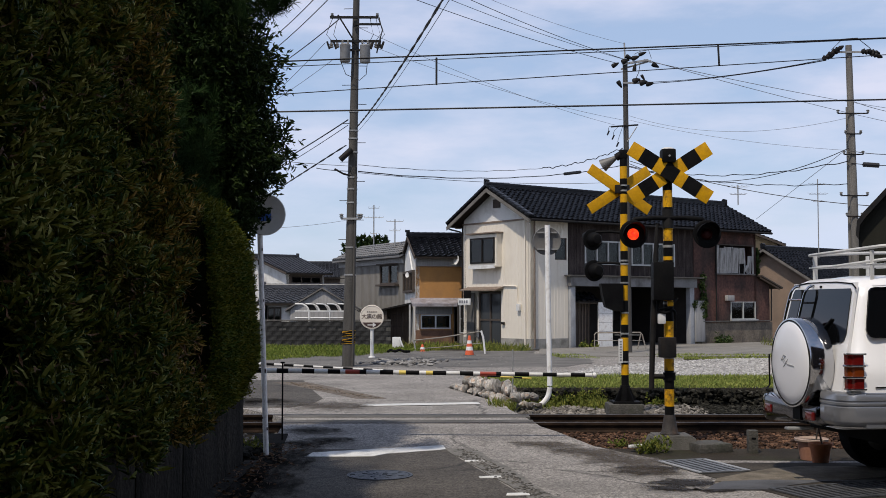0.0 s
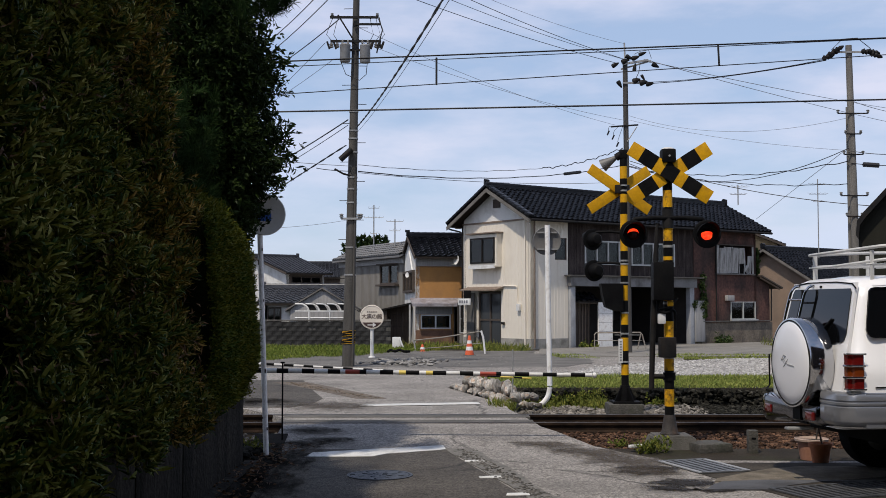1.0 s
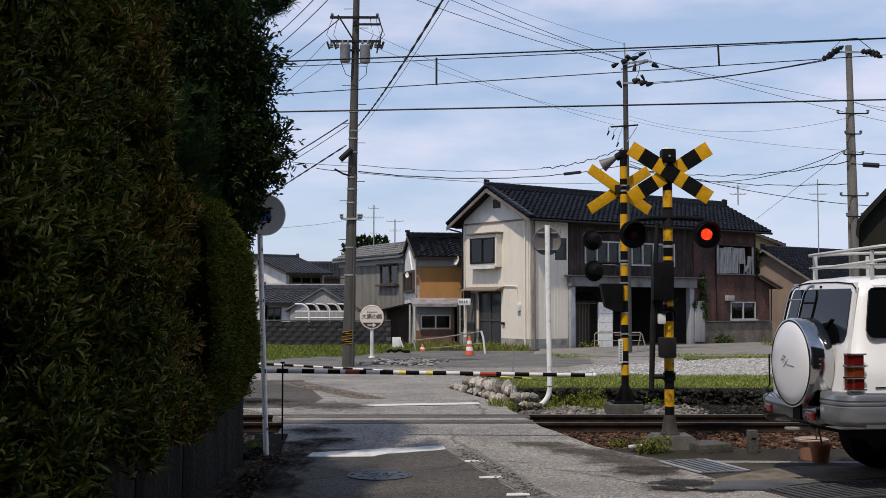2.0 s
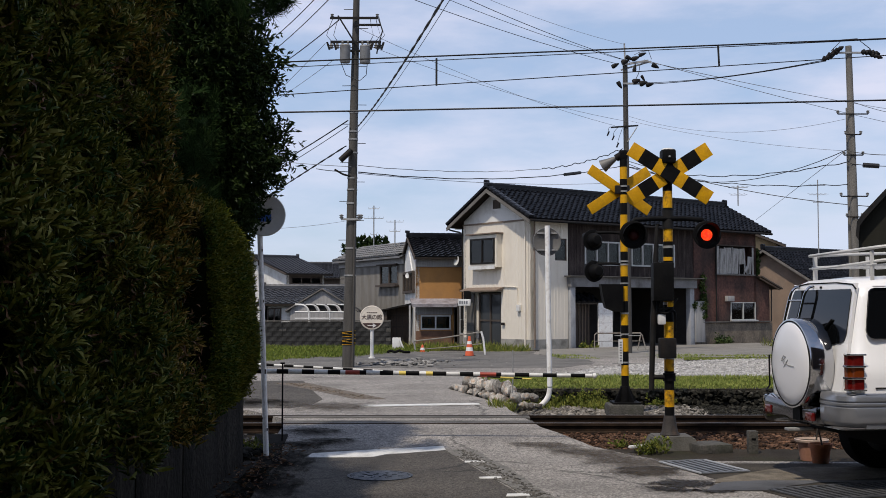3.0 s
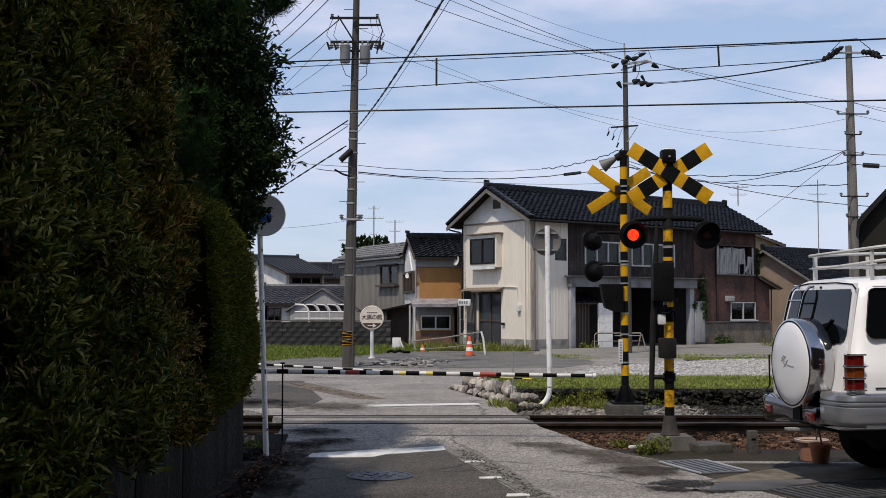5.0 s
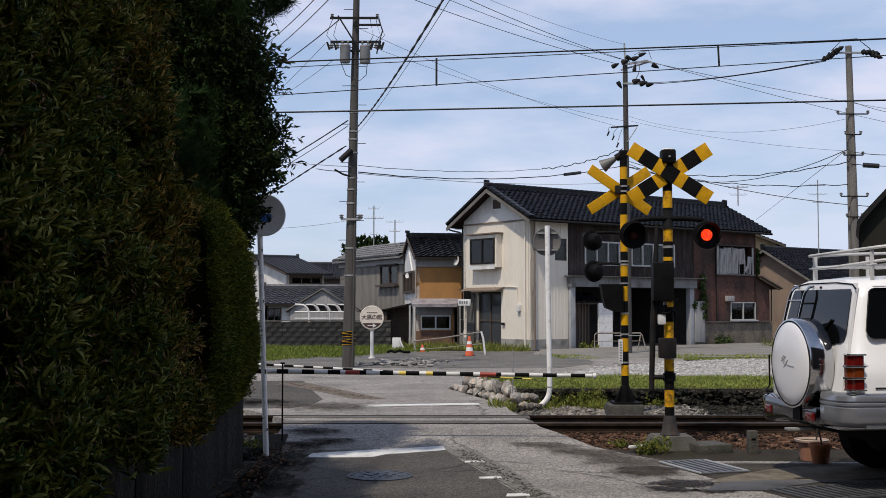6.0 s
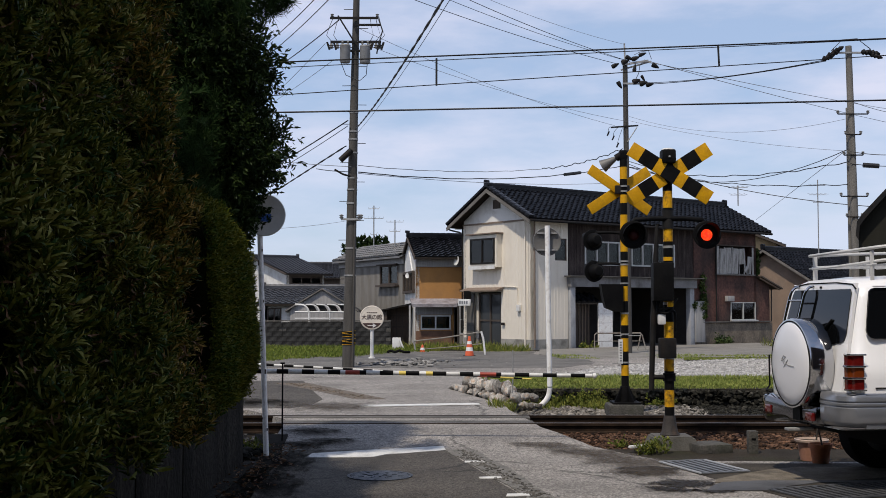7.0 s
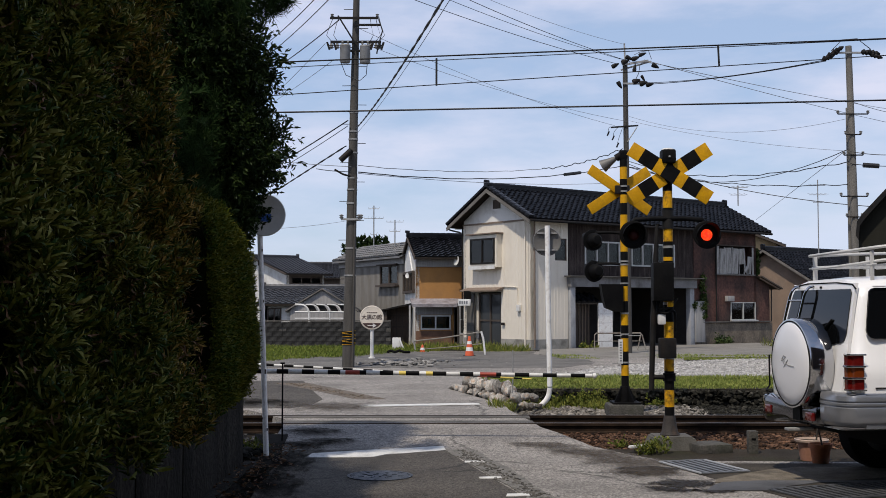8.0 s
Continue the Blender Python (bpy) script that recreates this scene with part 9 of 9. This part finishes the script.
CAR_HALF = [(0.0, 0.54), (0.62, 0.54), (0.80, 0.57), (0.845, 0.65), (0.85, 0.80), (0.85, 1.00), (0.842, 1.10), (0.815, 1.17), (0.775, 1.50), (0.742, 1.74), (0.715, 1.83), (0.64, 1.895), (0.45, 1.925), (0.0, 1.935)]


def car_ring(x, wide, lean, top, nose=0.0):
    """One cross-section: wide scales the width, lean pushes the upper part forward, top limits the height."""
    ring = []
    rise = -0.035 + 0.055 * min(1.0, max(0.0, (x - 0.05) / 0.6))
    for y, z in CAR_HALF:
        z = z + rise * min(1.0, max(0.0, (z - 1.6) / 0.25))
        zz = min(z, top - 0.04 * (y / 0.85) ** 2) if z > top - 0.06 else z
        taper = 1 - 0.85 * lean * max(0.0, z - 1.1)
        ring.append((x + 1.12 * lean * max(0.0, z - 1.05) + 0.05 * max(0.0, (0.75 - z)) * (1 if lean > 0 else 0), y * wide * taper, zz))
    return ring


def side_y(z):
    """Half width of the body at height z."""
    for (y0, z0), (y1, z1) in zip(CAR_HALF[2:], CAR_HALF[3:]):
        if z0 <= z <= z1:
            return y0 + (y1 - y0) * (z - z0) / (z1 - z0)
    return 0.7


def build_car():
    e = thing("car", pose(3.45, 10.72, 0.0, 0, 0, 8.5), "white and silver off-road car with covered spare wheel", "car")
    bm = bmesh.new()
    st = [car_ring(0.0, 0.86, 0.20, 9), car_ring(0.012, 0.93, 0.20, 9), car_ring(0.05, 0.975, 0.19, 9), car_ring(0.13, 0.995, 0.17, 9), car_ring(0.30, 1.0, 0.13, 9), car_ring(1.2, 1.0, 0.0, 9), car_ring(2.3, 1.0, 0.0, 9),
          car_ring(2.55, 0.995, 0.0, 1.70), car_ring(2.95, 0.985, 0.0, 1.18), car_ring(3.85, 0.95, 0.0, 1.08), car_ring(3.98, 0.90, 0.0, 0.98)]
    rings = []
    for s in st:
        pts = s + [(x, -y, z) for x, y, z in s[-2:0:-1]]
        rings.append([bm.verts.new(p) for p in pts])
    n = len(rings[0])
    for a, b in zip(rings, rings[1:]):
        for i in range(n):
            bm.faces.new((a[i], a[(i + 1) % n], b[(i + 1) % n], b[i]))
    bm.faces.new(rings[0][::-1])
    bm.faces.new(rings[-1])
    body = part("body", bm, M_CAR, e, "white painted body shell")

    def on_side(pts, off):
        """Points (x, z) laid on the near flank, off metres proud."""
        return [(x, -(side_y(z) * (0.975 + 0.025 * min(1, x / 0.13)) + off), z) for x, z in pts]

    def slab(name, pts, push, material, label, parent=body):
        return part(name, prism(bmesh.new(), pts, push), material, parent, label)

    # near flank: quarter window, door window, trims
    for x0, x1, lab in ((0.16, 1.30, "dark tinted quarter window"), (1.42, 2.25, "dark tinted door window")):
        pts = []
        cx, cz, w, h, r = (x0 + x1) / 2, 1.585, (x1 - x0) / 2, 0.225, 0.07
        for qx, qz, a0 in ((1, -1, -90), (1, 1, 0), (-1, 1, 90), (-1, -1, 180)):
            for k in range(4):
                a = radians(a0 + 30 * k)
                pts.append((cx + qx * (w - r) + r * math.cos(a) + (0.05 * (qz * 0.5 + 0.5) if qx < 0 and x0 < 1 else 0), cz + qz * (h - r) + r * math.sin(a)))
        slab("side_window", on_side(pts, 0.008), (0, 0.02, 0), M_CARGLASS, lab)
    # silver lower flank
    low = [(0.10, 0.58), (3.9, 0.58), (3.9, 0.875), (0.10, 0.875)]
    slab("lower_cladding", [(x, -0.868, z) for x, z in low], (0, 0.06, 0), M_CAR_SILVER, "silver lower panel with grooves")
    for z in (0.76, 0.79, 0.82):
        boxpart("groove", (2.0, -0.869, z), (3.75, 0.006, 0.008), M_DARK, body)
    boxpart("badge_bar", (0.62, -0.853, 1.08), (0.34, 0.006, 0.022), M_STEEL, body, "thin lettering bar")
    boxpart("trim_line", (1.4, -0.8535, 0.93), (2.4, 0.006, 0.012), M_DARK, body, "thin dark trim line")
    boxpart("door_gap", (1.36, -0.85, 0.95), (0.008, 0.012, 0.6), M_BLACK, body)
    # silver band at the corner under the lamp
    bm = bmesh.new()
    prof = [(p.x, p.y) for p in bent([(0.30, -0.885, 0), (0.06, -0.878, 0), (-0.065, -0.835, 0), (-0.122, -0.73, 0), (-0.138, -0.61, 0), (-0.14, -0.50, 0)], 4)] + [(0.02, -0.50), (0.30, -0.80)]
    a = [bm.verts.new((x + (0.05 if x < 0 else 0.0), y + 0.05, 0.585)) for x, y in prof]
    zs = [0.60, 0.64, 0.755, 0.767, 0.779, 0.795, 0.807, 0.819, 0.86, 0.885]
    ins = [0.022, 0, 0, 0.010, 0.0, 0.0, 0.010, 0.0, 0.006, 0.030]
    loops = [a]
    for z, i_ in zip(zs, ins):
        loops.append([bm.verts.new((x + (i_ if x < 0 else 0), y + i_, z)) for x, y in prof])
    for p, q in zip(loops, loops[1:]):
        for i in range(len(prof)):
            bm.faces.new((p[i], p[(i + 1) % len(prof)], q[(i + 1) % len(prof)], q[i]))
    bm.faces.new(loops[0][::-1])
    bm.faces.new(loops[-1])
    part("bumper_corner", bm, M_CAR_SILVER, e, "grooved silver bumper corner")
    # chrome step bumper: a rounded section swept round the tail
    plan = bent([(0.04, -0.505), (-0.13, -0.50), (-0.165, -0.34), (-0.175, 0.10), (-0.165, 0.56), (-0.12, 0.72), (-0.03, 0.83), (0.12, 0.875)], 4)
    sect = [(-0.07, 0.560), (-0.020, 0.566), (0.006, 0.590), (0.010, 0.630), (0.010, 0.690), (0.007, 0.722), (-0.004, 0.738), (-0.05, 0.748), (-0.10, 0.748)]
    bm = bmesh.new()
    loops = []
    for k, p in enumerate(plan):
        a, b = plan[max(0, k - 1)], plan[min(len(plan) - 1, k + 1)]
        t = (b - a).normalized()
        out = Vector((-t.y, t.x, 0.0))
        tall = float(smooth01(-0.1, 0.6, p.y))
        loops.append([bm.verts.new((p.x + out.x * d, p.y + out.y * d, z + tall * (-0.05 + 0.42 * (z - 0.56)))) for d, z in sect])
    for p, q in zip(loops, loops[1:]):
        for i in range(len(sect) - 1):
            bm.faces.new((p[i], p[i + 1], q[i + 1], q[i]))
    bp = part("step_bumper", bm, M_CHROME_DARK, e, "chrome step bumper with dark reflections put in its colour")
    boxpart("bumper_pad", (-0.09, 0.12, 0.755), (0.12, 0.95, 0.016), M_DARK, bp, "dark ribbed step plate", bev=0.004)
    boxpart("panel_seam", (0.305, -0.884, 0.735), (0.012, 0.012, 0.29), M_BLACK, bp, "dark seam beside the bumper corner")
    boxpart("bumper_lip", (-0.145, 0.12, 0.57), (0.03, 0.80, 0.016), M_BLACK, bp, "dark lower lip")
    for y, w in ((0.48, 0.13), (-0.38, 0.13)):
        boxpart("bumper_lamp", (-0.180, y, 0.645), (0.03, w, 0.075), M_TAIL_RED, bp, "small reflector lamp", bev=0.006)
    boxpart("plate_recess", (-0.186, -0.14, 0.65), (0.014, 0.15, 0.115), M_BLACK, bp, "dark recess")
    boxpart("tow_bar", (-0.15, -0.10, 0.505), (0.25, 0.09, 0.025), M_STEEL, bp, "pale tow bar", bev=0.008)
    # tail lamp
    for s in (-1, 1):
        tl = part("tail_lamp", box(bmesh.new(), (0.040, s * (0.808 if s < 0 else 0.68), 1.068), (0.125, 0.090, 0.312), 0, 0.02), M_CHROME, e, "tail lamp with chrome guard bars")
        for z, h, m_, l_ in ((1.170, 0.094, M_TAIL_RED, "red lens"), (1.068, 0.098, M_TAIL_AMB, "amber lens"), (0.966, 0.094, M_TAIL_RED, "red lens")):
            y0, y1 = (0.762, 0.864) if s < 0 else (0.62, 0.722)
            plan = bent([(0.085, s * y0, 0), (-0.036, s * y0, 0), (-0.044, s * (y0 + 0.04), 0), (-0.034, s * (y0 + 0.075), 0), (0.0, s * (y1 - 0.006), 0), (0.045, s * y1, 0), (0.085, s * y1, 0)], 3)
            lens = prism(bmesh.new(), [(p.x, p.y, z - h * 0.49) for p in plan], (0, 0, h * 0.98))
            part("lens", lens, m_, tl, l_)
        for z in (1.119, 1.017) if s < 0 else ():
            part("guard_bar", tube(bmesh.new(), [(-0.05, s * 0.77, z), (-0.055, s * 0.84, z), (-0.03, s * 0.868, z), (0.095, s * 0.872, z)], 0.011, 8), M_CHROME, tl, "chrome guard bar")
        for z in (1.222, 0.914) if s < 0 else ():
            part("guard_bar", tube(bmesh.new(), [(-0.045, s * 0.77, z), (-0.05, s * 0.84, z), (-0.025, s * 0.868, z), (0.105, s * 0.872, z)], 0.008, 8), M_CHROME, tl, "chrome edge bar")
    # tailgate with its window
    def rear(pts, off):
        return [(0.224 * max(0.0, z - 1.05) - off, y * (1 - 0.10 * max(0.0, z - 1.2)), z) for y, z in pts]

    gate = slab("tailgate", rear([(-0.66, 0.80), (0.63, 0.80), (0.66, 1.18), (0.615, 1.855), (-0.67, 1.855), (-0.72, 1.18)], 0.028), (0.03, 0, 0), M_CAR, "white side-hinged tailgate", e)
    slab("rear_window", rear([(-0.59, 1.315), (0.58, 1.24), (0.60, 1.30), (0.575, 1.75), (0.545, 1.80), (-0.60, 1.80), (-0.635, 1.765), (-0.66, 1.39), (-0.64, 1.335)], 0.038), (0.02, 0, 0), M_CARGLASS, "dark tinted rear window", gate)
    part("wiper", tube(bmesh.new(), [(0.0, 0.05, 1.20), (-0.005, -0.2, 1.36), (0.06, -0.36, 1.52)], 0.012, 6), M_BLACK, gate, "black wiper arm")
    # spare wheel with cover
    sp = part("spare_wheel", lathe(bmesh.new(), [(0.0, 0.0), (0.34, 0.0), (0.385, 0.03), (0.395, 0.08), (0.385, 0.13), (0.30, 0.15), (0.0, 0.15)], pose(-0.14, -0.13, 1.115, 0, 90, 0), 48), M_RUBBER, e, "spare tyre on the tailgate")
    part("chrome_band", lathe(bmesh.new(), [(0.345, -0.01), (0.41, -0.005), (0.418, 0.02), (0.42, 0.20), (0.412, 0.215), (0.40, 0.215), (0.40, 0.02), (0.345, 0.0)], pose(-0.235, -0.13, 1.115, 0, 90, 0), 64), M_CHROME, sp, "polished chrome band")
    part("cover", lathe(bmesh.new(), [(0.0, -0.045), (0.18, -0.041), (0.30, -0.030), (0.355, -0.016), (0.382, 0.0), (0.385, 0.012), (0.0, 0.012)], pose(-0.24, -0.13, 1.115, 0, 90, 0), 64), M_COVER, sp, "white domed cover")
    part("cover_edge", lathe(bmesh.new(), [(0.383, -0.003), (0.392, -0.006), (0.398, 0.0), (0.383, 0.005)], pose(-0.24, -0.13, 1.115, 0, 90, 0), 64), M_BLACK, sp, "black rubber edge")
    for pts in ([(0.12, 0.035), (0.05, 0.05), (0.0, 0.085), (0.06, 0.10), (0.10, 0.05), (0.02, -0.02)], [(0.05, 0.045), (-0.05, -0.02), (-0.20, -0.035)], [(-0.05, 0.05), (0.0, -0.01), (0.06, -0.055)]):
        part("emblem_stroke", tube(bmesh.new(), [(-0.287 + 0.02 * (y * y + z * z) * 4, -0.13 + y * 0.8, 1.115 + z * 0.7) for y, z in pts], 0.0035, 6), M_GREY_PAINT, sp, "thin grey emblem stroke")
    # ladder on the tailgate
    for y in (0.46, 0.16):
        part("ladder_rail", tube(bmesh.new(), bent([(-0.07, y + 0.04, 1.16), (-0.02, y + 0.03, 1.42), (0.035, y + 0.01, 1.68), (0.062, y, 1.775), (0.10, y - 0.01, 1.825), (0.16, y - 0.015, 1.825), (0.21, y - 0.02, 1.785)], 5), 0.0125, 8), M_CHROME, e, "bent pipe of the rear ladder")
    for z, x in ((1.40, -0.025), (1.70, 0.040)):
        part("ladder_rung", rod(bmesh.new(), (x, 0.16, z), (x, 0.46, z), 0.010), M_CHROME, e, "ladder rung")
    # black seam between the roof and the tailgate, drip rail above the side windows
    part("roof_seam", tube(bmesh.new(), rear([(0.60, 1.838), (0.3, 1.862), (-0.3, 1.862), (-0.62, 1.842), (-0.70, 1.80)], 0.030), 0.007, 6), M_BLACK, gate, "black seal above the rear window")
    part("drip_rail", tube(bmesh.new(), [(0.25, -0.748, 1.822), (1.0, -0.738, 1.842), (2.3, -0.735, 1.845)], 0.009, 6), M_CAR, e, "white drip rail")
    boxpart("lock_button", (0.145, 0.0, 1.822), (0.02, 0.03, 0.02), M_BLACK, gate, "small black washer nozzle")
    # roof rack
    rk = part("roof_rack", tube(bmesh.new(), bent([(0.40, 0.64, 2.03), (1.0, 0.68, 2.06), (2.2, 0.66, 2.08), (2.32, 0.0, 2.08), (2.2, -0.66, 2.09), (1.0, -0.68, 2.085), (0.52, -0.65, 2.07), (0.30, -0.42, 2.035), (0.22, 0.0, 2.01), (0.28, 0.42, 2.015)] + [(0.40, 0.64, 2.03)], 3), 0.014, 8), M_RACK, e, "pale painted roof rack")
    part("upper_rail", tube(bmesh.new(), bent([(0.38, 0.66, 2.15), (1.0, 0.70, 2.18), (2.2, 0.68, 2.21), (2.34, 0.0, 2.21), (2.2, -0.68, 2.215), (1.0, -0.70, 2.205), (0.50, -0.67, 2.19), (0.28, -0.44, 2.16), (0.19, 0.0, 2.14), (0.26, 0.44, 2.14)] + [(0.38, 0.66, 2.15)], 3), 0.0155, 8), M_RACK, rk, "upper rail")
    for x, y in ((0.42, 0.66), (0.28, 0.40), (0.36, -0.55), (0.80, -0.685), (1.25, -0.69), (1.0, 0.69), (1.7, -0.69), (1.7, 0.69)):
        part("rack_post", box(bmesh.new(), (x, y * 0.99, 2.0), (0.036, 0.016, 0.30), 0, 0.005), M_RACK, rk, "flat rack post")
    for i in range(14):
        part("rack_slat", rod(bmesh.new(), (0.36 + 0.14 * i, -0.62, 2.025), (0.36 + 0.14 * i, 0.62, 2.025), 0.009, n=6), M_RACK, rk, "rack slat")
    for y in (-0.55, -0.4, -0.2, 0.0, 0.2, 0.4, 0.55):
        part("rack_slat", rod(bmesh.new(), (0.30, y, 2.02), (2.3, y, 2.045), 0.008, n=6), M_RACK, rk, "rack slat")
    # wheels
    for x, y in ((1.10, -0.74), (1.10, 0.74), (3.3, -0.74), (3.3, 0.74)):
        s = -1 if y < 0 else 1
        w = part("wheel", lathe(bmesh.new(), [(0.20, -0.12), (0.33, -0.125), (0.37, -0.10), (0.378, 0.0), (0.37, 0.10), (0.33, 0.125), (0.20, 0.12)], pose(x, y, 0.378, 90, 0, 0), 36), M_RUBBER, e, "black tyre")
        part("rim", lathe(bmesh.new(), [(0.0, 0.09), (0.08, 0.10), (0.18, 0.06), (0.205, 0.11), (0.21, 0.0), (0.0, 0.0)], pose(x, y, 0.378, 90 if s < 0 else -90, 0, 0), 24), M_STEEL, w, "steel rim")
        if s < 0:
            part("arch", lathe(bmesh.new(), [(0.40, -0.10), (0.47, -0.09), (0.47, 0.10), (0.40, 0.10)], pose(x, s * 0.80, 0.42, 90, 0, 0), 28), M_CAR_SILVER, e, "silver wheel arch flare")
    boxpart("underbody", (2.15, 0.0, 0.50), (3.5, 1.56, 0.16), M_RUBBER, e, "dark underbody")
    # added black box stands in for the deep shade under the tail
    boxpart("tail_shade_box", (0.75, 0.0, 0.44), (0.06, 1.50, 0.22), M_RUBBER, e, "black box added for the shade under the tail")
    part("windscreen", prism(bmesh.new(), [(2.44, -0.66, 1.80), (2.44, 0.66, 1.80), (2.97, 0.74, 1.22), (2.97, -0.74, 1.22)], (0.03, 0, 0.02)), M_CARGLASS, e, "dark windscreen")
    # thin pole on the far rear corner
    part("corner_pole", tube(bmesh.new(), [(-0.10, 0.70, 0.80), (-0.02, 0.86, 0.81), (0.02, 0.89, 0.84), (0.02, 0.89, 1.15)], 0.010, 6), M_BLACK, e, "thin black corner pole")


build_car()


# ---- block wall of the yard, piece by piece ----
def build_block_wall():
    e = thing("block_wall", pose(-9.6, 45.4, -0.05), "grey concrete block garden wall with open pattern blocks", "wall")
    boxpart("footing", (3.75, 0.1, 0.03), (7.5, 0.22, 0.14), M_CONC_DARK, e, "concrete footing")
    boxpart("mortar", (3.75, 0.11, 0.55), (7.5, 0.09, 0.98), M_CONC_DARK, e, "recessed mortar")
    me = bpy.data.meshes.new("block")
    bm = box(bmesh.new(), (0, 0, 0), (0.389, 0.13, 0.186), 0, 0.005)
    bm.to_mesh(me)
    bm.free()
    me.materials.append(M_BLOCK)
    bm = bmesh.new()
    for s in (-1, 1):
        box(bm, (s * 0.17, 0, 0), (0.045, 0.13, 0.182))
        box(bm, (0, 0, s * 0.075), (0.295, 0.13, 0.032))
    box(bm, (0, 0, 0), (0.04, 0.12, 0.118))
    bmesh.ops.remove_doubles(bm, verts=bm.verts[:], dist=0.0005)
    mo = bpy.data.meshes.new("open_block")
    bm.to_mesh(mo)
    bm.free()
    mo.materials.append(M_BLOCK)
    for j in range(5):
        for i in range(19):
            x = 0.2 + 0.395 * i + (0.19 if j % 2 else 0)
            if x > 7.4:
                continue
            open_ = j == 3 and i % 3 == 1
            ob = new("open_block" if open_ else "block", mo if open_ else me)
            ob.parent = e
            ob.matrix_basis = pose(x, 0.10, 0.19 + 0.19 * j)
    boxpart("coping", (3.75, 0.11, 1.09), (7.5, 0.17, 0.05), M_CONC_DARK, e, "flat concrete coping")


build_block_wall()


def blink_rows(first_on, face):
    """Rows for a lamp insert that turns half a circle at each change. face: the pose at rest."""
    turns = [0.35, 1.0, 1.62, 2.25, 2.89, 3.54, 4.15, 4.78, 5.40, 6.03, 6.65, 7.28, 7.89]
    angle = 0.0 if first_on else 180.0
    rows = [(0.0, face @ pose(0, 0, 0, angle, 0, 0))]
    for t in turns:
        f = frame(t)
        for k, a in ((-1, 0), (0, 62), (1, 118), (2, 180)):
            rows.append(((f - 1 + k) / FPS, face @ pose(0, 0, 0, angle + a, 0, 0)))
        angle += 180.0
    rows.append((8.0, face @ pose(0, 0, 0, angle, 0, 0)))
    return rows


def motions():
    for (lamp, insert), on in zip(LAMPS, (True, False)):
        walk(insert, blink_rows(on, pose(0, 0.02, 0)))
    sway_tree()


motions()
